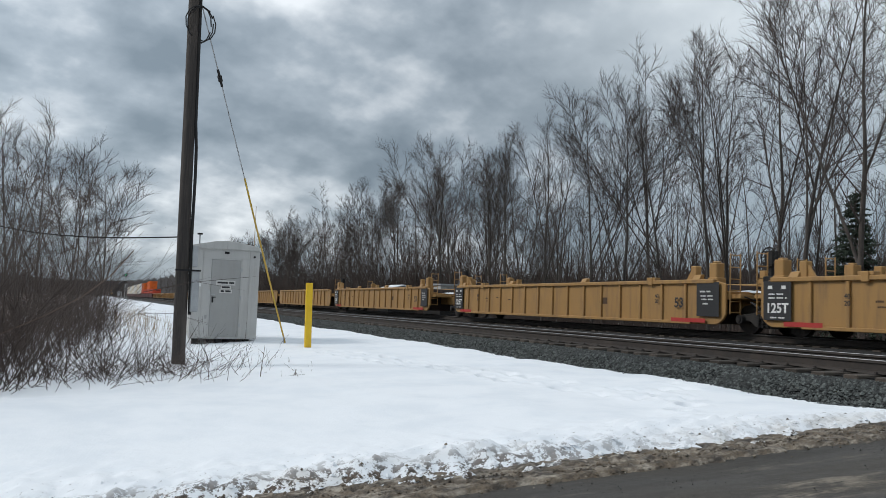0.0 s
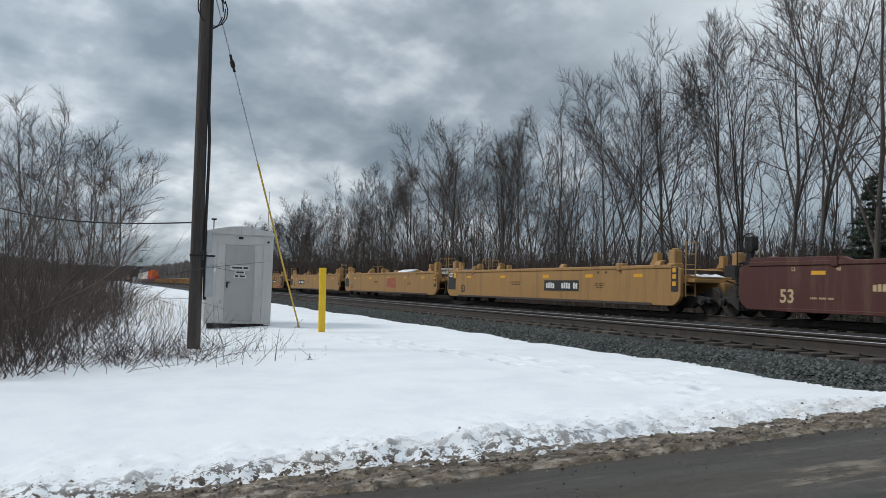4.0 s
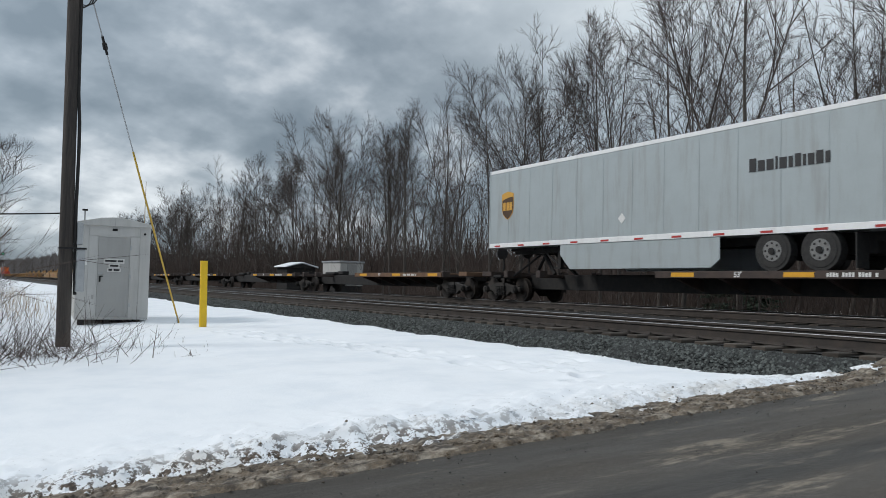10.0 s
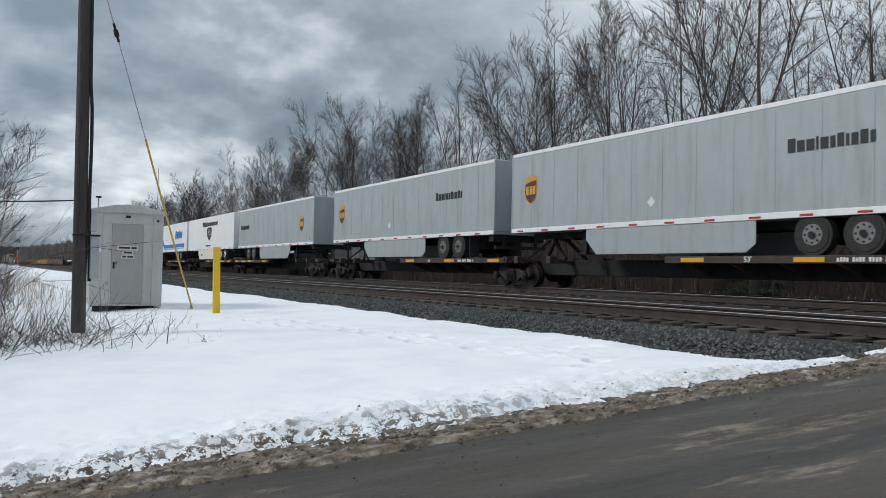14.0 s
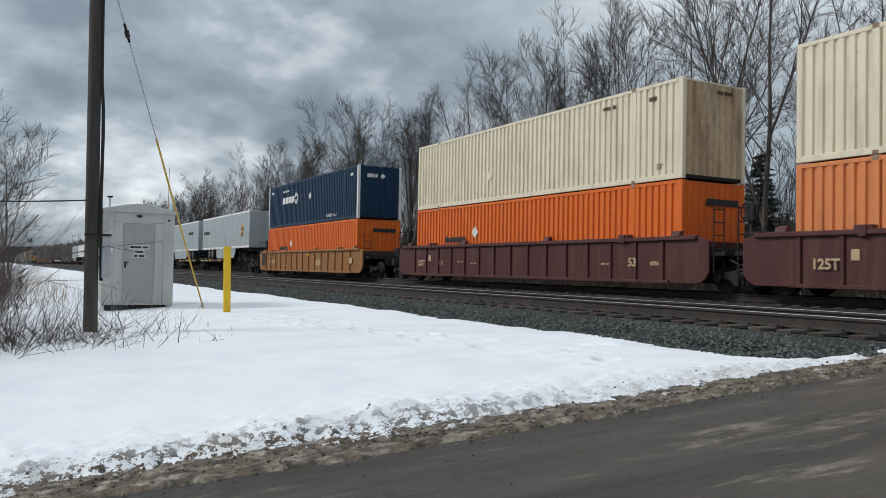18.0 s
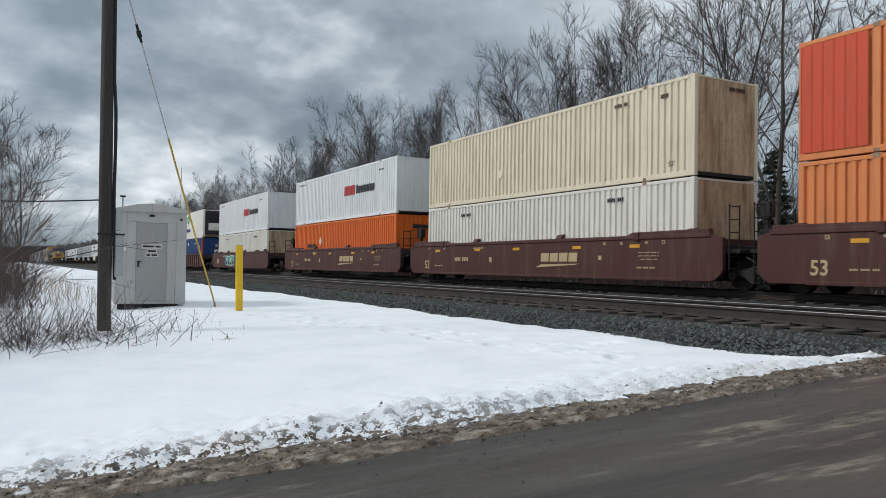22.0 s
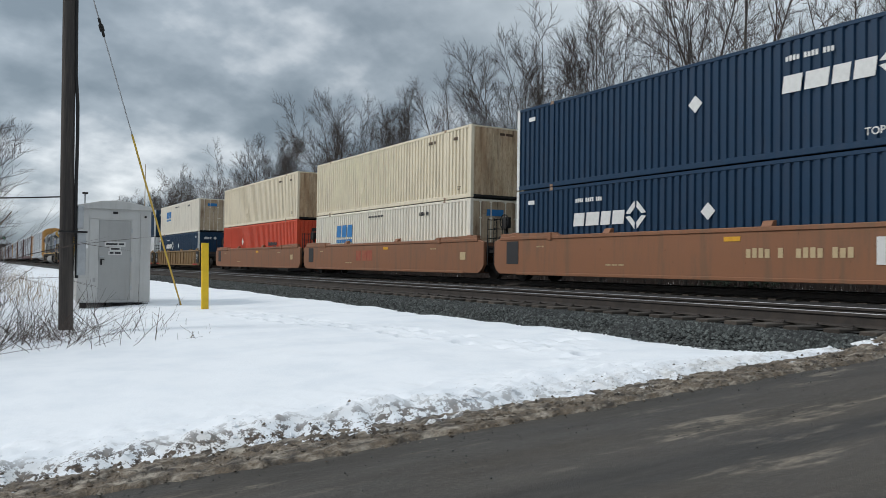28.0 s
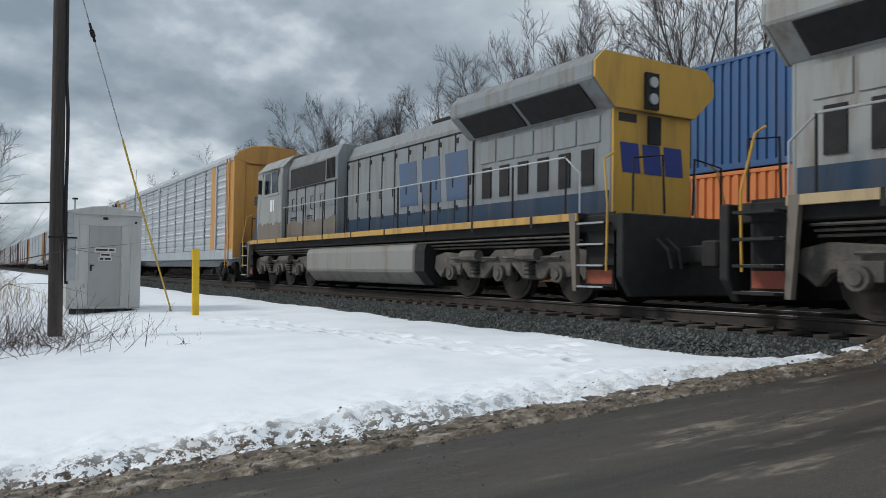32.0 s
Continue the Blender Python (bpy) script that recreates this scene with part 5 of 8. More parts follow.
SIDEFRAME = Shape().prism([(-1.15, 0.50), (-1.12, 0.35), (-0.62, 0.37), (-0.36, 0.19), (0.36, 0.19), (0.62, 0.37), (1.12, 0.35), (1.15, 0.50), (0.95, 0.55), (0.5, 0.60),
                           (0.3, 0.66), (-0.3, 0.66), (-0.5, 0.60), (-0.95, 0.55)], "x", -0.08, 0.08).mesh("side_frame", bevel=0.02)
SPRINGS = Shape()
for _k in range(4):
    for _j in range(5):
        SPRINGS.tube((-0.12, -0.24 + 0.16 * _k, 0.24 + 0.07 * _j), (-0.12, -0.24 + 0.16 * _k, 0.27 + 0.07 * _j), 0.065, n=6)
SPRINGS = SPRINGS.mesh("springs")


def wheel_mesh(r):
    sh = Shape().tube((-0.065, 0, 0), (0.075, 0, 0), r, n=20).tube((0.06, 0, 0), (0.085, 0, 0), r + 0.028, n=20)
    sh.tube((-0.078, 0, 0), (-0.06, 0, 0), r * 0.82, n=16).tube((-0.15, 0, 0), (-0.05, 0, 0), r * 0.3, n=12)
    return sh.mesh("wheel", smooth=False)


WHEEL, BIGWHEEL = wheel_mesh(0.42), wheel_mesh(0.52)
AXLE = Shape().tube((-0.75, 0, 0), (0.75, 0, 0), 0.08, n=8).mesh("axle")
BOLSTER = Shape().box(-1.15, 1.15, -0.22, 0.22, 0.42, 0.68).box(-0.3, 0.3, -0.3, 0.3, 0.66, 0.85).mesh("truck", bevel=0.02)
BEARING = Shape().tube((-0.13, 0, 0), (0.0, 0, 0), 0.13, n=12).tube((-0.16, 0, 0), (-0.12, 0, 0), 0.08, n=10).mesh("bearing_cap")


def truck(parent, y):
    tk = part("truck", BOLSTER, "truck", parent, "grimy cast steel truck", m=pose(0, y, 0))
    for s in (-1, 1):
        part("side_frame", SIDEFRAME, "truck", tk, m=pose(s * 1.02, 0, 0))
        part("springs", SPRINGS, "black", tk, m=pose(s * 1.02, 0, 0, 0, 0, 0 if s < 0 else 180))
    for w in (-0.89, 0.89):
        for s in (-1, 1):
            part("wheel", WHEEL, "wheel", tk, m=pose(s * 0.7525, w, 0.42, 0, 0, 0 if s < 0 else 180))
            if s < 0:
                part("bearing_cap", BEARING, "truck", tk, m=pose(s * 1.10, w, 0.42))
    return tk


# ---- well cars ----
def well_side(s, ribbed):
    x0, x1 = (s * 1.52, s * 1.44) if ribbed else (s * 1.58, s * 1.44)
    prof = [(-9.35, 0.55), (-9.25, 0.40), (-9.1, 0.29), (-8.95, 0.24), (8.95, 0.24), (9.1, 0.29), (9.25, 0.40), (9.35, 0.55), (9.35, 1.42), (8.9, 1.53), (-8.9, 1.53), (-9.35, 1.42)]
    return Shape().prism(prof, "x", min(x0, x1), max(x0, x1))


WELL = {}
for _rib in (True, False):
    for _s in (-1, 1):
        WELL[_rib, _s] = well_side(_s, _rib).mesh("side_wall", bevel=0.015)
RIB = Shape().prism([(-0.05, 0.30), (0.05, 0.30), (0.05, 1.44), (-0.05, 1.44)], "x", -1.585, -1.515).mesh("rib", bevel=0.012)
RIBS = Shape()
for _k in range(15):
    RIBS.box(-1.585, -1.515, -7.75 + 1.1 * _k, -7.65 + 1.1 * _k, 0.30, 1.44)
RIBS = RIBS.mesh("ribs")
TOP_CHORD = Shape().box(-1.615, -1.42, -8.95, 8.95, 1.44, 1.565).mesh("top_chord", bevel=0.02)
LOW_CHORD = Shape().box(-1.595, -1.50, -7.95, 7.95, 0.22, 0.32).mesh("bottom_chord", bevel=0.015)
TAPER = Shape().prism([(5.6, 1.55), (8.9, 1.55), (8.9, 1.68), (5.9, 1.66)], "x", -1.60, -1.42).mesh("top_plate", bevel=0.01)
WFLOOR = Shape().box(-1.4, 1.4, -8.1, 8.1, 0.25, 0.33).box(-1.42, 1.42, -8.35, -8.2, 0.25, 1.45).box(-1.42, 1.42, 8.2, 8.35, 0.25, 1.45).mesh("floor")
WEND = Shape().box(-1.35, 1.35, 8.35, 9.75, 1.0, 1.12).box(-0.4, 0.4, 8.3, 10.0, 0.62, 1.0).box(-1.42, 1.42, 9.25, 9.36, 0.98, 1.22).mesh("end_platform", bevel=0.015)
LADDER = Shape()
for _x in (-1.50, -1.12):
    LADDER.tube((_x, 9.5, 0.55), (_x, 9.5, 2.30), 0.02, n=5)
for _z in (0.6, 0.92, 1.24, 1.56, 1.9, 2.25):
    LADDER.tube((-1.50, 9.5, _z), (-1.12, 9.5, _z), 0.016, n=5)
LADDER = LADDER.mesh("ladder")
HOUSING = Shape().box(-1.48, -1.16, 8.62, 8.94, 1.12, 2.05).box(-1.42, -1.22, 8.68, 8.88, 2.05, 2.10).box(-1.50, -1.14, 8.58, 8.98, 1.12, 1.62).mesh("post_housing", bevel=0.03)
GUIDE_POST = Shape().box(-1.50, -1.28, 7.86, 8.10, 1.55, 1.98).prism([(7.6, 1.55), (7.86, 1.55), (7.86, 1.9)], "x", -1.46, -1.38).mesh("guide_post", bevel=0.02)
LOCKBOX = Shape().box(-1.60, -1.38, -0.22, 0.22, 1.56, 1.66).box(-1.64, -1.58, -0.1, 0.1, 1.40, 1.66).mesh("lock_box", bevel=0.015)
GUIDE = Shape().prism([(-1.62, 1.55), (-1.40, 1.55), (-1.40, 1.72), (-1.52, 1.70)], "y", -0.15, 0.15).mesh("guide", bevel=0.008)
COUPLER = Shape().box(-0.12, 0.12, 9.9, 10.45, 0.72, 0.98).box(-0.22, 0.22, 10.25, 10.5, 0.66, 1.02).mesh("coupler", bevel=0.02)
HOSE = Shape().path([(-0.5, 9.9, 0.95), (-0.55, 10.05, 0.7), (-0.5, 10.2, 0.55), (-0.4, 10.35, 0.6)], 0.025, 6).mesh("air_hose")
FLIP = Matrix.Rotation(math.pi, 4, "Z")
BRAKE_WHEEL = Shape()
for _k in range(16):
    _a, _b = 2 * math.pi * _k / 16, 2 * math.pi * (_k + 1) / 16
    BRAKE_WHEEL.tube((-0.95, 9.62 + 0.27 * math.cos(_a), 2.18 + 0.27 * math.sin(_a)), (-0.95, 9.62 + 0.27 * math.cos(_b), 2.18 + 0.27 * math.sin(_b)), 0.022, n=5)
for _k in range(4):
    _a = math.pi * _k / 4
    BRAKE_WHEEL.tube((-0.95, 9.62 + 0.27 * math.cos(_a), 2.18 + 0.27 * math.sin(_a)), (-0.95, 9.62 - 0.27 * math.cos(_a), 2.18 - 0.27 * math.sin(_a)), 0.014, n=4)
BRAKE_WHEEL = BRAKE_WHEEL.mesh("brake_wheel")
BRAKE_STAND = Shape().box(-0.92, -0.80, 9.55, 9.69, 1.1, 2.3).box(-0.98, -0.74, 9.46, 9.76, 1.95, 2.36).path([(-0.86, 9.4, 1.1), (-0.86, 9.6, 2.0)], 0.03, 5).mesh("brake_stand", bevel=0.015)
VALVE_BOX = Shape().box(-1.3, -0.5, 9.0, 9.5, 1.12, 1.62).tube((-1.0, 8.6, 1.38), (-1.0, 9.1, 1.38), 0.19, n=12).mesh("valve_box", bevel=0.02)
BRAKE_PIPES = Shape().path([(-1.35, 8.4, 0.95), (-1.42, 8.9, 0.78), (-1.42, 9.5, 0.76), (-1.2, 10.0, 0.9)], 0.03, 5).path([(-1.1, 8.4, 1.2), (-1.2, 9.0, 1.7), (-0.9, 9.4, 1.75), (-0.85, 9.6, 1.3)], 0.025, 5).path(
    [(-1.4, 10.05, 1.05), (-0.9, 10.1, 0.95), (-0.2, 10.2, 0.98)], 0.02, 5).mesh("brake_pipes")


def well_car(label, color, ribbed, lead=True, trail=False, gear=False, group="well cars", taper=False, low="sill", snow=False, far=False):
    th = thing("well_car", label, "well car", group)
    for s in (-1, 1):
        w = part("side_wall", WELL[ribbed, s], color, th)
        turn = None if s < 0 else FLIP
        part("top_chord", TOP_CHORD, color, w, m=turn)
        part("bottom_chord", LOW_CHORD, color if ribbed else low, w, m=turn)
        if far and ribbed and s < 0:
            part("ribs", RIBS, color, w)
            continue
        if s > 0:
            continue
        if ribbed:
            for k in range(15):
                part("rib", RIB, color, w, m=(turn or Matrix()) @ pose(0, -7.7 + 1.1 * k, 0))
        for y in (-6.1, 6.1):
            part("lock_box", LOCKBOX, color, w, m=(turn or Matrix()) @ pose(0, y, 0))
        for y in (-8.2, -2.2, 3.4, 8.2):
            part("guide", GUIDE, color, w, m=(turn or Matrix()) @ pose(0, y, 0))
        if taper:
            part("top_plate", TAPER, color, w, m=FLIP if s > 0 else None)
            part("top_plate", TAPER, color, w, m=Matrix.Diagonal((1, -1, 1, 1)) if s < 0 else FLIP @ Matrix.Diagonal((1, -1, 1, 1)))
    part("floor", WFLOOR, low, th)
    for s in (1, -1):
        e = part("end_platform", WEND, color if gear else "black", th, m=None if s > 0 else FLIP)
        if far:
            continue
        for a in (1, -1):
            part("ladder", LADDER, color if gear else "black", e, m=Matrix.Diagonal((a, 1, 1, 1)))
            if gear:
                part("post_housing", HOUSING, color, e, m=Matrix.Diagonal((a, 1, 1, 1)))
                part("guide_post", GUIDE_POST, color, e, m=Matrix.Diagonal((a, 1, 1, 1)))
        part("coupler", COUPLER, "truck", e)
        part("air_hose", HOSE, "black", e)
        part("valve_box", VALVE_BOX, "black", e, "black brake valve and tank")
        part("brake_pipes", BRAKE_PIPES, "black", e)
        if s > 0:
            part("brake_stand", BRAKE_STAND, "black", e)
            part("brake_wheel", BRAKE_WHEEL, "black", e, "round black hand brake wheel")
    if lead:
        truck(th, 9.55 if not trail else 9.0)
    if trail:
        truck(th, -9.0)
    if snow:
        rnd, sh = random.Random(len(label)), Shape()
        for k in range(8):
            vs, fs = clump(rnd, rnd.uniform(0.35, 0.8), 0.22)
            o = rnd.choice((-1, 1)) * rnd.uniform(8.6, 9.2), rnd.uniform(-0.9, 0.9)
            sh.add([(x + o[1], y + o[0], z + 1.2) for x, y, z in vs], fs)
        part("settled_snow", sh, "snow_lump", th, "old snow on the end platform")
    return th


def car_marks(th, x, style):
    if style == "tan":
        letters(th, "53", 0.42, x, -7.45, 0.85, "stripe_black")
        blk = part("black_panel", poly_marks([rect(-0.46, 0.46, -0.52, 0.52)], x, 8.72, 0.95), "stripe_black", th, "black panel with white lettering")
        letters(blk, "125T", 0.36, x - 0.006, 8.72, 0.74, "stripe_white")
        bars(blk, "stencil", [(8.75, 1.12, 0.5, 0.04), (8.7, 1.02, 0.6, 0.04), (8.95, 1.30, 0.14, 0.09), (8.5, 1.30, 0.14, 0.09), (8.7, 0.5, 0.5, 0.04)], x - 0.006, "stripe_white")
        b2 = part("black_panel", poly_marks([rect(-0.46, 0.46, -0.5, 0.5)], x, -8.7, 0.97), "stripe_black", th, "black panel with white stencilling")
        bars(b2, "stencil", [(-8.6, 1.2, 0.42, 0.05), (-8.7, 1.07, 0.56, 0.04), (-8.7, 0.97, 0.5, 0.04), (-8.65, 0.84, 0.3, 0.05)], x - 0.006, "stripe_white")
        part("red_band", poly_marks([rect(-0.8, 0.7, -0.06, 0.06)], x, -7.9, 0.34), "stripe_red", th)
        part("red_band", poly_marks([rect(-0.5, 0.7, -0.06, 0.06)], x, 8.0, 0.34), "stripe_red", th)
        bars(th, "stencil", [(5.7, 0.95, 0.4, 0.05), (5.7, 0.82, 0.3, 0.04), (4.6, 0.98, 0.5, 0.05), (3.5, 0.9, 0.4, 0.04), (-3.4, 0.9, 0.45, 0.22)], -1.524, "mark_brown")
        for y in (6.6, -6.4):
            letters(th, "40\n20", 0.17, x, y, 0.98, "stripe_black", 0.004)
    elif style == "tansmooth":
        blk = part("black_panel", poly_marks([rect(-0.5, 0.45, -0.42, 0.5)], x, 8.72, 1.0), "stripe_black", th, "black end panel with white lettering")
        letters(blk, "125T", 0.27, x - 0.006, 8.85, 1.32, "stripe_white")
        part("yellow_plate", poly_marks([rect(-0.16, 0.16, -0.14, 0.14)], x - 0.006, 8.36, 1.32), "stripe_yellow", blk)
        blk = part("black_panel", poly_marks([rect(-0.14, 0.2, -0.35, 0.42)], x, -9.05, 1.05), "stripe_black", th, "black end strip with yellow plates")
        for z in (0.95, 1.18, 1.38):
            part("yellow_plate", poly_marks([rect(-0.07, 0.1, -0.07, 0.07)], x - 0.006, -9.05, z), "stripe_yellow", blk)
        letters(th, "53", 0.5, x, 7.3, 0.62, "stripe_black")
        for y in (6.6, 2.9, -1.0, -4.2, -7.2):
            part("yellow_plate", poly_marks([rect(-0.25, 0.25, -0.06, 0.06)], x, y, 1.22), "stripe_yellow", th)
        for y, tx in ((-6.2, "53"), (-5.3, "48"), (-4.8, "45"), (6.9, "45"), (6.2, "48")):
            letters(th, tx, 0.13, x, y, 1.34, "stripe_black", 0.003)
        bars(th, "stencil", [(1.6, 0.98, 1.0, 0.04), (1.6, 0.88, 0.8, 0.04), (-4.9, 0.95, 0.6, 0.03), (-4.9, 0.87, 0.6, 0.03), (-4.9, 0.79, 0.45, 0.03)], x, "mark_brown")
    elif style == "brown":
        letters(th, "53", 0.5, x, 7.6, 0.62, "mark_cream")
        for y in (6.6, 3.2, 0.4, -3.2, -6.0):
            part("yellow_plate", poly_marks([rect(-0.22, 0.22, -0.05, 0.05)], x, y, 1.25), "stripe_yellow", th)
        for y, tx in ((-7.2, "53"), (-6.5, "48"), (-5.4, "45"), (-4.6, "40"), (7.4, "53"), (6.0, "48")):
            letters(th, tx, 0.14, x, y, 1.34, "mark_cream", 0.003)
        bars(th, "stencil", [(4.4, 0.88, 1.3, 0.17), (3.1, 1.32, 0.8, 0.06), (2.2, 0.85, 0.18, 0.2), (-6.6, 1.05, 0.9, 0.03), (-6.6, 0.95, 0.9, 0.03), (-6.6, 0.85, 0.7, 0.03), (-6.5, 0.6, 0.8, 0.05),
                             (-4.4, 0.9, 0.14, 0.14), (6.5, 0.6, 0.7, 0.05)], x, "mark_cream")
        lg = blocks([0.46] * 4, 0.30, 0.10, 0.07) + [[(-1.35, -0.36), (0.9, -0.26), (1.15, -0.22), (-1.0, -0.25)]]
        part("painted_logo", poly_marks(lg, x, -2.2, 0.93), "mark_cream", th, "pale gold block logo with a swoosh")
    elif style == "maroon":
        letters(th, "53", 0.36, x, -6.5, 0.82, "mark_cream")
        letters(th, "125T", 0.34, x, 7.0, 0.78, "mark_cream")
        bars(th, "stencil", [(5.3, 0.85, 0.5, 0.05), (5.3, 0.75, 0.4, 0.05), (3.6, 0.85, 0.5, 0.06), (2.6, 0.78, 0.45, 0.05), (-5.3, 0.78, 0.5, 0.06), (-7.4, 0.8, 0.4, 0.12), (6.3, 1.0, 0.2, 0.25)], x + 0.05, "mark_cream")
    elif style == "rust":
        bars(th, "stencil", [(6.6, 1.2, 0.4, 0.05), (-5.6, 1.2, 0.5, 0.05), (3.0, 0.6, 0.8, 0.05), (-7.9, 0.9, 0.4, 0.3)], x, "mark_cream")
        part("black_panel", poly_marks([rect(-0.35, 0.35, -0.4, 0.4)], x, 8.2, 1.0), "stripe_black", th)
        part("yellow_plate", poly_marks([rect(-0.25, 0.25, -0.06, 0.06)], x, -1.2, 1.28), "stripe_yellow", th)


def red_logo(th, x, y, z=0.88, h=0.42, color="mark_faded"):
    for u in (-0.6, 0.08, 0.68):
        part("logo_block", poly_marks([[(u - 0.27, -h / 2), (u + 0.27, -h / 2), (u + 0.27, h / 2), (u - 0.27, h / 2)]], x, y, z), color, th, "faded red block of a logo")


def number_plate_mark(th, x, y, z, w, h):
    pl = part("number_panel", poly_marks([rect(-w / 2, w / 2, -h / 2, h / 2)], x, y, z), "stripe_black", th, "black panel with a white bar")
    bars(pl, "stencil", [(y + w * 0.26, z, w * 0.36, h * 0.55), (y - w * 0.24, z, w * 0.44, h * 0.55)], x - 0.005, "stripe_white")


def spray(th, x, y, z, w, h, color, seed, label):
    """Chunky angular sprayed shapes: a soft halo, pale outlines, two-tone fills and dark cuts."""
    rnd = random.Random(seed)
    n = 4
    halo, edge, dark = ("mark_violet", "stripe_white", "stripe_black") if color == "mark_teal" else ("stripe_black", "stripe_black", "mark_violet")

    def ring(u, v, a, b, k, rough):
        return [(u + a * math.cos(2 * math.pi * i / k) * rnd.uniform(1 - rough, 1 + rough), v + b * math.sin(2 * math.pi * i / k) * rnd.uniform(1 - rough, 1 + rough)) for i in range(k)]
    for k, u in enumerate((-0.52, 0.5)):
        part("spray_halo", poly_marks([ring(u * w, rnd.uniform(-0.05, 0.1), w * 0.17, h * 0.46, 14, 0.18)], x + 0.0015, y, z, 0.002), halo, th, "dark sprayed halo")
    for k in range(n):
        u0 = -w / 2 + w * k / n
        a, lean = w / n, rnd.uniform(-0.12, 0.18)
        lo, hi = -h / 2 + rnd.uniform(0, 0.12) * h, h / 2 - rnd.uniform(0, 0.12) * h
        form = [(0.02, lo), (0.5, lo + 0.05 * h), (0.98, lo), (1.04, lo + 0.30 * h), (0.80, lo + 0.46 * h), (1.06, lo + 0.62 * h), (1.0, hi), (0.55, hi - 0.08 * h), (0.04, hi), (-0.06, hi - 0.28 * h), (0.16, lo + 0.5 * h), (-0.05, lo + 0.3 * h)]
        form = [(u0 + a * (p + rnd.uniform(-0.05, 0.05)) + lean * q, q) for p, q in form]
        c = (sum(p for p, q in form) / 12, sum(q for p, q in form) / 12)

        def shrink(f, g=None):
            return [(c[0] + (p - c[0]) * f, c[1] + (q - c[1]) * (g or f)) for p, q in form]
        out = part("spray_outline", poly_marks([shrink(1.06, 1.03)], x - 0.001 - 0.001 * (k % 2), y, z, 0.003), edge, th, "sprayed outline")
        part("spray_fill", poly_marks([shrink(0.86, 0.92)], x - 0.006 - 0.001 * (k % 2), y, z), color, out, label)
        part("spray_shadow", poly_marks([[(c[0] - 0.34 * a, lo + 0.1 * h), (c[0] + 0.36 * a, lo + 0.12 * h), (c[0] + 0.30 * a, lo + 0.30 * h), (c[0] - 0.05 * a, lo + 0.36 * h), (c[0] - 0.36 * a, lo + 0.28 * h)]], x - 0.011, y, z), dark, out, "dark sprayed shading")
        part("spray_cut", poly_marks([[(c[0] - 0.10 * a, c[1] - 0.05 * h), (c[0] + 0.16 * a, c[1] + 0.02 * h), (c[0] + 0.10 * a, c[1] + 0.24 * h), (c[0] - 0.14 * a, c[1] + 0.18 * h)]], x - 0.012, y, z), dark if k % 2 else "stripe_white", out)


# ---- containers ----
CL, CW, CH = 16.15, 2.6, 2.896


def corrugated(length, z0, z1, x, pitch=0.262, depth=0.055):
    """A sheet with upright trapezoid ribs along y, outward at -x."""
    prof, y = [], -length / 2
    n = int(length / pitch)
    p = length / n
    for k in range(n):
        prof += [(y, 0), (y + p * 0.52, 0), (y + p * 0.63, depth), (y + p * 0.89, depth)]
        y += p
    prof.append((length / 2, 0))
    sh = Shape()
    vs = [(x + d, yy, z) for yy, d in prof for z in (z0, z1)]
    return sh.add(vs, [(2 * i, 2 * i + 2, 2 * i + 3, 2 * i + 1) for i in range(len(prof) - 1)])


C_SIDE = corrugated(CL - 0.3, 0.15, CH - 0.11, -CW / 2 + 0.012).mesh("side_panel")
C_FLAT = Shape().box(-CW / 2 + 0.01, -CW / 2 + 0.03, -CL / 2 + 0.1, CL / 2 - 0.1, 0.15, CH - 0.1).mesh("side_panel")
C_SEAM = Shape().box(-CW / 2 + 0.004, -CW / 2 + 0.012, -0.008, 0.008, 0.16, CH - 0.12).mesh("seam")
C_RAIL = Shape().box(-CW / 2, -CW / 2 + 0.08, -CL / 2, CL / 2, 0.0, 0.16).mesh("bottom_rail", bevel=0.012)
C_TOP = Shape().box(-CW / 2, -CW / 2 + 0.08, -CL / 2, CL / 2, CH - 0.11, CH - 0.005).mesh("top_rail", bevel=0.012)
C_POST = Shape().box(-CW / 2 - 0.004, -CW / 2 + 0.14, -CL / 2 - 0.004, -CL / 2 + 0.15, -0.0, CH).mesh("corner_post", bevel=0.012)
C_LIFT = Shape().box(-CW / 2 - 0.006, -CW / 2 + 0.06, -0.09, 0.09, 0.0, CH).box(-CW / 2 - 0.01, -CW / 2 + 0.1, -0.12, 0.12, CH - 0.12, CH + 0.012).box(-CW / 2 - 0.01, -CW / 2 + 0.1, -0.12, 0.12, -0.005, 0.13).mesh("lift_post", bevel=0.01)
C_CAST = Shape().box(-CW / 2 - 0.016, -CW / 2 + 0.04, -0.085, 0.085, CH - 0.10, CH + 0.016).box(-CW / 2 - 0.016, -CW / 2 + 0.04, -0.075, 0.075, 0.0, 0.09).mesh("lift_casting", bevel=0.008)
C_ROOF = Shape().box(-CW / 2 + 0.02, CW / 2 - 0.02, -CL / 2 + 0.02, CL / 2 - 0.02, CH - 0.06, CH - 0.02).mesh("roof")
C_FLOOR = Shape().box(-CW / 2 + 0.03, CW / 2 - 0.03, -CL / 2 + 0.03, CL / 2 - 0.03, 0.03, 0.13).mesh("floor")
C_CORE = Shape().box(-CW / 2 + 0.09, CW / 2 - 0.09, -CL / 2 + 0.05, CL / 2 - 0.05, 0.12, CH - 0.05).mesh("inner_wall")
C_END = corrugated(CW - 0.26, 0.12, CH - 0.08, -CL / 2 + 0.004, 0.25, 0.045)
C_END.v = [(-y, x, z) for x, y, z in C_END.v]
C_END = C_END.mesh("end_wall")
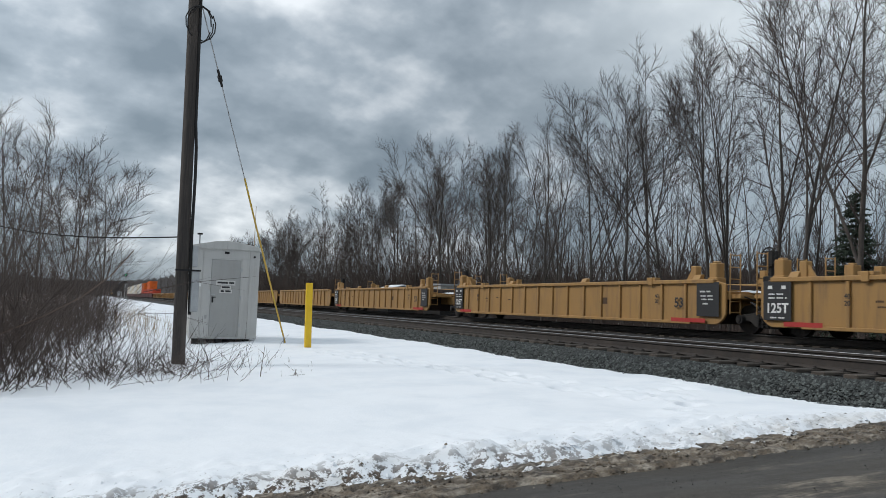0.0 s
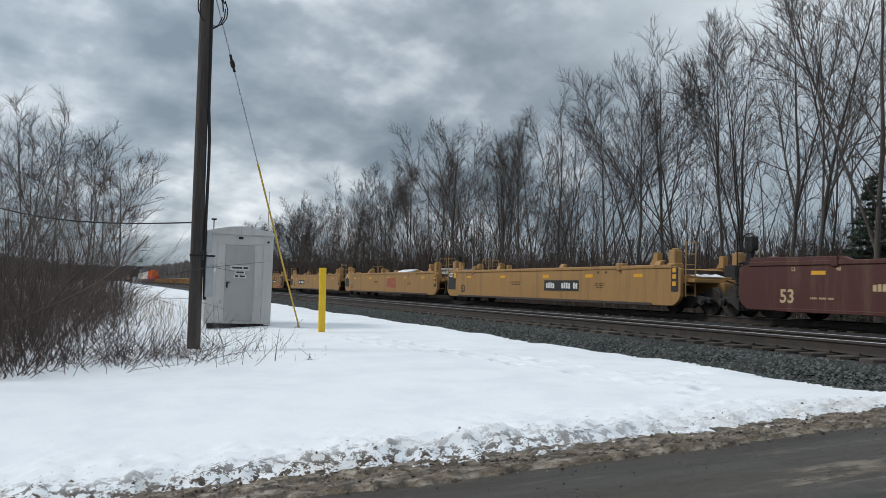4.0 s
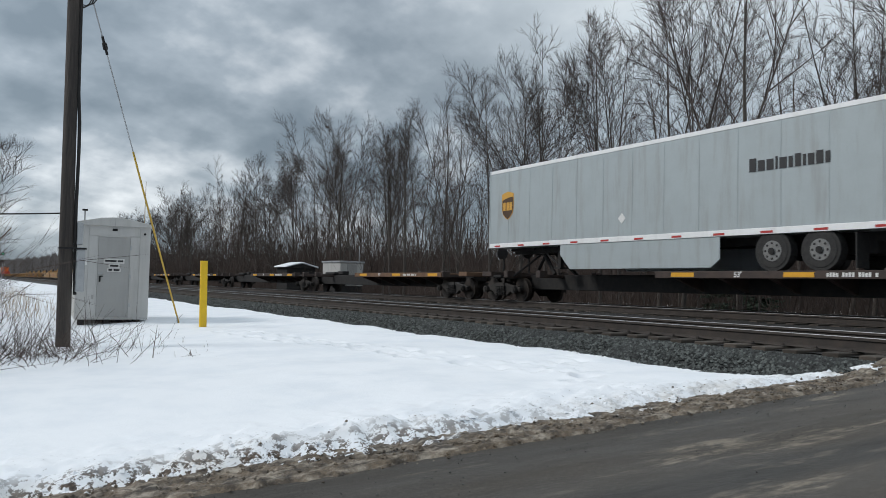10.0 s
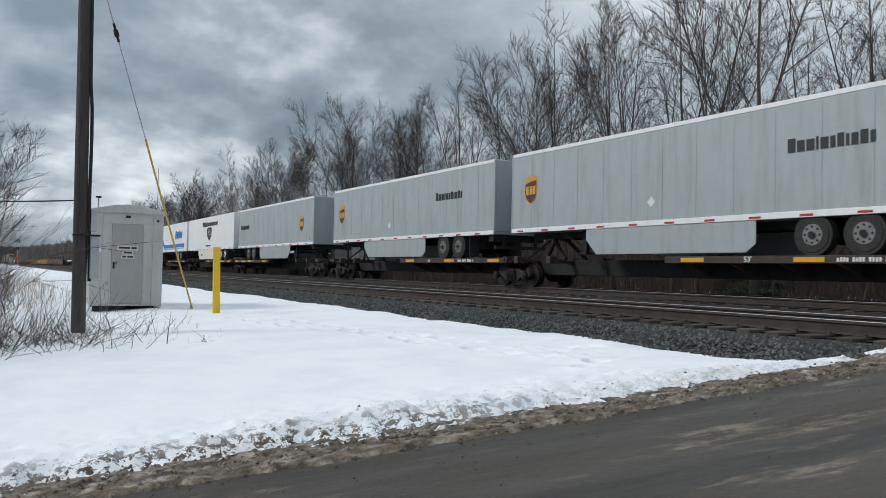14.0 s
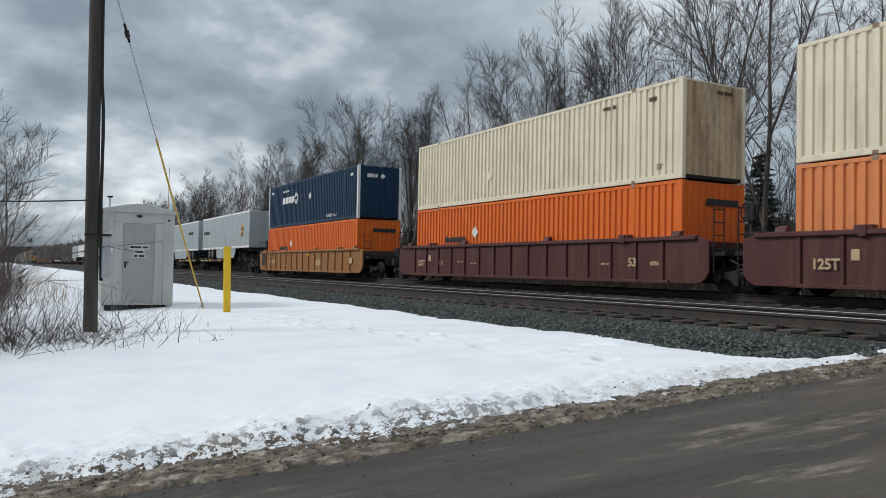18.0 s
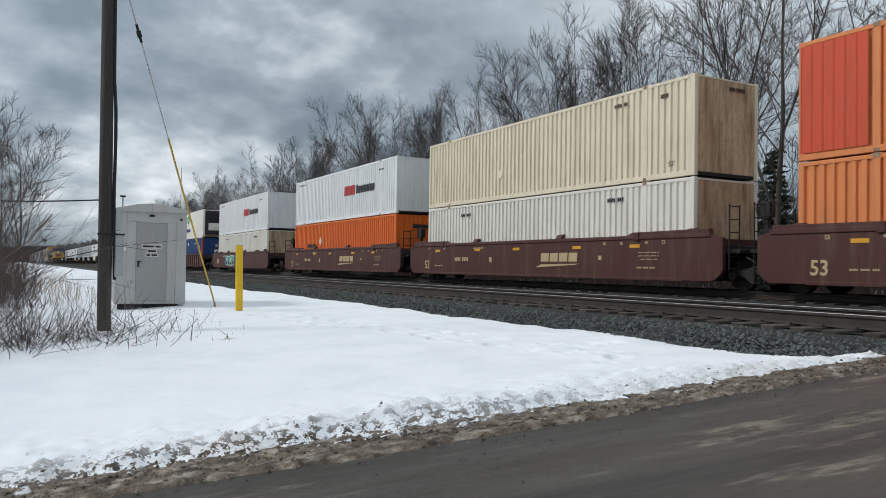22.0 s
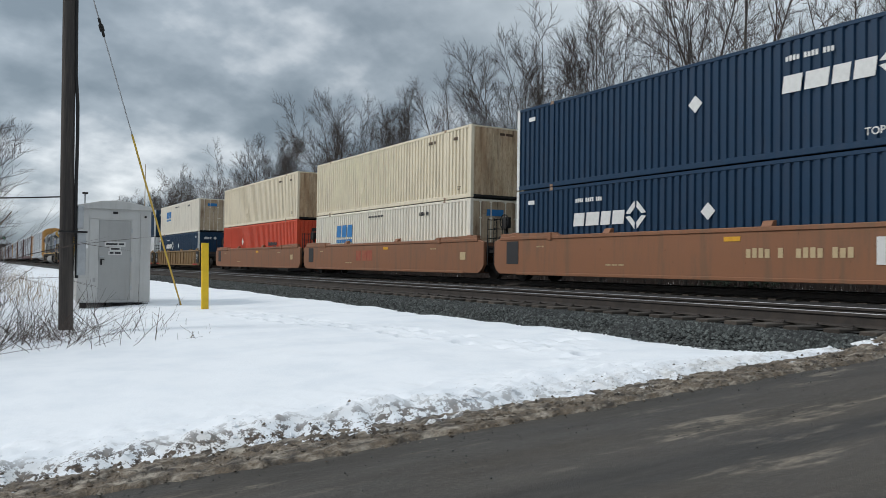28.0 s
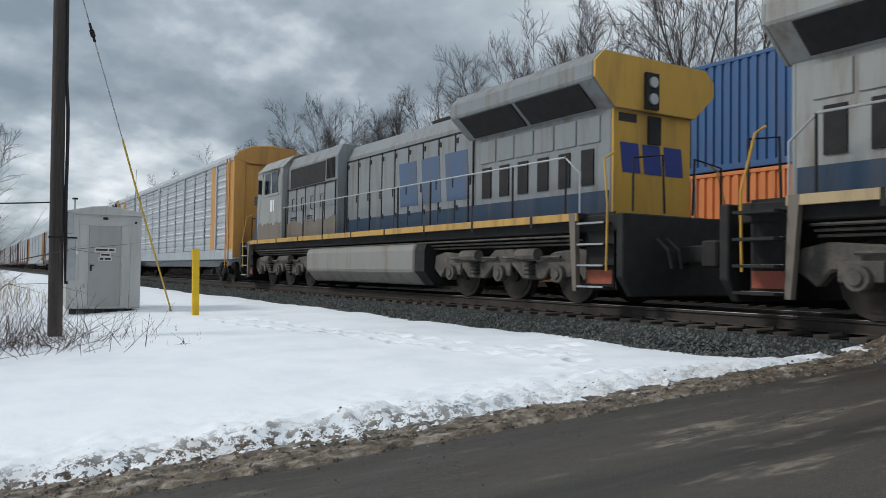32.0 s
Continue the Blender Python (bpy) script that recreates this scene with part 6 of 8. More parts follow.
C_DOOR = Shape().box(0.012, CW / 2 - 0.14, -CL / 2 + 0.0, -CL / 2 + 0.05, 0.1, CH - 0.1)
for _k in range(5):
    C_DOOR.box(0.1, CW / 2 - 0.2, -CL / 2 - 0.018, -CL / 2 + 0.0, 0.3 + 0.5 * _k, 0.5 + 0.5 * _k)
C_DOOR = C_DOOR.mesh("door", bevel=0.012)
C_BAR = Shape().tube((0.35, -CL / 2 - 0.045, 0.05), (0.35, -CL / 2 - 0.045, CH - 0.05), 0.022, n=6).tube((0.85, -CL / 2 - 0.045, 0.05), (0.85, -CL / 2 - 0.045, CH - 0.05), 0.022, n=6)
for _z in (0.15, 0.8, 2.1, 2.75):
    C_BAR.box(0.3, 0.4, -CL / 2 - 0.06, -CL / 2, _z, _z + 0.06).box(0.8, 0.9, -CL / 2 - 0.06, -CL / 2, _z, _z + 0.06)
C_BAR = C_BAR.box(0.3, 0.6, -CL / 2 - 0.07, -CL / 2 - 0.05, 1.15, 1.19).mesh("lock_rod")


def container(label, color, end="wall", posts=None, flat=False, group="containers"):
    th = thing("container", label, "container", group)
    part("inner_wall", C_CORE, color, th)
    for s in (-1, 1):
        t = None if s < 0 else FLIP
        sd = part("side_panel", C_FLAT if flat else C_SIDE, color, th, m=t)
        if flat and s < 0:
            for k in range(11):
                part("seam", C_SEAM, color, sd, m=pose(0, -7.0 + 1.4 * k, 0))
        part("bottom_rail", C_RAIL, color, th, m=t)
        part("top_rail", C_TOP, color, th, m=t)
        for y in (-6.1, 6.1):
            lp = part("lift_post", C_LIFT, color, th, m=(t or Matrix()) @ pose(0, y, 0))
            if s < 0:
                part("lift_casting", C_CAST, "rustcast", lp, "rusty lifting casting")
        for e in (1, -1):
            part("corner_post", C_POST, posts or color, th, m=Matrix.Diagonal((-s, e, 1, 1)))
    part("roof", C_ROOF, color, th)
    part("floor", C_FLOOR, "black", th)
    worn = {"cream": "rustend", "offwhite": "rustend"}.get(color, color)
    part("end_wall", C_END, worn, th, "rust-streaked end wall" if worn != color else "", m=FLIP)
    if end == "wall":
        part("end_wall", C_END, worn, th)
    else:
        for s in (1, -1):
            d = part("door", C_DOOR, "rustdoor" if color == "ivory" else color, th, m=Matrix.Diagonal((s, 1, 1, 1)))
            part("lock_rod", C_BAR, "steel" if color in ("cream", "offwhite") else color, d)
    return th


NX = -CW / 2 - 0.006


def end_mark(th, polys, material, label="painted logo on the end", x=0.3, z=2.3):
    """Painted shapes on the end that faces the camera; polys hold (right, up)."""
    sh = Shape()
    for p in polys:
        sh.prism([(x + u, z + v) for u, v in p], "y", -CL / 2 - 0.028, -CL / 2 - 0.02)
    part("end_logo", sh, material, th, label)


def diamond(th, y, z, s=0.3, material="stripe_white"):
    part("placard", poly_marks([[(-s, 0), (0, -s), (s, 0), (0, s)]], NX - 0.004, y, z), material, th, "diamond placard holder")


def mark_navy(th, y=3.8, z=1.75, small=False):
    k = 0.75 if small else 1.0
    w = blocks([0.5 * k, 0.6 * k, 0.42 * k, 0.5 * k], 0.42 * k, 0.12, 0.09)
    part("painted_logo", poly_marks(w, NX, y, z), "stripe_white", th, "white slanted block logo")
    d, c = 0.42 * k, 1.65 * k
    ring = []
    for a in range(4):
        p = [(c + d * math.cos(a * math.pi / 2 + q) * r, 0.04 + d * math.sin(a * math.pi / 2 + q) * r) for q, r in ((0.12, 1), (math.pi / 2 - 0.12, 1), (math.pi / 2 - 0.12, 0.55), (0.12, 0.55))]
        ring.append(p)
    part("logo_diamond", poly_marks(ring, NX, y, z), "stripe_white", th)
    diamond(th, y - 4.3 if y > 0 else y + 3.8, z, 0.24)
    letters(th, "TOP LIFT ONLY", 0.24, NX, -5.6 if y < 0 else -4.2, 0.33, "stripe_white", 0.004)
    bars(th, "stencil", [(y + 0.4, z + 0.62, 1.3, 0.13), (-7.2, 2.45, 0.35, 0.14), (7.2, 2.45, 0.35, 0.14)], NX, "stripe_white")


def mark_blue_white(th, y=4.15, z=1.95):
    w = [[(u * 1.0, v) for u, v in p] for p in blocks([0.55, 0.55, 0.6], 0.62, 0.10, 0.14)]
    part("painted_logo", poly_marks(w, NX, y, z), "mark_blue", th, "blue block logo")
    part("painted_line", poly_marks(blocks([0.17] * 9, 0.17, 0.0, 0.055, notch=0), NX, y, z - 0.52), "mark_blue", th)
    letters(th, "53'", 0.22, NX, 7.4, 0.45, "stripe_black", 0.004)
    bars(th, "stencil", [(0.4, 2.55, 1.6, 0.09), (-4.4, 2.45, 0.9, 0.16)], NX, "stripe_black")


def mark_red_black(th, y=3.2, z=1.62, k=1.2):
    w = blocks([0.42 * k] * 3, 0.46 * k, 0.10, 0.05)
    part("painted_logo", poly_marks(w, NX, y + 0.9 * k, z), "stripe_red", th, "red block logo")
    w = blocks([0.2 * k, 0.27 * k, 0.27 * k, 0.1 * k, 0.22 * k, 0.16 * k, 0.1 * k, 0.24 * k, 0.22 * k], 0.40 * k, 0.10, 0.05, notch=0.2)
    part("painted_logo", poly_marks(w, NX, y - 1.0 * k, z), "stripe_black", th, "black block lettering shapes")
    bars(th, "stencil", [(6.6, 2.6, 1.2, 0.08), (-6.2, 2.4, 0.7, 0.1)], NX, "stripe_black")


def mark_orange(th, y, z=1.5):
    part("painted_logo", poly_marks(blocks([0.15] * 9, 0.26, 0.07, 0.04, notch=0.2) + [[(-0.7, -0.24), (0.75, -0.17), (0.75, -0.21), (-0.7, -0.29)]], NX, y, z), "stripe_black", th, "black slanted block logo")
    diamond(th, 3.0 if y > 3 or y < -3 else -2.6, 1.75, 0.25, "offwhite")
    end_mark(th, blocks([1.35], 0.2, 0.2), "stripe_black", "black bar logo on the end")


def mark_stack(th):
    for k in range(5):
        part("logo_block", poly_marks(blocks([0.34], 0.5 if k == 0 else 0.4), NX, 3.22 - 0.41 * k, 1.05 if k == 0 else 1.0), "stripe_red", th)
    for k in range(10):
        part("logo_block", poly_marks(blocks([0.36 if k == 0 else 0.25], 0.5 if k == 0 else 0.4), NX, 0.25 - 0.33 * k, 1.05 if k == 0 else 1.0), "stripe_white", th)
    part("logo_disc", poly_marks([[(0.34 * math.cos(a / 12 * 6.283), 0.34 * math.sin(a / 12 * 6.283)) for a in range(12)]], NX, 5.2, 1.75), "stripe_white", th)
    part("logo_disc_core", poly_marks([[(0, -0.22), (0.2, 0), (0, 0.22), (-0.2, 0)]], NX - 0.004, 5.2, 1.75), "stripe_red", th)
    part("logo_hatching", poly_marks([rect(0.35, 1.3 - 0.05 * abs(k), 0.09 * k - 0.025, 0.09 * k + 0.02) for k in range(-3, 4)], NX, 5.2, 1.75), "stripe_white", th)
    letters(th, "53", 0.42, NX, -6.9, 1.95, "stripe_white", 0.012)
    bars(th, "stencil", [(-0.9, 2.35, 0.45, 0.35), (-6.9, 1.3, 0.5, 0.45), (-4.8, 2.35, 0.9, 0.12), (-5.3, 0.4, 0.3, 0.22)], NX, "stripe_white")
    end_mark(th, [rect(-0.35, 0.2, -0.85, -0.55)], "stripe_white", "white plate on the end")
    end_mark(th, [rect(-0.3, 0.2, -1.5, -1.3)], "stripe_white", "white plate on the end")
    me = text_mesh("53", 0.42, 0.012)
    part("lettering", me, "stripe_white", th, m=pose(0.25, -CL / 2 - 0.03, 2.15))


def mark_cool(th):
    for y, w, h in ((2.15, 0.42, 0.8), (1.78, 0.16, 0.56), (1.42, 0.36, 0.58), (0.98, 0.36, 0.58), (0.60, 0.26, 0.56)):
        part("logo_block", poly_marks(blocks([w], h), NX, y, 1.95 - (0.8 - h) / 2), "mark_green", th)
    sw = [[(0.0, -0.3), (0.25, -0.12), (0.6, 0.02), (1.0, 0.05), (1.25, -0.15), (1.1, -0.5), (1.35, -0.2), (1.4, 0.1), (1.1, 0.38), (0.7, 0.42), (0.3, 0.25), (0.05, 0.02)],
          [(0.3, -0.35), (0.8, -0.12), (1.0, -0.3), (0.8, -0.5), (0.45, -0.48)]]
    part("logo_swirl", poly_marks(sw, NX, 0.2, 2.15), "mark_green", th, "green swirling shape")
    for k, w in enumerate([0.40, 0.34, 0.34, 0.2]):
        part("logo_block", poly_marks([[(u, v) for u, v in blocks([w], 0.5 if k in (0, 3) else 0.36, 0.08)[0]]], NX, 2.6 - 0.43 * k, 1.0 if k in (0, 3) else 0.93), "mark_violet", th)
    for k in range(7):
        part("logo_block", poly_marks(blocks([0.3], 0.5 if k == 0 else 0.36, 0.08), NX, 0.55 - 0.36 * k, 1.0 if k == 0 else 0.93), "mark_violet", th)
    letters(th, "TOP LIFT ONLY", 0.2, NX, 5.2, 0.35, "stripe_black", 0.003)
    # the cooling unit on the end
    u = part("cooling_unit", Shape().box(-1.12, 1.12, -CL / 2 - 0.32, -CL / 2 - 0.01, 0.35, CH - 0.12), "stripe_black", th, "black and white cooling unit on the end", bevel=0.06)
    part("unit_panel", Shape().box(-0.75, 0.9, -CL / 2 - 0.34, -CL / 2 - 0.31, 0.75, 1.5), "offwhite", u, bevel=0.02)
    for k in range(5):
        part("unit_slat", Shape().box(-0.7, 0.85, -CL / 2 - 0.35, -CL / 2 - 0.32, 1.7 + 0.18 * k, 1.76 + 0.18 * k), "black", u)
    for a in (-1.29, 1.1):
        part("unit_frame", Shape().box(a, a + 0.19, -CL / 2 - 0.36, -CL / 2, 0.1, CH), "offwhite", u, bevel=0.015)


# ---- trailers ----
T_BODY = Shape().box(-1.295, 1.295, -CL / 2, CL / 2, 0.0, 2.9).mesh("body", bevel=0.03)
T_LOW = Shape().box(-1.31, -1.25, -CL / 2 - 0.005, CL / 2 + 0.005, 0.0, 0.16).mesh("bottom_rail", bevel=0.008)
T_UP = Shape().box(-1.308, -1.25, -CL / 2 - 0.003, CL / 2 + 0.003, 2.78, 2.90).mesh("top_rail", bevel=0.008)
T_CORNER = Shape().box(-1.312, -1.22, -CL / 2 - 0.012, -CL / 2 + 0.08, 0, 2.9).mesh("corner_post", bevel=0.02)
T_SEAM = Shape().box(-1.303, -1.294, -0.012, 0.012, 0.16, 2.78).mesh("seam")
T_RIB = Shape().box(-1.303, -1.294, -CL / 2 + 0.1, CL / 2 - 0.1, -0.012, 0.012).mesh("side_bead")
TYRE = Shape().tube((-0.14, 0, 0), (0.14, 0, 0), 0.5, n=24).tube((-0.155, 0, 0), (-0.14, 0, 0), 0.42, n=20).mesh("tyre", bevel=0.03)
HUB_CAP = Shape().tube((-0.212, 0, 0), (-0.19, 0, 0), 0.085, n=10)
for _k in range(8):
    _a = math.pi * _k / 4
    HUB_CAP.tube((-0.17, 0.19 * math.cos(_a), 0.19 * math.sin(_a)), (-0.162, 0.19 * math.cos(_a), 0.19 * math.sin(_a)), 0.032, n=6)
HUB_CAP = HUB_CAP.mesh("hub_cap")
HUB = Shape().tube((-0.165, 0, 0), (-0.10, 0, 0), 0.27, n=18).tube((-0.2, 0, 0), (-0.1, 0, 0), 0.10, n=10).mesh("hub", bevel=0.02)
T_SKIRT = Shape().prism([(-2.9, 0.0), (3.6, 0.0), (3.6, -0.35), (3.1, -0.82), (-2.6, -0.82), (-2.9, -0.6)], "x", -1.285, -1.265).mesh("skirt", bevel=0.008)


def trailer(label, color, flip=False, skirt=None, seams="panel", hub="alu", group="trailers", post=None, flags=True):
    """A semi-trailer with its nose towards +y (or -y when flipped); z runs from the floor of its box."""
    th = thing("trailer", label, "semi-trailer", group)
    turn = Matrix.Diagonal((1, -1, 1, 1)) if flip else Matrix()
    body = part("body", T_BODY, color, th)
    for s in (-1, 1):
        t = Matrix.Diagonal((-s, 1, 1, 1))
        lo = part("bottom_rail", T_LOW, "white", body, m=t)
        part("top_rail", T_UP, "white" if color != "cream" else color, body, m=t)
        for e in (1, -1):
            part("corner_post", T_CORNER, post or color, body, m=t @ Matrix.Diagonal((1, e, 1, 1)))
        if seams == "panel":
            for k in (range(12) if s < 0 else ()):
                part("seam", T_SEAM, color, body, m=t @ pose(0, -6.9 + 1.25 * k, 0))
        else:
            for k in (range(13) if s < 0 else ()):
                part("side_bead", T_RIB, color, body, m=t @ pose(0, 0, 0.35 + 0.18 * k))
    fl = Shape()
    fw = Shape()
    for k in range(22):
        (fl if k % 2 else fw).box(-1.318, -1.309, -7.8 + 0.72 * k, -7.45 + 0.72 * k, 0.03, 0.085)
    if flags:
        part("red_reflectors", fl, "stripe_red", th)
    fr = part("underframe", Shape().box(-0.55, -0.4, -7.9, 7.4, -0.22, 0.0).box(0.4, 0.55, -7.9, 7.4, -0.22, 0.0).box(-1.2, 1.2, -7.9, -7.6, -0.25, 0.0), "black", th)
    bg = part("bogie", Shape().box(-0.6, 0.6, -6.4, -3.2, -0.5, -0.2).box(-1.15, 1.15, -5.48, -5.36, -0.62, -0.5).box(-1.15, 1.15, -4.22, -4.10, -0.62, -0.5), "black", th, m=turn)
    for y in (-5.42, -4.16):
        for s in (-1, 1):
            ty = part("tyre", TYRE, "rubber", bg, m=Matrix.Diagonal((-s, 1, 1, 1)) @ pose(-1.12, y, -0.42))
            hm = Matrix.Diagonal((-s, 1, 1, 1)) @ pose(-1.12, y, -0.42)
            part("hub", HUB, hub, bg, m=hm)
            if s < 0:
                part("hub_cap", HUB_CAP, "black", bg, m=hm)
    for a in (-1.28, 0.8):
        part("mud_flap", Shape().box(a, a + 0.48, -6.3, -6.27, -0.85, -0.05), "rubber", th, m=turn)
    part("rear_bumper", Shape().box(-1.2, 1.2, -8.05, -7.95, -0.55, -0.42).box(-0.8, -0.7, -8.02, -7.95, -0.45, 0.0).box(0.7, 0.8, -8.02, -7.95, -0.45, 0.0), "black", th, m=turn)
    lg = part("landing_gear", Shape().box(-1.0, -0.86, 4.2, 4.35, -0.75, 0.0).box(0.86, 1.0, 4.2, 4.35, -0.75, 0.0).tube((-0.95, 4.28, -0.4), (0.95, 4.28, -0.4), 0.04)
              .path([(-0.93, 4.28, -0.7), (-0.93, 5.4, -0.05)], 0.035, 5).path([(0.93, 4.28, -0.7), (0.93, 5.4, -0.05)], 0.035, 5).box(-1.1, -0.78, 4.1, 4.45, -0.80, -0.74), "black", th, m=turn)
    if skirt:
        for s in (-1, 1):
            part("skirt", T_SKIRT, skirt, th, "flat side skirt under the box", m=turn @ Matrix.Diagonal((-s, 1, 1, 1)) @ pose(0, 0.3, 0))
    part("king_pin_plate", Shape().box(-0.6, 0.6, 6.2, 7.6, -0.1, 0.0), "black", th, m=turn)
    for a, b_ in ((-1.2, -0.006), (0.006, 1.2)):
        part("rear_door", Shape().box(a, b_, -CL / 2 - 0.02, -CL / 2, 0.12, 2.75), color, th, m=turn, bevel=0.01)
    return th


def shield(th, y, z, k=1.0):
    out = [(-0.36, 0.42), (0, 0.5), (0.36, 0.42), (0.36, -0.12), (0.3, -0.32), (0.15, -0.46), (0, -0.54), (-0.15, -0.46), (-0.3, -0.32), (-0.36, -0.12)]
    o = part("shield", poly_marks([[(u * k, v * k) for u, v in out]], -1.306, y, z), "mark_gold", th, "brown and gold shield logo")
    part("shield_field", poly_marks([[(u * k * 0.9, v * k * 0.9 - 0.02) for u, v in [(-0.36, 0.22), (-0.1, 0.30), (0.2, 0.34), (0.36, 0.34), (0.36, -0.12), (0.3, -0.32), (0.15, -0.46), (0, -0.54), (-0.15, -0.46), (-0.3, -0.32), (-0.36, -0.12)]]],
                                    -1.311, y, z), "mark_brown", o)
    part("shield_marks", poly_marks([[(u * k + c * k, v * k - 0.05 * k) for u, v in p] for c in (-0.19, 0.02, 0.2) for p in blocks([0.15], 0.3, 0, 0, notch=0.3)], -1.316, y, z), "mark_gold", o)


def words(th, widths, h, y, z, material, slant=0.0, label="block lettering shapes", gap=0.05, x=-1.306):
    for k, p in enumerate(blocks(widths, h, slant, gap, notch=0.2)):
        part("word_block", poly_marks([p], x, y, z), material, th, label if k == 0 else "")


# ---- spine cars ----
SPINE = Shape().prism([(-8.6, 0.72), (-7.4, 0.45), (7.4, 0.45), (8.6, 0.72), (8.6, 0.98), (-8.6, 0.98)], "x", -0.33, 0.33).mesh("spine", bevel=0.02)
SPAN = Shape().box(-1.42, 1.42, -7.9, 0.6, 0.97, 1.03).box(-1.46, -1.36, -7.9, 0.6, 0.86, 1.05).box(1.36, 1.46, -7.9, 0.6, 0.86, 1.05).mesh("deck", bevel=0.01)
ARM = Shape().prism([(-1.42, 0.86), (-0.33, 0.5), (0.33, 0.5), (1.42, 0.86), (1.42, 0.96), (-1.42, 0.96)], "y", -0.07, 0.07).mesh("cross_arm", bevel=0.01)
HITCH = Shape().path([(-0.5, 6.2, 1.0), (-0.25, 7.2, 1.85)], 0.07, 6).path([(0.5, 6.2, 1.0), (0.25, 7.2, 1.85)], 0.07, 6).box(-0.45, 0.45, 6.9, 7.6, 1.82, 1.92).path([(0, 7.9, 1.0), (0, 7.3, 1.8)], 0.06, 6)
HITCH = HITCH.path([(-1.15, 7.8, 0.9), (-0.3, 7.3, 1.7)], 0.04, 5).mesh("hitch")
HITCH_DOWN = Shape().box(-0.45, 0.45, 5.6, 6.9, 1.0, 1.14).box(-0.2, 0.2, 5.0, 5.7, 1.0, 1.2).mesh("hitch", bevel=0.03)
PEDESTAL = Shape().box(-1.42, -1.1, -0.12, 0.12, 0.85, 1.10).box(1.1, 1.42, -0.12, 0.12, 0.85, 1.10).box(-1.3, 1.3, -0.1, 0.1, 0.86, 0.97).mesh("pedestal", bevel=0.015)


def spine_unit(label, flip=False, up=True, end=False, start=False, snow=False, color="deck", pin=True):
    th = thing("spine_car", label, "spine car", "spine cars")
    f = Matrix.Diagonal((1, -1, 1, 1)) if flip else Matrix()
    part("spine", SPINE, "black", th)
    d = part("deck", SPAN, color, th, m=f)
    for k in range(6):
        part("cross_arm", ARM, "sill", d, m=pose(0, -7.6 + 1.5 * k, 0))
    part("hitch", HITCH if up else HITCH_DOWN, "black", th, m=f)
    if pin:
        for y in (-7.9, -6.0, 6.0, 7.9):
            part("pedestal", PEDESTAL, "sill", th, m=pose(0, y, 0))
    for y in (-7.2, -3.9, -0.4):
        part("yellow_plate", poly_marks([rect(-0.4, 0.4, -0.06, 0.06)], -1.462, y if not flip else -y, 0.955), "stripe_yellow", th)
    letters(th, "53'", 0.2, -1.465, -2.2 if not flip else 3.0, 0.955, "stripe_white", 0.004)
    bars(th, "stencil", [((-5.2 if not flip else 5.4), 0.955, 1.2, 0.10)], -1.464, "stripe_white")
    truck(th, 8.6)
    part("joint", Shape().box(-0.9, 0.9, 8.0, 9.2, 0.84, 0.97).box(-1.3, -0.9, 8.35, 8.85, 0.86, 0.96).box(0.9, 1.3, 8.35, 8.85, 0.86, 0.96), "black", th, bevel=0.02)
    if end:
        truck(th, -8.2)
    if end or start:
        s = -1 if end else 1
        part("end_sill", Shape().box(-1.3, 1.3, s * 9.3 - 0.3, s * 9.3 + 0.3, 0.9, 1.08), color, th, bevel=0.02)
        part("brake_stand", Shape().tube((0.7, s * 9.3, 1.0), (0.7, s * 9.3, 2.0), 0.05).tube((0.62, s * 9.3 - 0.03, 1.9), (0.62, s * 9.3 + 0.03, 1.9), 0.26, n=14), "black", th)
        part("coupler", COUPLER, "truck", th, m=pose(0, -0.6, 0) if s > 0 else FLIP @ pose(0, -0.6, 0))
    if snow:
        rnd, sh = random.Random(5), Shape()
        for k in range(14):
            vs, fs = clump(rnd, rnd.uniform(0.4, 0.75), 0.45)
            o = rnd.uniform(7.2, 9.4), rnd.uniform(-0.7, 0.7)
            sh.add([(x + o[1], y + o[0], z + 1.12) for x, y, z in vs], fs)
        part("settled_snow", sh, "snow_lump", th, "heap of old snow on the joint", smooth=True)
    return th


# ---- locomotives: the cab is at -y ----
def mirror_box(sh, x0, x1, *rest):
    return sh.box(x0, x1, *rest).box(-x1, -x0, *rest)


LOCO_FRAME = Shape().prism([(-2.75, 0.62), (-2.45, 0.40), (-2.25, 0.62), (-1.5, 0.62), (-1.3, 0.42), (-0.65, 0.42), (-0.35, 0.66), (0.35, 0.66), (0.65, 0.42), (1.3, 0.42), (1.5, 0.62), (2.25, 0.62), (2.45, 0.40), (2.75, 0.62),
                            (2.7, 0.92), (2.3, 1.0), (1.6, 0.95), (1.15, 0.74), (0.7, 0.78), (0.3, 1.02), (-0.3, 1.02), (-0.7, 0.78), (-1.15, 0.74), (-1.6, 0.95), (-2.3, 1.0), (-2.7, 0.92)],
                           "x", -0.10, 0.10).mesh("side_frame", bevel=0.03)
LOCO_JOURNAL = Shape().tube((-0.16, 0, 0), (0.0, 0, 0), 0.17, n=12).tube((-0.20, 0, 0), (-0.15, 0, 0), 0.10, n=10).box(-0.06, 0.02, -0.30, 0.30, -0.05, 0.22).mesh("journal_box", bevel=0.015)
LOCO_SPRING = Shape()
for _k in range(5):
    LOCO_SPRING.tube((-0.14, 0, 0.5 + 0.08 * _k), (-0.14, 0, 0.54 + 0.08 * _k), 0.12, n=10)
LOCO_SPRING = LOCO_SPRING.mesh("coil_spring")
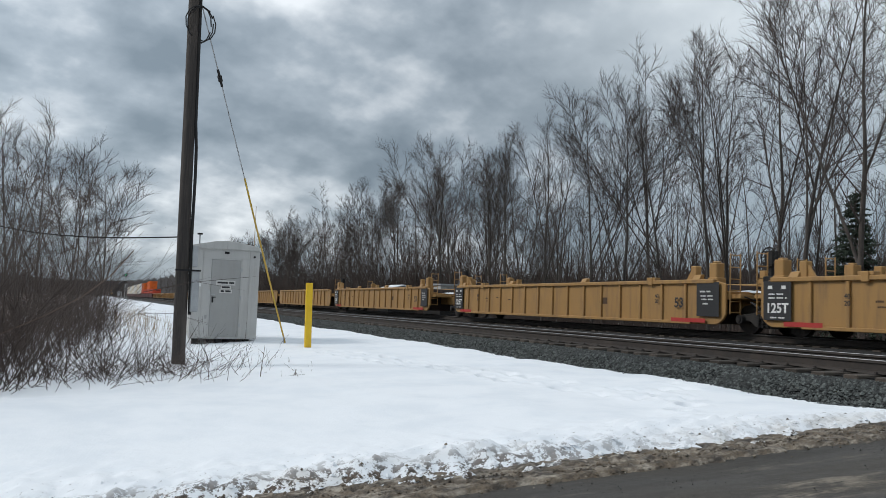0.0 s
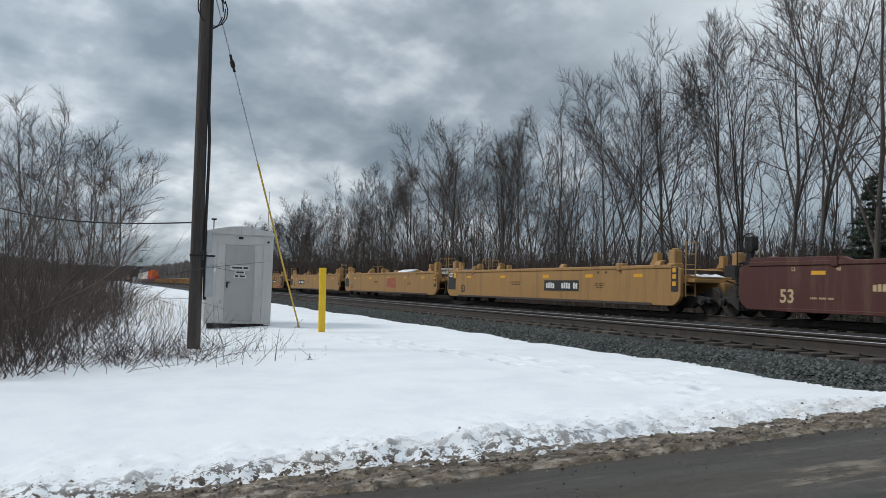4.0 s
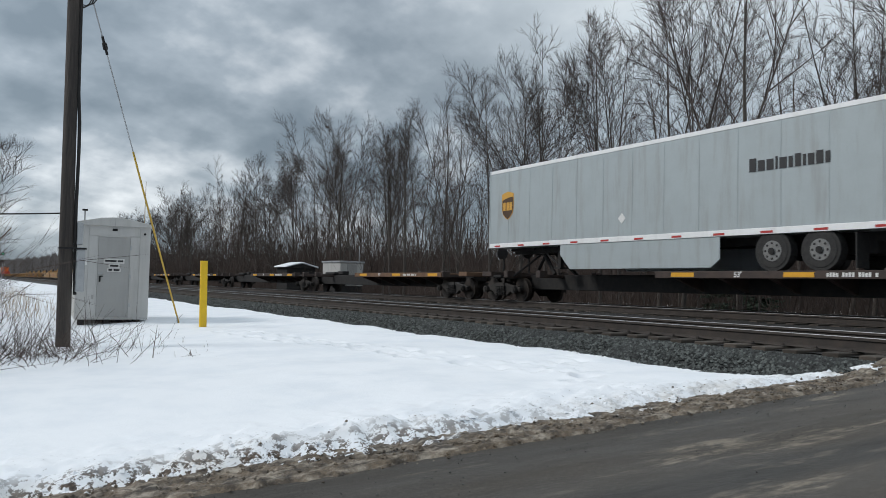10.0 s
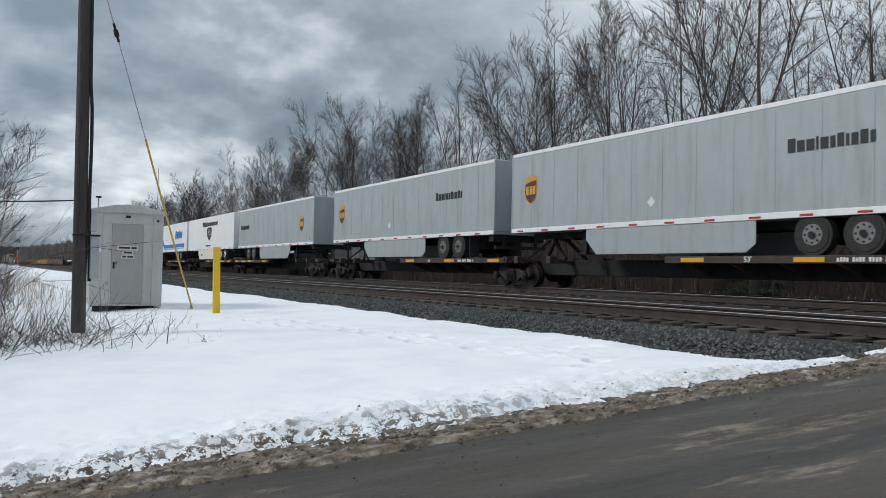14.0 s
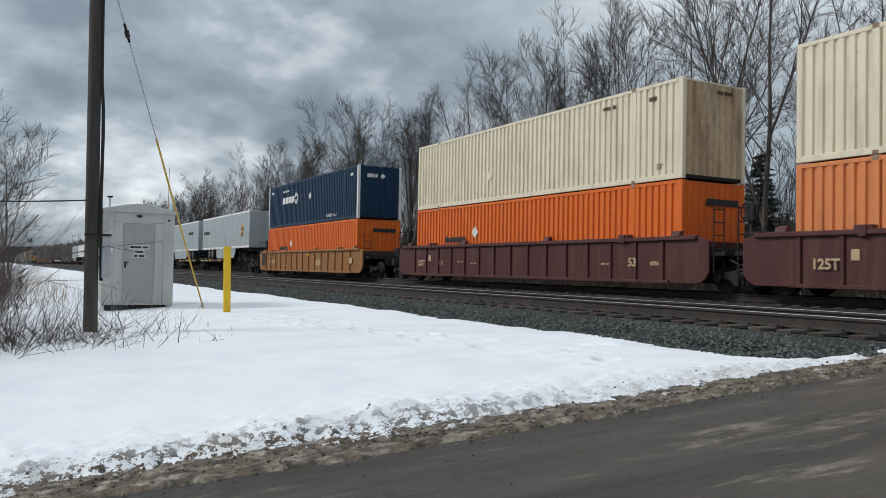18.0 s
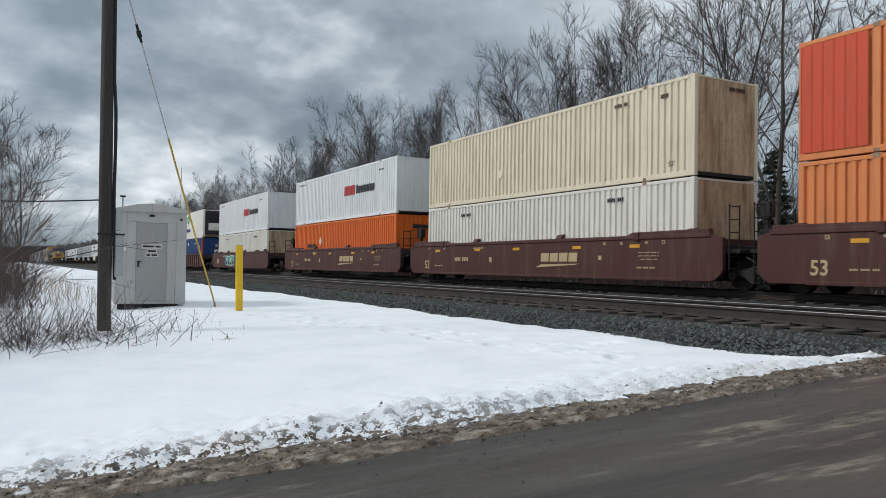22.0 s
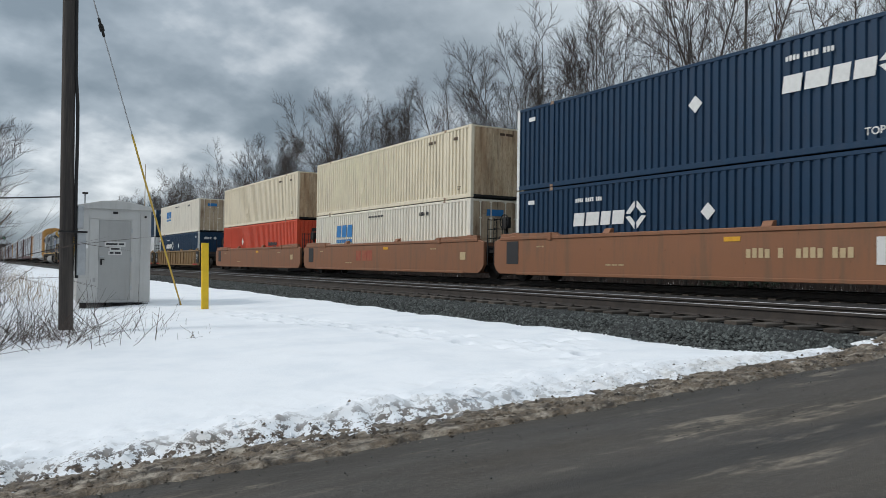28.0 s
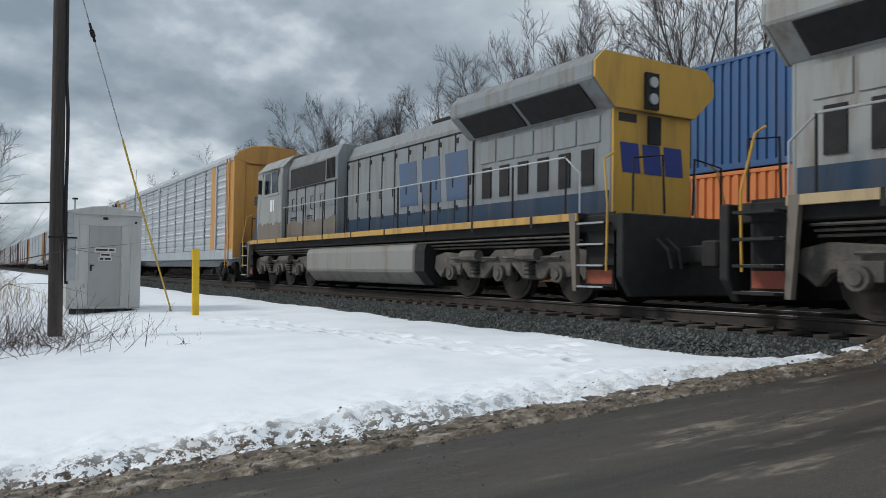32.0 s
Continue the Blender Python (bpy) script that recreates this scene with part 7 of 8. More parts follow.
LOCO_BOLSTER = Shape().box(-0.95, 0.95, -2.4, 2.4, 0.55, 0.85).box(-0.6, 0.6, -0.7, 0.7, 0.85, 1.2).mesh("truck", bevel=0.03)
BRAKE_CYL = Shape().tube((-0.26, -0.30, 0.90), (-0.26, 0.30, 0.90), 0.12, n=10).path([(-0.2, -0.9, 0.85), (-0.2, 0.9, 0.85)], 0.03, 5).mesh("brake_cylinder")


def loco_truck(th, y):
    tk = part("truck", LOCO_BOLSTER, "loco_truck", th, "three-axle truck caked in grime", m=pose(0, y, 0))
    for s in (-1, 1):
        t = Matrix.Diagonal((-s, 1, 1, 1))
        part("side_frame", LOCO_FRAME, "loco_truck", tk, m=t @ pose(-1.08, 0, 0))
        for a in (-1.85, 0, 1.85):
            part("journal_box", LOCO_JOURNAL, "loco_truck", tk, m=t @ pose(-1.16, a, 0.53))
            part("wheel", BIGWHEEL, "wheel", tk, m=pose(s * 0.7525, a, 0.52, 0, 0, 0 if s < 0 else 180))
        for a in (-0.95, 0.95):
            part("coil_spring", LOCO_SPRING, "black", tk, m=t @ pose(-1.08, a, 0))
            part("brake_cylinder", BRAKE_CYL, "loco_truck", tk, m=t @ pose(-1.05, a * 1.05, 0))
    for a in (-1.85, 0, 1.85):
        part("axle", AXLE, "wheel", tk, m=pose(0, a, 0.52))


def steps_and_rails(th, color, rail_color):
    """Corner steps, walkway handrails with posts, and end rails."""
    for sy in (-1, 1):
        for sx in (-1, 1):
            sw = part("step_well", Shape().box(sx * 1.30 - 0.02, sx * 1.30 + 0.02, sy * 9.55 - 0.34, sy * 9.55 + 0.34, 0.28, 1.6), "black", th, "steel corner steps")
            for k in range(4):
                part("step", Shape().box(sx * 1.52 - 0.22, sx * 1.52 + 0.02 if sx > 0 else sx * 1.52 + 0.22, sy * 9.55 - 0.32, sy * 9.55 + 0.32, 0.30 + 0.36 * k, 0.34 + 0.36 * k), "black", sw)
            part("step_side", Shape().prism([(sy * 9.21, 0.25), (sy * 9.16, 1.6), (sy * 9.0, 1.6), (sy * 9.12, 0.25)], "x", sx * 1.5 - 0.05, sx * 1.5 + 0.05), "mudgrey", sw, "dusty step side plate")
            for k in range(4):
                part("step_edge", Shape().box(min(sx * 1.535, sx * 1.56), max(sx * 1.535, sx * 1.56), sy * 9.55 - 0.32, sy * 9.55 + 0.32, 0.315 + 0.36 * k, 0.345 + 0.36 * k), "steel", sw)
            part("step_back", Shape().box(min(sx * 1.31, sx * 1.335), max(sx * 1.31, sx * 1.335), sy * 9.55 - 0.31, sy * 9.55 + 0.31, 0.38, 0.62), "mark_faded", sw, "red riser of the lowest step")
            part("grab_rail", Shape().path([(sx * 1.5, sy * 9.9, 0.6), (sx * 1.5, sy * 9.92, 1.7), (sx * 1.42, sy * 9.75, 2.5), (sx * 1.2, sy * 9.75, 2.62)], 0.022, 6), rail_color, sw)
    for sx in (-1, 1):
        y0 = -5.6
        hr = part("handrail", Shape().path([(sx * 1.47, y0, 2.62), (sx * 1.47, 8.8, 2.62), (sx * 1.47, 9.2, 2.3), (sx * 1.47, 9.2, 1.6)], 0.02, 6), "steel", th)
        for k in range(10):
            part("handrail_post", Shape().tube((sx * 1.47, y0 + 0.2 + 1.58 * k, 1.55), (sx * 1.47, y0 + 0.2 + 1.58 * k, 2.62), 0.022, n=6), "black", hr)
    for sy in (-1, 1):
        for k in (-1, 1):
            part("end_rail", Shape().path([(k * 1.1, sy * 10.1, 1.6), (k * 1.1, sy * 10.1, 2.5), (k * 0.4, sy * 10.1, 2.6), (k * 0.35, sy * 10.1, 1.6)], 0.022, 6), "black", th)


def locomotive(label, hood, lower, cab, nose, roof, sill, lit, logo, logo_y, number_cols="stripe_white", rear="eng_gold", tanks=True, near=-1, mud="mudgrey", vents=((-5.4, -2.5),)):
    th = thing("locomotive", label, "locomotive", "locomotives")
    # frame and running gear
    part("frame", Shape().box(-1.35, 1.35, -10.1, 10.1, 1.28, 1.56).box(-0.7, 0.7, -9.6, 9.6, 0.9, 1.28), "black", th, bevel=0.02)
    for sx in (-1, 1):
        wk = part("walkway", Shape().box(min(sx * 0.9, sx * 1.53), max(sx * 0.9, sx * 1.53), -9.2, 9.2, 1.50, 1.60), "black", th)
        part("sill_stripe", Shape().box(min(sx * 1.50, sx * 1.545), max(sx * 1.50, sx * 1.545), -9.2, 9.2, 1.46, 1.60), sill, wk, "painted walkway edge", bevel=0.006)
        for k in range(9):
            part("sill_gap", Shape().box(min(sx * 1.54, sx * 1.55), max(sx * 1.54, sx * 1.55), -8.1 + 2.0 * k, -8.03 + 2.0 * k, 1.38, 1.6), "black", wk)
    for y in (-6.55, 6.55):
        loco_truck(th, y)
    # the tank: a deep box under the cab end, a low trough with two air reservoirs behind it; or one long plain box
    full = [(-1.40, 1.2), (-1.46, 1.05), (-1.46, 0.55), (-1.15, 0.22), (1.15, 0.22), (1.46, 0.55), (1.46, 1.05), (1.40, 1.2)]
    low = [(-1.46, 0.62), (-1.46, 0.50), (-1.15, 0.22), (1.15, 0.22), (1.46, 0.50), (1.46, 0.62)]
    if tanks:
        tank = part("fuel_tank", Shape().prism(full, "y", -3.7, -0.3), "mudgrey", th, "deep brown fuel tank", bevel=0.03)
        part("tank_trough", Shape().prism(low, "y", -0.3, 3.7).box(-1.0, 1.0, -0.3, 3.7, 0.6, 1.3).box(-1.40, 1.40, 3.55, 3.7, 0.6, 1.3), "loco_truck", tank, bevel=0.02)
        part("tank_edge", Shape().box(-1.475, -1.40, -0.3, 3.7, 0.60, 0.64), "tankgrey", tank)
        part("tank_gauge", Shape().box(-1.475, -1.45, -2.2, -1.95, 0.7, 1.1), "black", tank)
        for y in (0.62, 2.52):
            rs = Shape().tube((-1.16, y - 0.78, 0.95), (-1.16, y + 0.78, 0.95), 0.29, n=16)
            for e in (-1, 1):
                rs.tube((-1.16, y + e * 0.78, 0.95), (-1.16, y + e * 0.88, 0.95), 0.29, 0.17, n=16)
            part("air_reservoir", rs, "tankgrey", tank, "pale dusty air reservoir", smooth=True)
            part("reservoir_strap", Shape().tube((-1.16, y + 0.3, 0.95), (-1.16, y + 0.35, 0.95), 0.297, n=16).tube((-1.16, y - 0.35, 0.95), (-1.16, y - 0.3, 0.95), 0.297, n=16), "loco_truck", tank)
    else:
        tank = part("fuel_tank", Shape().prism(full, "y", -3.5, 3.3), "tankgrey", th, "long plain grey fuel tank", bevel=0.04)
        part("tank_end", Shape().prism([(x * 0.97, z) for x, z in full], "y", 3.3, 3.75), "black", tank)
    for sx in (-1, 1):
        run = Shape()
        for k, z in enumerate((1.22, 1.15, 1.08)):
            run.path([(sx * (1.30 - 0.08 * k), -9.0, z), (sx * (1.30 - 0.08 * k), 9.0, z)], 0.022, 5)
        part("underfloor_pipes", run, "loco_truck", th)
    # hoods
    part("engine_hood", Shape().prism([(-0.98, 1.58), (0.98, 1.58), (0.98, 3.85), (0.80, 4.18), (0.45, 4.28), (-0.45, 4.28), (-0.80, 4.18), (-0.98, 3.85)], "y", -1.6, 5.2), hood, th, "long engine hood with doors", bevel=0.02)
    eq = part("equipment_hood", Shape().prism([(-1.30, 1.58), (1.30, 1.58), (1.30, 3.95), (1.12, 4.30), (-1.12, 4.30), (-1.30, 3.95)], "y", -5.7, -1.6), hood, th, bevel=0.02)
    rad = part("radiator_hood", Shape().prism([(-0.98, 1.58), (0.98, 1.58), (0.98, 3.7), (-0.98, 3.7)], "y", 5.2, 9.45), hood, th, bevel=0.02)
    part("radiator_wing", Shape().prism([(-0.98, 3.45), (0.98, 3.45), (1.52, 3.92), (1.52, 4.22), (1.30, 4.42), (-1.30, 4.42), (-1.52, 4.22), (-1.52, 3.92)], "y", 4.95, 9.55), hood, rad, "overhanging radiator roof", bevel=0.03)
    part("rear_face", Shape().box(-0.97, 0.97, 9.45, 9.50, 1.6, 3.72).prism([(-0.98, 3.46), (0.98, 3.46), (1.5, 3.93), (1.5, 4.21), (1.29, 4.41), (-1.29, 4.41), (-1.5, 4.21), (-1.5, 3.93)], "y", 9.55, 9.60), rear, rad, "rear end wall")
    hl = part("rear_headlight", Shape().box(0.02, 0.34, 9.6, 9.66, 3.5, 4.15).box(-0.15, 0.15, 9.5, 9.55, 2.9, 3.4), "black", rad)
    for z in (3.68, 3.98):
        part("lens", Shape().tube((0.18, 9.66, z), (0.18, 9.70, z), 0.10, n=12), "steel", hl)
    for x0, x1 in ((-0.78, -0.32), (-0.22, 0.22), (0.32, 0.76)):
        part("logo_block", Shape().prism([(x0, 2.35), (x1, 2.35), (x1 + 0.06, 2.88), (x0 + 0.06, 2.88)], "y", 9.502, 9.508), "mark_violet", rad)
    part("rear_number", Shape().box(0.42, 0.86, 9.5, 9.508, 3.25, 3.4), "stripe_black", rad)
    for sx in (near,):
        t = Matrix.Diagonal((-sx, 1, 1, 1))
        for k in range(10):
            part("door_seam", Shape().box(-1.012, -0.97, -1.545 + 0.74 * k, -1.515 + 0.74 * k, 1.70, 3.74), "black", th, m=t)
        part("door_seam", Shape().box(-1.012, -0.97, -1.55, 5.2, 3.72, 3.745), "black", th, m=t)
        for k in range(6):
            part("door_seam", Shape().box(-1.332, -1.29, -5.60 + 0.78 * k, -5.57 + 0.78 * k, 1.70, 3.2), "black", eq, m=t)
        part("door_seam", Shape().box(-1.332, -1.29, -5.65, -1.62, 3.19, 3.22), "black", eq, m=t)
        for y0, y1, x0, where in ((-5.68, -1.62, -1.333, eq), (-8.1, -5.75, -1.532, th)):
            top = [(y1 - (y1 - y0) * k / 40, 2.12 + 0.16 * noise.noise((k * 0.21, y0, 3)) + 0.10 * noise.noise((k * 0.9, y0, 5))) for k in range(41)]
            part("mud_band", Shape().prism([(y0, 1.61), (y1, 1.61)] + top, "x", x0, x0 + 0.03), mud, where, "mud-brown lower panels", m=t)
        for k in range(9):
            for z in (1.95, 3.5):
                part("hinge", Shape().box(-1.022, -1.0, -1.47 + 0.74 * k, -1.40 + 0.74 * k, z, z + 0.12), "black", th, m=t)
        for y in (-5.0, -4.2, -3.4, -2.6):
            part("grab_iron", Shape().path([(-1.33, y, 2.45), (-1.39, y, 2.47), (-1.39, y, 2.85), (-1.33, y, 2.87)], 0.014, 5), "black", eq, m=t)
        for k in range(9):
            part("hood_door", Shape().box(-1.005, -0.975, -1.5 + 0.74 * k, -0.82 + 0.74 * k, 1.75, 3.7), hood, th, m=t, bevel=0.008)
            part("door_latch", Shape().box(-1.02, -1.0, -0.90 + 0.74 * k, -0.85 + 0.74 * k, 2.5, 2.75), "black", th, m=t)
        for k in range(5):
            part("hood_door", Shape().box(-1.325, -1.295, -5.55 + 0.78 * k, -4.82 + 0.78 * k, 1.75, 3.15), hood, eq, m=t, bevel=0.008)
        part("lower_band", Shape().box(-1.008, -0.97, -1.55, 9.4, 1.62, 2.02), lower, th, m=t)
        for v0, v1 in vents:
            part("vent_screen", Shape().prism([(-1.315, 3.25), (-1.315, 3.85), (-1.20, 4.12), (-1.18, 4.1), (-1.29, 3.84), (-1.29, 3.25)], "y", v0, v1), "black", eq, "dark louvred screen", m=t)
        for k in range(7):
            part("vent_slat", Shape().box(-1.33, -1.31, -2.35 + 0.09 * k, -2.30 + 0.09 * k, 3.3, 3.9), "black", eq, m=t)
        lv = Shape()
        for k in range(5):
            lv.box(-1.325, -1.30, -5.3, -4.8, 1.95 + 0.07 * k, 1.99 + 0.07 * k).box(-1.325, -1.30, -3.9, -3.4, 1.95 + 0.07 * k, 1.99 + 0.07 * k)
        part("louvre", lv, "black", eq, m=t)
        for k in range(6):
            part("radiator_screen", Shape().box(-1.01, -0.975, 5.5 + 0.64 * k, 5.82 + 0.64 * k, 2.15, 2.80), "black", rad, "dark radiator intake", m=t)
            part("radiator_door", Shape().box(-1.005, -0.975, 5.42 + 0.64 * k, 5.98 + 0.64 * k, 2.9, 3.38), hood, rad, m=t, bevel=0.01)
        for y0 in (5.3, 7.3):
            part("wing_screen", Shape().prism([(-1.05, 3.50), (-1.47, 3.88), (-1.50, 3.86), (-1.08, 3.48)], "y", y0, y0 + 1.85), "black", rad, "dark mesh screen", m=t)
    part("exhaust_stack", Shape().box(-0.35, 0.35, 2.2, 3.2, 4.28, 4.45).box(-0.3, 0.3, -0.6, 0.1, 4.28, 4.40), "black", th, bevel=0.02)
    for y in (0.9, 1.5, 4.2):
        part("roof_fitting", Shape().tube((0.0, y, 4.28), (0.0, y, 4.42), 0.14, n=10), "black", th)
    # the cab
    cb = part("cab", Shape().prism([(-1.52, 1.58), (1.52, 1.58), (1.52, 3.70), (1.47, 4.05), (1.10, 4.38), (0.85, 4.46), (-0.85, 4.46), (-1.10, 4.38), (-1.47, 4.05), (-1.52, 3.70)], "y", -8.15, -5.7), cab, th, "wide safety cab", bevel=0.03)
    part("cab_roof", Shape().prism([(-1.50, 4.02), (-1.12, 4.42), (-0.86, 4.51), (0.86, 4.51), (1.12, 4.42), (1.50, 4.02), (1.46, 3.98), (1.09, 4.36), (0.85, 4.45), (-0.85, 4.45), (-1.09, 4.36), (-1.46, 3.98)], "y", -8.35, -5.65), roof, cb, "dark roof", bevel=0.01)
    sh = Shape()
    sh.add([(-1.50, -8.15, 3.40), (1.50, -8.15, 3.40), (1.46, -8.15, 4.03), (1.05, -8.15, 4.38), (-1.05, -8.15, 4.38), (-1.46, -8.15, 4.03),
            (-1.38, -8.62, 3.45), (1.38, -8.62, 3.45), (1.36, -8.36, 4.02), (1.02, -8.26, 4.34), (-1.02, -8.26, 4.34), (-1.36, -8.36, 4.02)],
           [(6, 7, 8, 9, 10, 11), (0, 6, 11, 5), (1, 2, 8, 7), (2, 3, 9, 8), (3, 4, 10, 9), (4, 5, 11, 10), (0, 1, 7, 6)])
    part("front_wall", sh, roof, cb)
    for sx in (-1, 1):
        a, b_ = (0.10, 1.22) if sx > 0 else (-1.22, -0.10)
        part("windshield", Shape().add([(a, -8.60, 3.54), (b_, -8.60, 3.54), (b_ * 0.98, -8.375, 4.02), (a, -8.375, 4.02)], [(0, 1, 2, 3)]), "glass", cb, "dark windscreen pane")
        t = Matrix.Diagonal((-sx, 1, 1, 1))
        part("side_window", Shape().box(-1.535, -1.51, -7.35, -6.75, 3.18, 3.88).box(-1.535, -1.51, -6.62, -6.05, 3.18, 3.88), "glass", cb, m=t)
        part("window_frame", Shape().box(-1.545, -1.52, -7.42, -5.98, 3.10, 3.17).box(-1.545, -1.52, -7.42, -5.98, 3.89, 3.95).box(-1.545, -1.52, -6.74, -6.63, 3.17, 3.89), "steel", cb, m=t)
        part("cab_corner", Shape().prism([(-8.16, 1.62), (-7.62, 3.95), (-8.16, 3.95)], "x", -1.528, -1.50), roof, cb, "dark blue slanted panel", m=t)
        part("mirror", Shape().box(-1.72, -1.60, -7.55, -7.5, 3.2, 3.7), "black", cb, m=t)
        part("sunshade", Shape().box(-1.66, -1.52, -7.45, -5.95, 3.96, 3.99), cab, cb, m=t)
    # the nose
    ns = Shape()
    f, y1 = -9.75, -8.15
    ns.add([(-1.46, y1, 1.58), (1.46, y1, 1.58), (1.50, y1, 3.55), (-1.50, y1, 3.55), (-1.15, f, 1.58), (1.15, f, 1.58), (1.08, f + 0.16, 3.05), (-1.08, f + 0.16, 3.05), (-1.05, f + 0.42, 3.36), (1.05, f + 0.42, 3.36)],
           [(4, 5, 6, 7), (7, 6, 9, 8), (8, 9, 2, 3), (0, 4, 7, 8, 3), (1, 2, 9, 6, 5), (0, 1, 5, 4)])
    nz = part("nose", ns, nose, th, "blunt angled nose", bevel=0.04)
    for sx in (-1, 1):
        part("nose_grab", Shape().path([(sx * 0.45, -9.95, 1.7), (sx * 0.45, -10.05, 2.55), (sx * 0.2, -10.05, 2.62), (sx * 0.2, -9.85, 2.62)], 0.02, 6), "black", nz, "black nose handrail")
        edge_x = lambda y, z: (1.46 - 0.194 * (-8.15 - y)) * (3.5 - z) / 1.92 + (1.50 - 0.38 * (-8.15 - y)) * (z - 1.58) / 1.92 + 0.035
        pts = [(-8.12, 1.62), (-8.12, 3.52), (-9.05, 3.36), (-8.72, 2.5), (-8.42, 1.62)]
        part("nose_flank", Shape().add([(sx * edge_x(y, z), y, z) for y, z in pts] + [(sx * (edge_x(y, z) - 0.12), y, z) for y, z in pts],
                                       [(0, 1, 2, 3, 4), (5, 9, 8, 7, 6)] + [(k, k + 5, (k + 1) % 5 + 5, (k + 1) % 5) for k in range(5)]), roof, nz, "dark slanted flank behind the nose")
    part("nose_window", Shape().box(0.42, 0.72, -9.60, -9.50, 2.95, 3.22), "glass", nz, "small dark nose window", bevel=0.02)
    part("nose_door", Shape().box(0.35, 0.85, f - 0.01, f + 0.1, 1.7, 2.75), nose, nz, bevel=0.02)
    for x0, x1 in ((-0.78, -0.34), (-0.20, 0.22), (0.36, 0.80)):
        part("logo_block", Shape().prism([(x0, 2.3), (x1, 2.3), (x1 + 0.05, 2.78), (x0 + 0.05, 2.78)], "y", f + 0.02, f + 0.09), "mark_violet", nz)
    hb = part("headlight_box", Shape().box(-0.17, 0.17, -9.52, -9.2, 3.02, 3.56), "black", nz, bevel=0.03)
    for z in (3.15, 3.42):
        part("lens", Shape().tube((0, -9.53, z), (0, -9.50, z), 0.07, n=14), "lamp_on" if lit else "steel", hb, "lit headlamp" if lit else "")
    for sx in (-1, 1):
        x0, x1 = sorted((sx * 0.58, sx * 1.16))
        nb = part("number_board", Shape().box(x0, x1, -9.70, -9.2, 2.98, 3.31), "black", nz, "number board with a bar", bevel=0.015)
        part("number_face", Shape().box(x0 + 0.03, x1 - 0.03, -9.712, -9.70, 3.02, 3.27), "plate", nb)
        part("number_bar", Shape().box(x0 + 0.1, x1 - 0.1, -9.718, -9.712, 3.08, 3.21), "stripe_black", nb)
    # pilot, anticlimber and ditch lights
    part("anticlimber", Shape().box(-1.0, 1.0, -10.35, -9.9, 1.58, 1.72), nose, th, bevel=0.03)
    for s in (-1, 1):
        pl = part("pilot", Shape().prism([(-1.50, 1.55), (1.50, 1.55), (1.50, 0.5), (1.25, 0.18), (-1.25, 0.18), (-1.50, 0.5)], "y", s * 10.2 - 0.08, s * 10.2 + 0.08), "black", th, "black pilot plate", bevel=0.02)
        if s < 0:
            part("plough", Shape().add([(-1.5, -10.22, 1.12), (1.5, -10.22, 1.12), (1.5, -10.42, 0.10), (-1.5, -10.42, 0.10), (0, -10.55, 1.02), (0, -11.0, 0.10)], [(0, 4, 5, 3), (4, 1, 2, 5), (0, 3, 2, 1), (0, 1, 4), (3, 5, 2)]), "black", pl, "black snow plough")
        part("coupler", Shape().box(-0.14, 0.14, s * 10.6 - 0.4, s * 10.6 + 0.4, 0.75, 1.05).box(-0.25, 0.25, s * 10.95 - 0.16, s * 10.95 + 0.16, 0.68, 1.12), "truck", pl, bevel=0.03)
        for x in (-0.5, 0.5, 0.75):
            part("air_hose", Shape().path([(x, s * 10.3, 1.15), (x, s * 10.55, 0.95), (x * 0.95, s * 10.6, 0.65)], 0.03, 6), "rubber", pl)
    for sx in (-1, 1):
        dl = part("ditch_light", Shape().tube((sx * 0.92, -10.4, 1.22), (sx * 0.92, -10.25, 1.22), 0.13, n=12), "black", th)
        part("lens", Shape().tube((sx * 0.92, -10.42, 1.22), (sx * 0.92, -10.40, 1.22), 0.075, n=14), "lamp_on" if lit else "steel", dl, "lit ditch lamp" if lit else "")
    steps_and_rails(th, "black", "eng_gold")
    w = blocks([0.95, 0.85, 0.9], 1.12, 0.10, 0.26)
    for sx in (near,):
        part("side_logo", poly_marks(w, -1.010, logo_y, 2.75), logo, th, "large block logo on the hood", m=Matrix.Diagonal((-sx, 1, 1, 1)))
        part("cab_number", poly_marks(blocks([0.10, 0.24], 0.40, 0.0, 0.08, notch=0), -1.526, -6.6, 2.75), number_cols, cb, m=Matrix.Diagonal((-sx, 1, 1, 1)))
    return th


# ---- autoracks ----
R_L = 27.6
R_PANEL = Shape()
_prof = []
for _k in range(13):
    _z = 1.35 + 0.28 * _k
    _prof += [(-1.52, _z), (-1.52, _z + 0.17), (-1.49, _z + 0.20), (-1.49, _z + 0.26)]
R_PANEL = Shape().add([(x, y, z) for x, z in _prof for y in (-0.86, 0.86)], [(2 * i, 2 * i + 1, 2 * i + 3, 2 * i + 2) for i in range(len(_prof) - 1)]).mesh("side_panel")
R_SLOT = Shape()
for _k in (2, 3, 5, 6, 8, 9, 10):
    R_SLOT.box(-1.527, -1.518, -0.78, 0.78, 1.40 + 0.28 * _k, 1.44 + 0.28 * _k)
R_SLOT = R_SLOT.mesh("vent_band")
R_POST = Shape().box(-1.58, -1.44, -0.07, 0.07, 1.0, 5.0).mesh("post", bevel=0.01)
R_ROOF = Shape().prism([(-1.56, 4.95), (-1.45, 5.2), (-0.9, 5.46), (0, 5.56), (0.9, 5.46), (1.45, 5.2), (1.56, 4.95), (1.4, 4.95), (-1.4, 4.95)], "y", -R_L / 2, R_L / 2).mesh("roof", bevel=0.02)
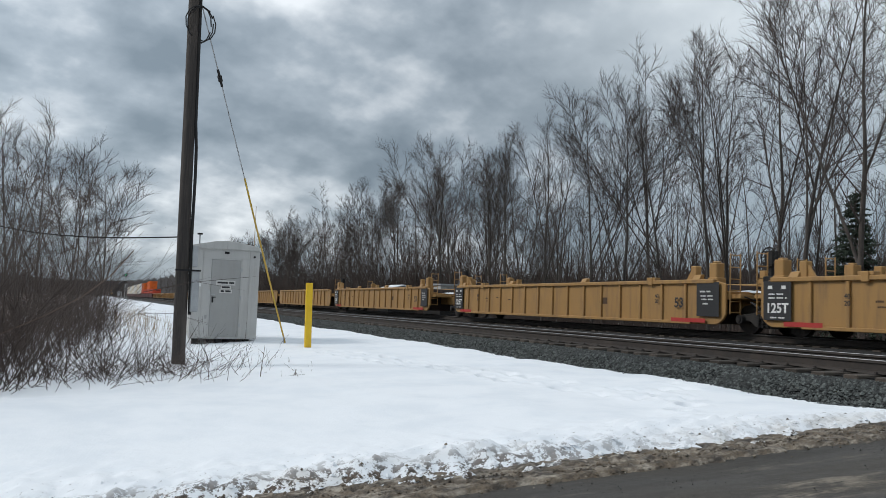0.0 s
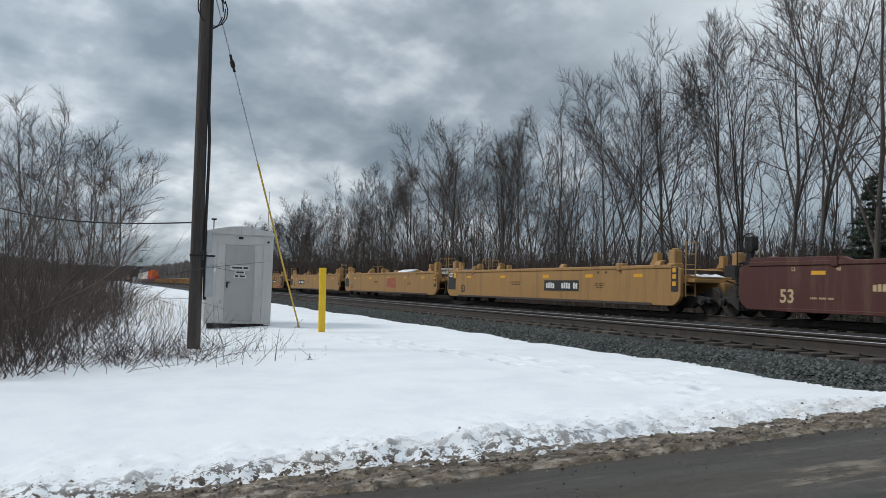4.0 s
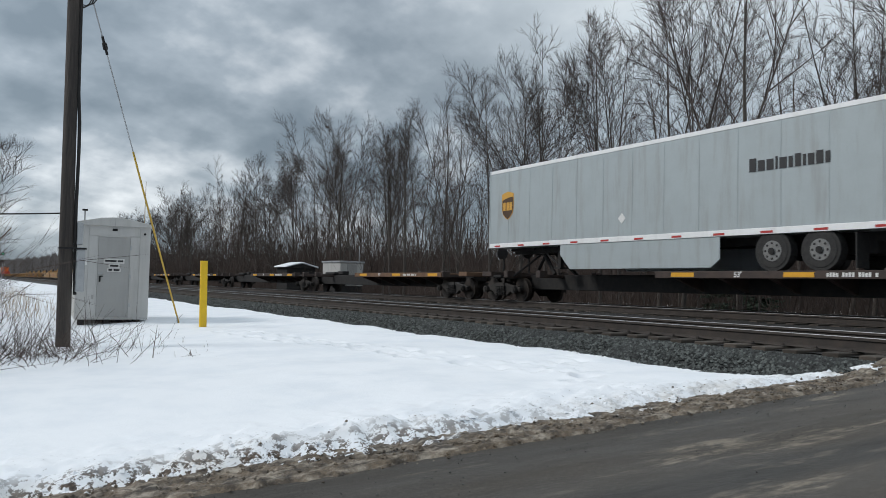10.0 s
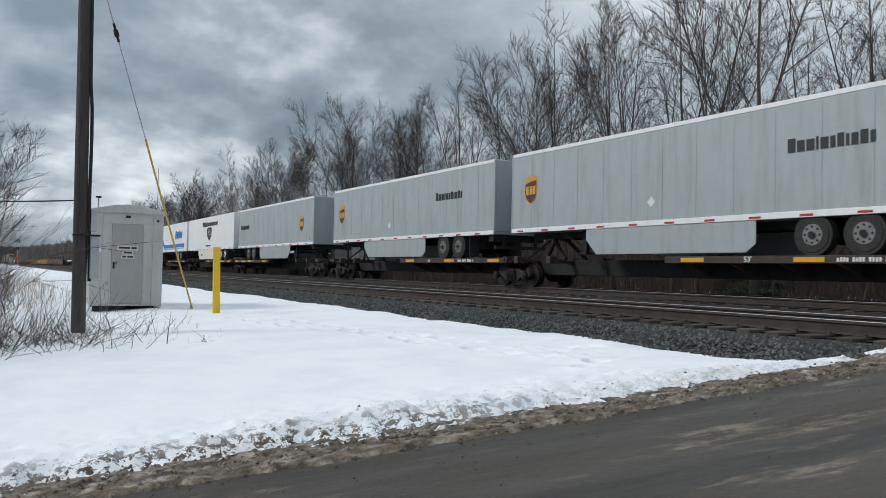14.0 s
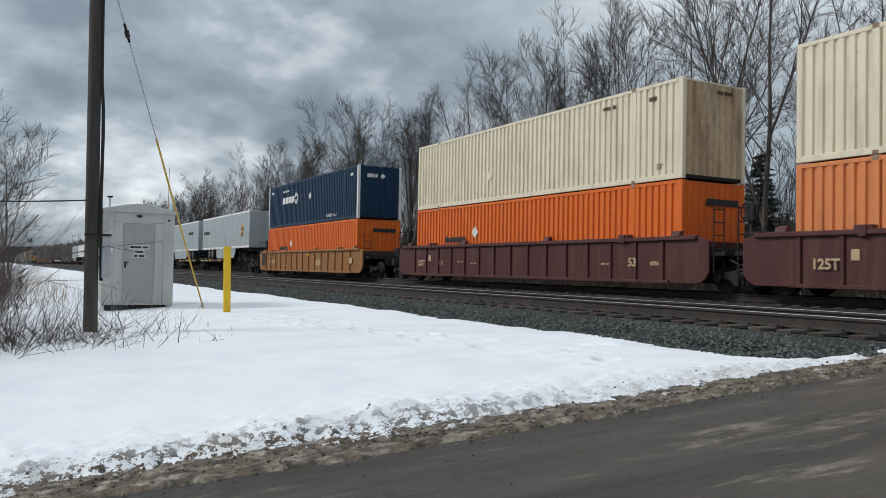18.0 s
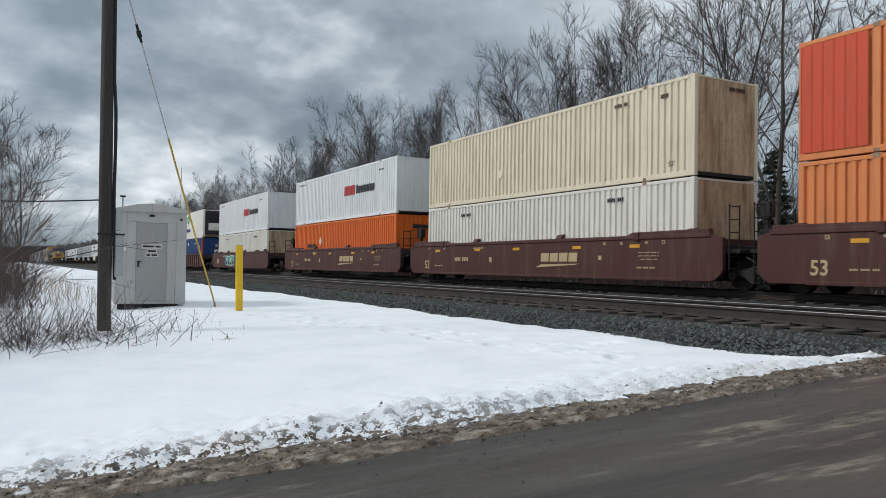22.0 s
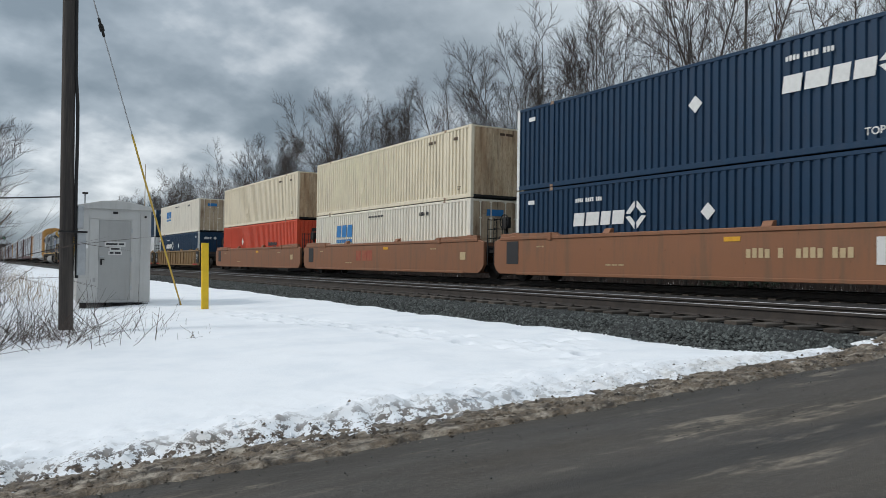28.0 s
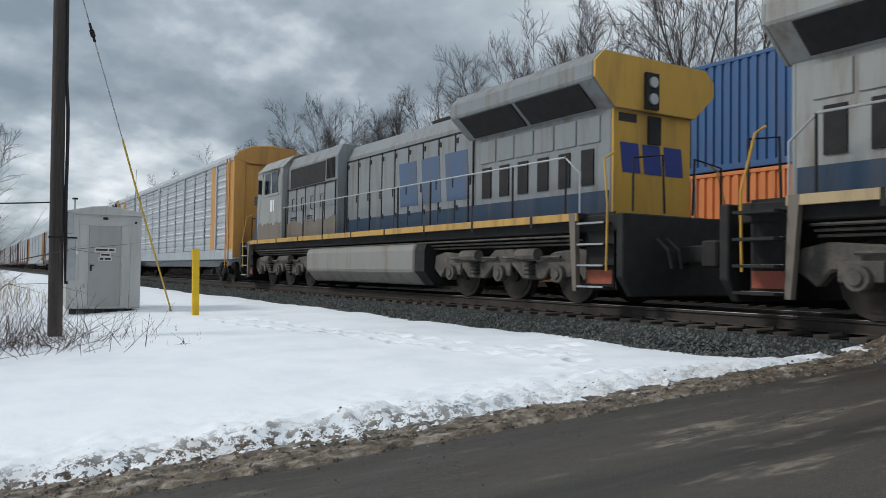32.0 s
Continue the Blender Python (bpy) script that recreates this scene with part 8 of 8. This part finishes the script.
R_SILL = Shape().box(-1.57, 1.57, -R_L / 2, R_L / 2, 0.92, 1.32).box(-0.4, 0.4, -R_L / 2 - 0.5, R_L / 2 + 0.5, 0.62, 1.0).mesh("side_sill", bevel=0.02)
R_END = Shape().box(-1.5, 1.5, R_L / 2 - 0.14, R_L / 2 - 0.06, 1.2, 5.2).box(-1.56, -1.1, R_L / 2 - 0.06, R_L / 2 + 0.02, 1.0, 5.05).box(1.1, 1.56, R_L / 2 - 0.06, R_L / 2 + 0.02, 1.0, 5.05)
R_END = R_END.prism([(-1.54, 4.9), (-1.42, 5.2), (-0.88, 5.46), (0, 5.55), (0.88, 5.46), (1.42, 5.2), (1.54, 4.9), (0.9, 4.75), (-0.9, 4.75)], "y", R_L / 2 - 0.02, R_L / 2 + 0.03).mesh("end_door", bevel=0.02)
R_LADDER = Shape().path([(-1.6, 13.3, 0.6), (-1.6, 13.3, 5.0)], 0.02, 5).path([(-1.6, 12.9, 0.6), (-1.6, 12.9, 5.0)], 0.02, 5)
for _k in range(11):
    R_LADDER.tube((-1.6, 12.9, 0.7 + 0.4 * _k), (-1.6, 13.3, 0.7 + 0.4 * _k), 0.015, n=4)
R_LADDER = R_LADDER.mesh("ladder")


R_PANELS, R_SLOTS = Shape(), Shape()
for _k in range(14):
    R_PANELS.add([(v.co.x, v.co.y - 12.22 + 1.88 * _k, v.co.z) for v in R_PANEL.vertices], [tuple(f.vertices) for f in R_PANEL.polygons])
R_PANELS = R_PANELS.mesh("side_panels")


def autorack(frame_paint, far=False):
    th = thing("autorack", "tall covered autorack car with galvanised side panels", "autorack", "autoracks of the second train")
    sl = part("side_sill", R_SILL, "brown" if frame_paint == "brown" else "rackpanel", th)
    part("roof", R_ROOF, "rackpanel", th, "rounded metal roof")
    part("inner_deck", Shape().box(-1.45, 1.45, -R_L / 2 + 0.2, R_L / 2 - 0.2, 1.32, 4.95), "rackpanel", th)
    for s in (1, -1):
        part("end_door", R_END, frame_paint, th, "end doors and arched end plate", m=None if s > 0 else FLIP)
        for sx in (1, -1):
            part("ladder", R_LADDER, frame_paint, th, m=Matrix.Diagonal((sx, s, 1, 1)))
        truck(th, s * 10.6)
        part("coupler", COUPLER, "truck", th, m=(Matrix() if s > 0 else FLIP) @ pose(0, 4.0, 0))
    for s in (-1, 1):
        t = Matrix.Diagonal((-s, 1, 1, 1))
        if s > 0 or far:
            part("side_panels", R_PANELS, "rackpanel", th, m=t)
        for k in range(0 if s > 0 or far else 14):
            p = part("side_panel", R_PANEL, "rackpanel", th, m=t @ pose(0, -12.22 + 1.88 * k, 0))
            if not far:
                part("vent_band", R_SLOT, "stripe_white", p)
        for k in ((0, 1, 4, 7, 10, 13, 14) if s < 0 else ()):
            part("post", R_POST, frame_paint if k in (0, 14) or frame_paint == "brown" else "rackpanel", th, m=t @ pose(0, -13.16 + 1.88 * k, 0))
        part("top_rail", Shape().box(-1.58, -1.44, -R_L / 2, R_L / 2, 4.86, 5.0), "rackpanel", th, m=t)
        for e in ((-1, 1) if s < 0 and frame_paint != "brown" and not far else ()):
            part("painted_panel", Shape().box(-1.553, -1.47, e * 10.9 - 0.42, e * 10.9 + 0.42, 1.3, 4.9), frame_paint, th, "painted ochre side panel", m=t)
        for e in ((-1, 1) if s < 0 else ()):
            part("corner_panel", Shape().box(-1.555, -1.47, e * 13.3 - 0.46, e * 13.3 + 0.46, 1.3, 4.9), frame_paint, th, "painted end panel", m=t)
    return th


# ---- the trains ----
V1, V2 = 26.35, 26.16
GOING, COMING = [], []      # (thing, place along the track at the start, height)


def put1(th, y, z=0.0):
    th.matrix_basis = pose(XF, y, RAIL_FAR + z)
    GOING.append((th, y, z))
    return th


def again1(th, y, z=0.0):
    return put1(copy_thing(th, Matrix()), y, z)


# empty tan well cars at the head
tan_label = "empty ribbed tan well car with black panels"
c0 = well_car(tan_label, "tan", True, lead=True, gear=True, snow=True)
car_marks(c0, -1.592, "tan")
put1(c0, 48.7)
cf = well_car("empty ribbed tan well car far ahead", "tan", True, lead=True, gear=True, snow=True, far=True)
put1(cf, 68.7)
for k in range(2, 12):
    again1(cf, 48.7 + 20.0 * k)
again1(c0, 26.7)
c1 = again1(c0, 6.7)
red_logo(c1, -1.592, 0.3)
c1["label"] = "empty ribbed tan well car with a faded red logo"
c2 = again1(c0, -12.9)
truck(c2, -9.0)
number_plate_mark(c2, -1.592, -4.6, 0.9, 1.9, 0.3)
# three joined smooth-sided units
c3 = well_car("smooth tan end unit of an empty well car", "tan", False, lead=True, gear=True, snow=True)
car_marks(c3, -1.588, "tansmooth")
put1(c3, -35.6)
c4 = again1(c3, -56.0)
red_logo(c4, -1.588, -1.6, 0.9, 0.62)
c5 = again1(c3, -76.2)
truck(c5, -9.0)
number_plate_mark(c3, -1.588, 4.3, 0.88, 2.5, 0.42)
number_plate_mark(c5, -1.588, -2.2, 0.85, 2.6, 0.42)
# three brown units
c6 = well_car("smooth dark brown unit of an empty well car", "brown", False, lead=True, low="brown", snow=True, taper=True)
car_marks(c6, -1.588, "brown")
put1(c6, -97.4)
again1(c6, -117.3)
c7 = again1(c6, -136.9)
truck(c7, -9.0)
spray(c7, -1.590, 4.5, 0.90, 2.6, 1.15, "mark_cyan", 3, "bright blue sprayed lettering shapes")
c7["label"] = "smooth dark brown well car with blue graffiti"

# the stacks' wells
def load(th, y, z):
    put1(th, y, z)
    return th


LOW_Z, HIGH_Z = 0.30, 0.30 + CH + 0.035
w1 = well_car("weathered orange ribbed well car with a loaded stack", "tanrust", True, lead=True, trail=True, group="loaded well cars")
car_marks(w1, -1.592, "rust")
bars(w1, "stencil", [(6.4, 0.85, 1.3, 0.2), (-3.0, 0.8, 1.2, 0.35)], -1.524, "mark_cream")
put1(w1, -427.1)
w2 = well_car("maroon ribbed well car with a loaded stack", "maroon", True, lead=True, group="loaded well cars", low="maroon")
car_marks(w2, -1.59, "maroon")
put1(w2, -450.2)
again1(w2, -470.0)
truck(again1(w2, -489.3), -9.0)
w3 = well_car("brown smooth well car with green graffiti", "brown", False, lead=True, trail=True, group="loaded well cars", low="brown")
spray(w3, -1.590, 2.4, 0.85, 3.0, 1.05, "mark_teal", 8, "green and pale sprayed lettering shapes")
bars(w3, "stencil", [(7.0, 0.8, 0.6, 0.4), (4.6, 1.25, 1.2, 0.12), (-0.2, 0.62, 1.0, 0.12), (-1.5, 1.36, 0.5, 0.06)], -1.588, "mark_cream")
put1(w3, -513.0)
w4 = well_car("dark brown smooth well car with a pale block logo", "brown", False, lead=True, taper=True, group="loaded well cars", low="brown")
car_marks(w4, -1.588, "brown")
put1(w4, -535.9)
again1(w4, -555.7)
truck(again1(w4, -575.5), -9.0)
w5 = well_car("dirty tan ribbed well car carrying a stack", "tandark", True, lead=True, gear=False, group="loaded well cars")
car_marks(w5, -1.592, "tan")
put1(w5, -621.2)
w6 = again1(w5, -640.9)
red_logo(w6, -1.592, -0.4)
truck(again1(w5, -660.6), -9.0)
number_plate_mark(w5, -1.592, 5.4, 0.85, 1.5, 0.24)
w7 = well_car("rusty brown smooth well car carrying a stack", "rustwell", False, lead=True, taper=True, group="loaded well cars", low="rustwell")
car_marks(w7, -1.588, "rust")
put1(w7, -684.7)
w8 = again1(w7, -704.0)
red_logo(w8, -1.588, 1.2, 0.95, 0.5)
w9 = again1(w7, -723.4)
truck(w9, -9.0)
bars(w9, "stencil", [(-2.2, 0.92, 1.15, 0.24), (-3.75, 0.92, 1.5, 0.24)], -1.588, "mark_cream")
part("spray_fill", poly_marks([rect(-0.5, -0.3, -0.3, 0.3), rect(-0.15, 0.05, -0.25, 0.3), rect(0.2, 0.3, -0.3, 0.35), rect(0.42, 0.6, -0.2, 0.2)], -1.59, -5.4, 0.95), "stripe_white", w9, "white sprayed scrawl")
w10 = well_car("weathered orange-tan ribbed well car under a stack", "tanrust", True, lead=True, trail=True, group="loaded well cars")
car_marks(w10, -1.592, "rust")
put1(w10, -805.5)
again1(w10, -828.6)

# containers, two high
k_navy = container("navy blue corrugated container with a white logo", "navy", end="doors", posts="stripe_white")
mark_navy(k_navy)
for k_ in (k_navy,):
    end_mark(k_, blocks([0.6], 0.2, 0.2), "stripe_white", x=-0.5, z=2.35)
    end_mark(k_, [[(0.5, 0), (0.65, -0.15), (0.8, 0), (0.65, 0.15)]], "stripe_white", x=-0.5, z=2.35)
k_navy2 = container("navy blue corrugated container with white end posts", "navy", end="doors", posts="stripe_white")
mark_navy(k_navy2, -3.85)
k_orange = container("bright orange corrugated container with a black logo", "orange")
mark_orange(k_orange, 4.6)
k_cream = container("dirty cream corrugated container with rust marks", "cream")
bars(k_cream, "stencil", [(-5.0, 2.5, 0.6, 0.12), (-6.9, 2.45, 0.3, 0.12)], NX, "mark_brown")
letters(k_cream, "53'", 0.22, NX, -7.2, 0.4, "mark_brown", 0.003)
diamond(k_cream, 2.0, 1.0, 0.2, "cream")
end_mark(k_cream, [rect(-0.25, 0.0, -0.05, 0.05), rect(0.05, 0.4, -0.05, 0.05)], "mark_brown", "unreadable stencil bar", x=0.3, z=2.6)
k_pale = container("faded orange corrugated container with rust streaks", "paleorange")
mark_orange(k_pale, -4.8)
k_pale2 = container("faded orange corrugated container with a black block logo", "paleorange")
mark_orange(k_pale2, 4.8)
k_blue = container("bright blue corrugated container with red corner posts", "blue", posts="red")
mark_stack(k_blue)
k_cool = container("white smooth-sided refrigerated container with green lettering shapes", "offwhite", flat=True)
mark_cool(k_cool)
k_twotone = container("white corrugated container with a red and black logo", "white")
mark_red_black(k_twotone)
end_mark(k_twotone, blocks([0.5], 0.2, 0.2), "stripe_red", x=-0.5, z=2.45)
end_mark(k_twotone, blocks([0.8], 0.17, 0.2), "stripe_black", x=0.35, z=2.45)
k_twotone2 = container("white corrugated container with red and black block lettering", "white")
mark_red_black(k_twotone2, -2.8)
k_off = container("off-white corrugated container streaked with rust", "offwhite")
bars(k_off, "stencil", [(4.6, 2.45, 0.9, 0.12), (-4.8, 2.45, 0.8, 0.13)], NX, "stripe_black")
k_bluelogo = container("ivory corrugated container with a blue block logo", "ivory", end="doors")
mark_blue_white(k_bluelogo)
end_mark(k_bluelogo, blocks([0.8], 0.26, 0.1), "mark_blue", x=-0.15, z=2.35)
k_red = container("red-orange corrugated container under another", "red")
mark_orange(k_red, -3.6)
k_sky = container("plain mid-blue corrugated container on top", "skyblue")
bars(k_sky, "stencil", [(-6.6, 0.5, 0.4, 0.14)], NX, "stripe_white")

STACKS = [(-427.1, k_orange, k_navy), (-450.3, k_orange, k_cream), (-470.1, k_pale, k_cream), (-489.2, k_blue, k_cool), (-513.0, k_off, k_twotone2), (-536.0, k_orange, k_twotone2),
          (-555.7, k_off, k_cream), (-575.2, k_pale, k_pale), (-621.0, k_pale2, k_bluelogo), (-640.8, k_twotone, k_navy), (-660.3, k_navy, k_bluelogo), (-684.6, k_red, k_cream),
          (-703.9, k_bluelogo, k_cream), (-723.1, k_navy, k_navy2), (-805.4, k_navy2, k_pale), (-826.0, k_pale, k_sky)]
used = set()


def place_container(th, y, z):
    if th.name in used:
        return again1(th, y, z)
    used.add(th.name)
    return put1(th, y, z)


for y, low, high in STACKS:
    place_container(low, y, LOW_Z)
    place_container(high, y, HIGH_Z)
# a red patch of newer panels on one faded stack
red_top = [th for th, y, z in GOING if abs(y + 575.2) < 0.1 and z > 1][0]
part("red_panel", corrugated(1.72, 0.17, CH - 0.12, NX - 0.022, depth=0.02), "red", red_top, "red replacement panel", m=pose(0, 7.15, 0))
red_top["label"] = "faded orange corrugated container with a red end panel"
# far ahead: loaded cars near the head of the train
wf = well_car("maroon well car far ahead with a stack", "maroon", False, lead=True, group="loaded well cars", low="maroon", far=True)
put1(wf, 292.0)
for k in range(4):
    if k:
        again1(wf, 292.0 + 20.5 * k)
    again1(k_red, 292.0 + 20.5 * k, LOW_Z)
    if k % 2:
        again1(k_orange, 292.0 + 20.5 * k, HIGH_Z)
for k in range(9):
    again1(wf, 376.0 + 20.5 * k)
    again1((k_off, k_twotone, k_cream)[k % 3], 376.0 + 20.5 * k, LOW_Z)
    again1((k_twotone, k_cream, k_off)[k % 3], 376.0 + 20.5 * k, HIGH_Z)

# spine cars, first empty, then with trailers, then with single containers
empty = spine_unit("empty rusty spine car unit with a flat deck", up=False, color="sill")
first = spine_unit("empty spine car unit with a heap of snow", up=False, start=True, snow=True, color="sill")
put1(first, -159.3)
for k in range(3):
    (put1 if k == 0 else again1)(empty, -176.2 - 17.2 * k)
last = spine_unit("empty rusty spine car end unit", up=False, end=True)
put1(last, -227.9)
su = spine_unit("dark spine car unit carrying a trailer", up=True, color="sill")
sf = spine_unit("dark spine car unit carrying a turned trailer", flip=True, up=True, end=True, color="sill")
s0 = spine_unit("dark spine car unit carrying a trailer", up=True, start=True, color="sill")
put1(s0, -248.2)
put1(su, -265.3)
again1(su, -282.3)
again1(su, -299.2)
put1(sf, -316.0)
again1(s0, -337.0)
again1(su, -353.5)
again1(su, -370.4)
again1(su, -387.6)
again1(sf, -405.6)
sc = spine_unit("rusty spine car unit carrying one container", up=False, start=True)
put1(sc, -744.6)
again1(su, -763.7)
again1(last, -783.6)

TZ = 1.96
shield_trailer = trailer("silver-grey trailer with a brown and gold shield logo", "silver", skirt="silver")
shield(shield_trailer, 6.9, 1.55)
words(shield_trailer, [0.2, 0.2, 0.2, 0.06, 0.2, 0.12, 0.16, 0.08, 0.16, 0.18, 0.12], 0.34, -4.6, 1.75, "stripe_black", label="dark block lettering shapes")
part("placard", poly_marks([[(-0.16, 0), (0, -0.16), (0.16, 0), (0, 0.16)]], -1.306, 1.0, 0.7), "stripe_white", shield_trailer)
shield_turned = trailer("silver-grey trailer turned tail first with a shield logo", "silver", flip=True, skirt="silver")
shield(shield_turned, -6.0, 1.35)
words(shield_turned, [0.2, 0.2, 0.2, 0.06, 0.2, 0.12, 0.16, 0.08, 0.16, 0.18, 0.12], 0.34, 6.4, 1.55, "stripe_black", label="dark block lettering shapes")
letters(shield_turned, "53", 0.2, -1.306, -7.5, 0.35, "stripe_black", 0.003)
plain = trailer("plain white trailer on a spine car", "white", hub="steel")
swoosh_trailer = trailer("white trailer with a blue swoosh stripe", "white", hub="steel")
part("swoosh", poly_marks([[(-6.7, 0.74), (-6.15, 0.42), (-6.1, 0.15), (-5.75, 0.40), (-3.25, -1.10), (7.0, -1.05), (7.0, -0.70), (-2.95, -0.74), (-5.5, 0.78), (-5.4, 1.08), (-6.0, 0.80)]], -1.306, 0, 1.5), "mark_blue", swoosh_trailer, "bright blue swoosh with an arrowhead")
part("swoosh_line", poly_marks([[(-3.3, -1.16), (7.0, -1.11), (7.0, -1.2), (-3.2, -1.25)]], -1.306, 0, 1.5), "mark_cyan", swoosh_trailer, "thin light blue line under the swoosh")
words(swoosh_trailer, [0.62, 0.5, 0.46, 0.42, 0.42, 0.5], 0.82, -4.2, 1.75, "mark_blue", 0.2, "blue slanted block lettering shapes", 0.08)
letters(swoosh_trailer, "53'", 0.24, -1.306, 7.7, 0.32, "stripe_black", 0.004)
crest_trailer = trailer("white ribbed trailer with a black crest", "white", skirt="offwhite", seams="bead", hub="offwhite")
words(crest_trailer, [0.29] * 5, 0.48, 1.6, 2.30, "stripe_black", 0.06, "black block lettering shapes")
words(crest_trailer, [0.13, 0.32, 0.27, 0.26, 0.32, 0.42, 0.35, 0.32, 0.32, 0.22], 0.38, -1.1, 2.28, "stripe_black", 0.06, "black block lettering shapes", 0.07)
part("crest", poly_marks([[(-0.88, 0.38), (-0.35, 0.48), (0.35, 0.48), (0.88, 0.38), (0.72, -0.28), (0.3, -0.55), (0, -0.72), (-0.3, -0.55), (-0.72, -0.28)]], -1.306, -0.1, 1.5), "stripe_black", crest_trailer, "black shield-shaped crest")
part("crest_lines", poly_marks([[(-0.5, -0.2), (-0.42, -0.22), (-0.1, 0.36), (-0.16, 0.36)], [(0.5, -0.2), (0.42, -0.22), (0.1, 0.36), (0.16, 0.36)], rect(-0.03, 0.03, -0.3, -0.1), rect(-0.02, 0.02, 0.0, 0.2), rect(-0.3, 0.3, 0.12, 0.17)], -1.311, -0.1, 1.5), "stripe_white", crest_trailer)
words(crest_trailer, [0.11] * 12, 0.13, 0.2, 0.38, "stripe_black", 0.0, "small dark block lettering shapes", 0.03)
part("skirt_mark", poly_marks([[(-0.3, -0.08), (0.3, -0.08), (0.38, 0.08), (-0.24, 0.08)]], -1.288, 2.6, -0.42), "mark_green", crest_trailer, "green mark on the skirt")

put1(shield_trailer, -247.1, TZ)
put1(plain, -264.7, TZ)
put1(swoosh_trailer, -282.0, TZ)
put1(crest_trailer, -299.0, TZ)
put1(shield_turned, -316.6, TZ)
again1(shield_trailer, -335.9, TZ)
again1(shield_trailer, -353.2, TZ)
again1(crest_trailer, -370.3, TZ)
again1(shield_trailer, -387.8, TZ)
again1(shield_turned, -405.9, TZ)
again1(k_bluelogo, -744.5, 1.10)
again1(k_bluelogo, -763.5, 1.10)
again1(k_blue, -784.1, 1.10)

# the engines
e3 = locomotive("dark blue diesel locomotive with a yellow nose", "eng_blue", "eng_blue", "eng_blue", "eng_gold", "eng_blue", "eng_gold", False, "mark_gold", 3.4, rear="eng_blue", mud="eng_blue", number_cols="mark_gold", vents=((-2.5, -1.75), (-3.45, -2.95), (-4.15, -3.65), (-5.4, -4.9)))
put1(e3, -600.0)


def put2(th, y, turn=0):
    th.matrix_basis = pose(XN, y, RAIL_NEAR, 0, 0, turn)
    COMING.append((th, y, turn))
    return th


D2 = 32 * V2
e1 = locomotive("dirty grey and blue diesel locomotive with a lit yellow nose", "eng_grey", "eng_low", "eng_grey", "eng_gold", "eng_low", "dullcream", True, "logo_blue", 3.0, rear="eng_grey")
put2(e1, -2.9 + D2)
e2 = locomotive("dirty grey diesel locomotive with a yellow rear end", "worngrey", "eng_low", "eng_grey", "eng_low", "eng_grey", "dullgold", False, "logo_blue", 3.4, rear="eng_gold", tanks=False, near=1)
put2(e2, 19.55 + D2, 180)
r0 = autorack("rackyellow")
put2(r0, 44.4 + D2)
r1 = autorack("brown", far=True)
r2 = autorack("rackyellow", far=True)
put2(r1, 72.9 + D2)
for k in range(14):
    put2((copy_thing(r2 if k % 3 == 1 else r1, Matrix()) if k != 1 else r2), 101.4 + 28.5 * k + D2)

# ---- ties and plates, the nearest first ----
for k in range(170):
    y = -6 + 0.5 * k
    t_ = part("tie", TIE, "tie", track_1, m=pose(0.02 * ((k * 37) % 7 - 3), y, -0.19, 0, 0, ((k * 53) % 9 - 4) * 0.35))
for k in range(60):
    part("tie", TIE, "tie", track_2, m=pose(0.02 * ((k * 31) % 7 - 3), 4 + 0.55 * k, -0.19, 0, 0, ((k * 53) % 9 - 4) * 0.35))
for k in range(34):
    part("tie_plate", PLATE, "rail", track_1, m=pose(-0.7525, 1 + 0.5 * k, -0.19))
rest = Shape()
for k in range(240):
    rest.box(-1.3, 1.3, 79 + 0.5 * k, 79.23 + 0.5 * k, -0.37, -0.19)
tagged(part("distant_ties", rest, "tie", track_1), kind="stuff")


def motions():
    for th, y, z in GOING:
        walk(th, [(0, pose(XF, y, RAIL_FAR + z)), (32, pose(XF, y + 32 * V1, RAIL_FAR + z))])
    for th, y, turn in COMING:
        walk(th, [(0, pose(XN, y, RAIL_NEAR, 0, 0, turn)), (32, pose(XN, y - 32 * V2, RAIL_NEAR, 0, 0, turn))])


motions()
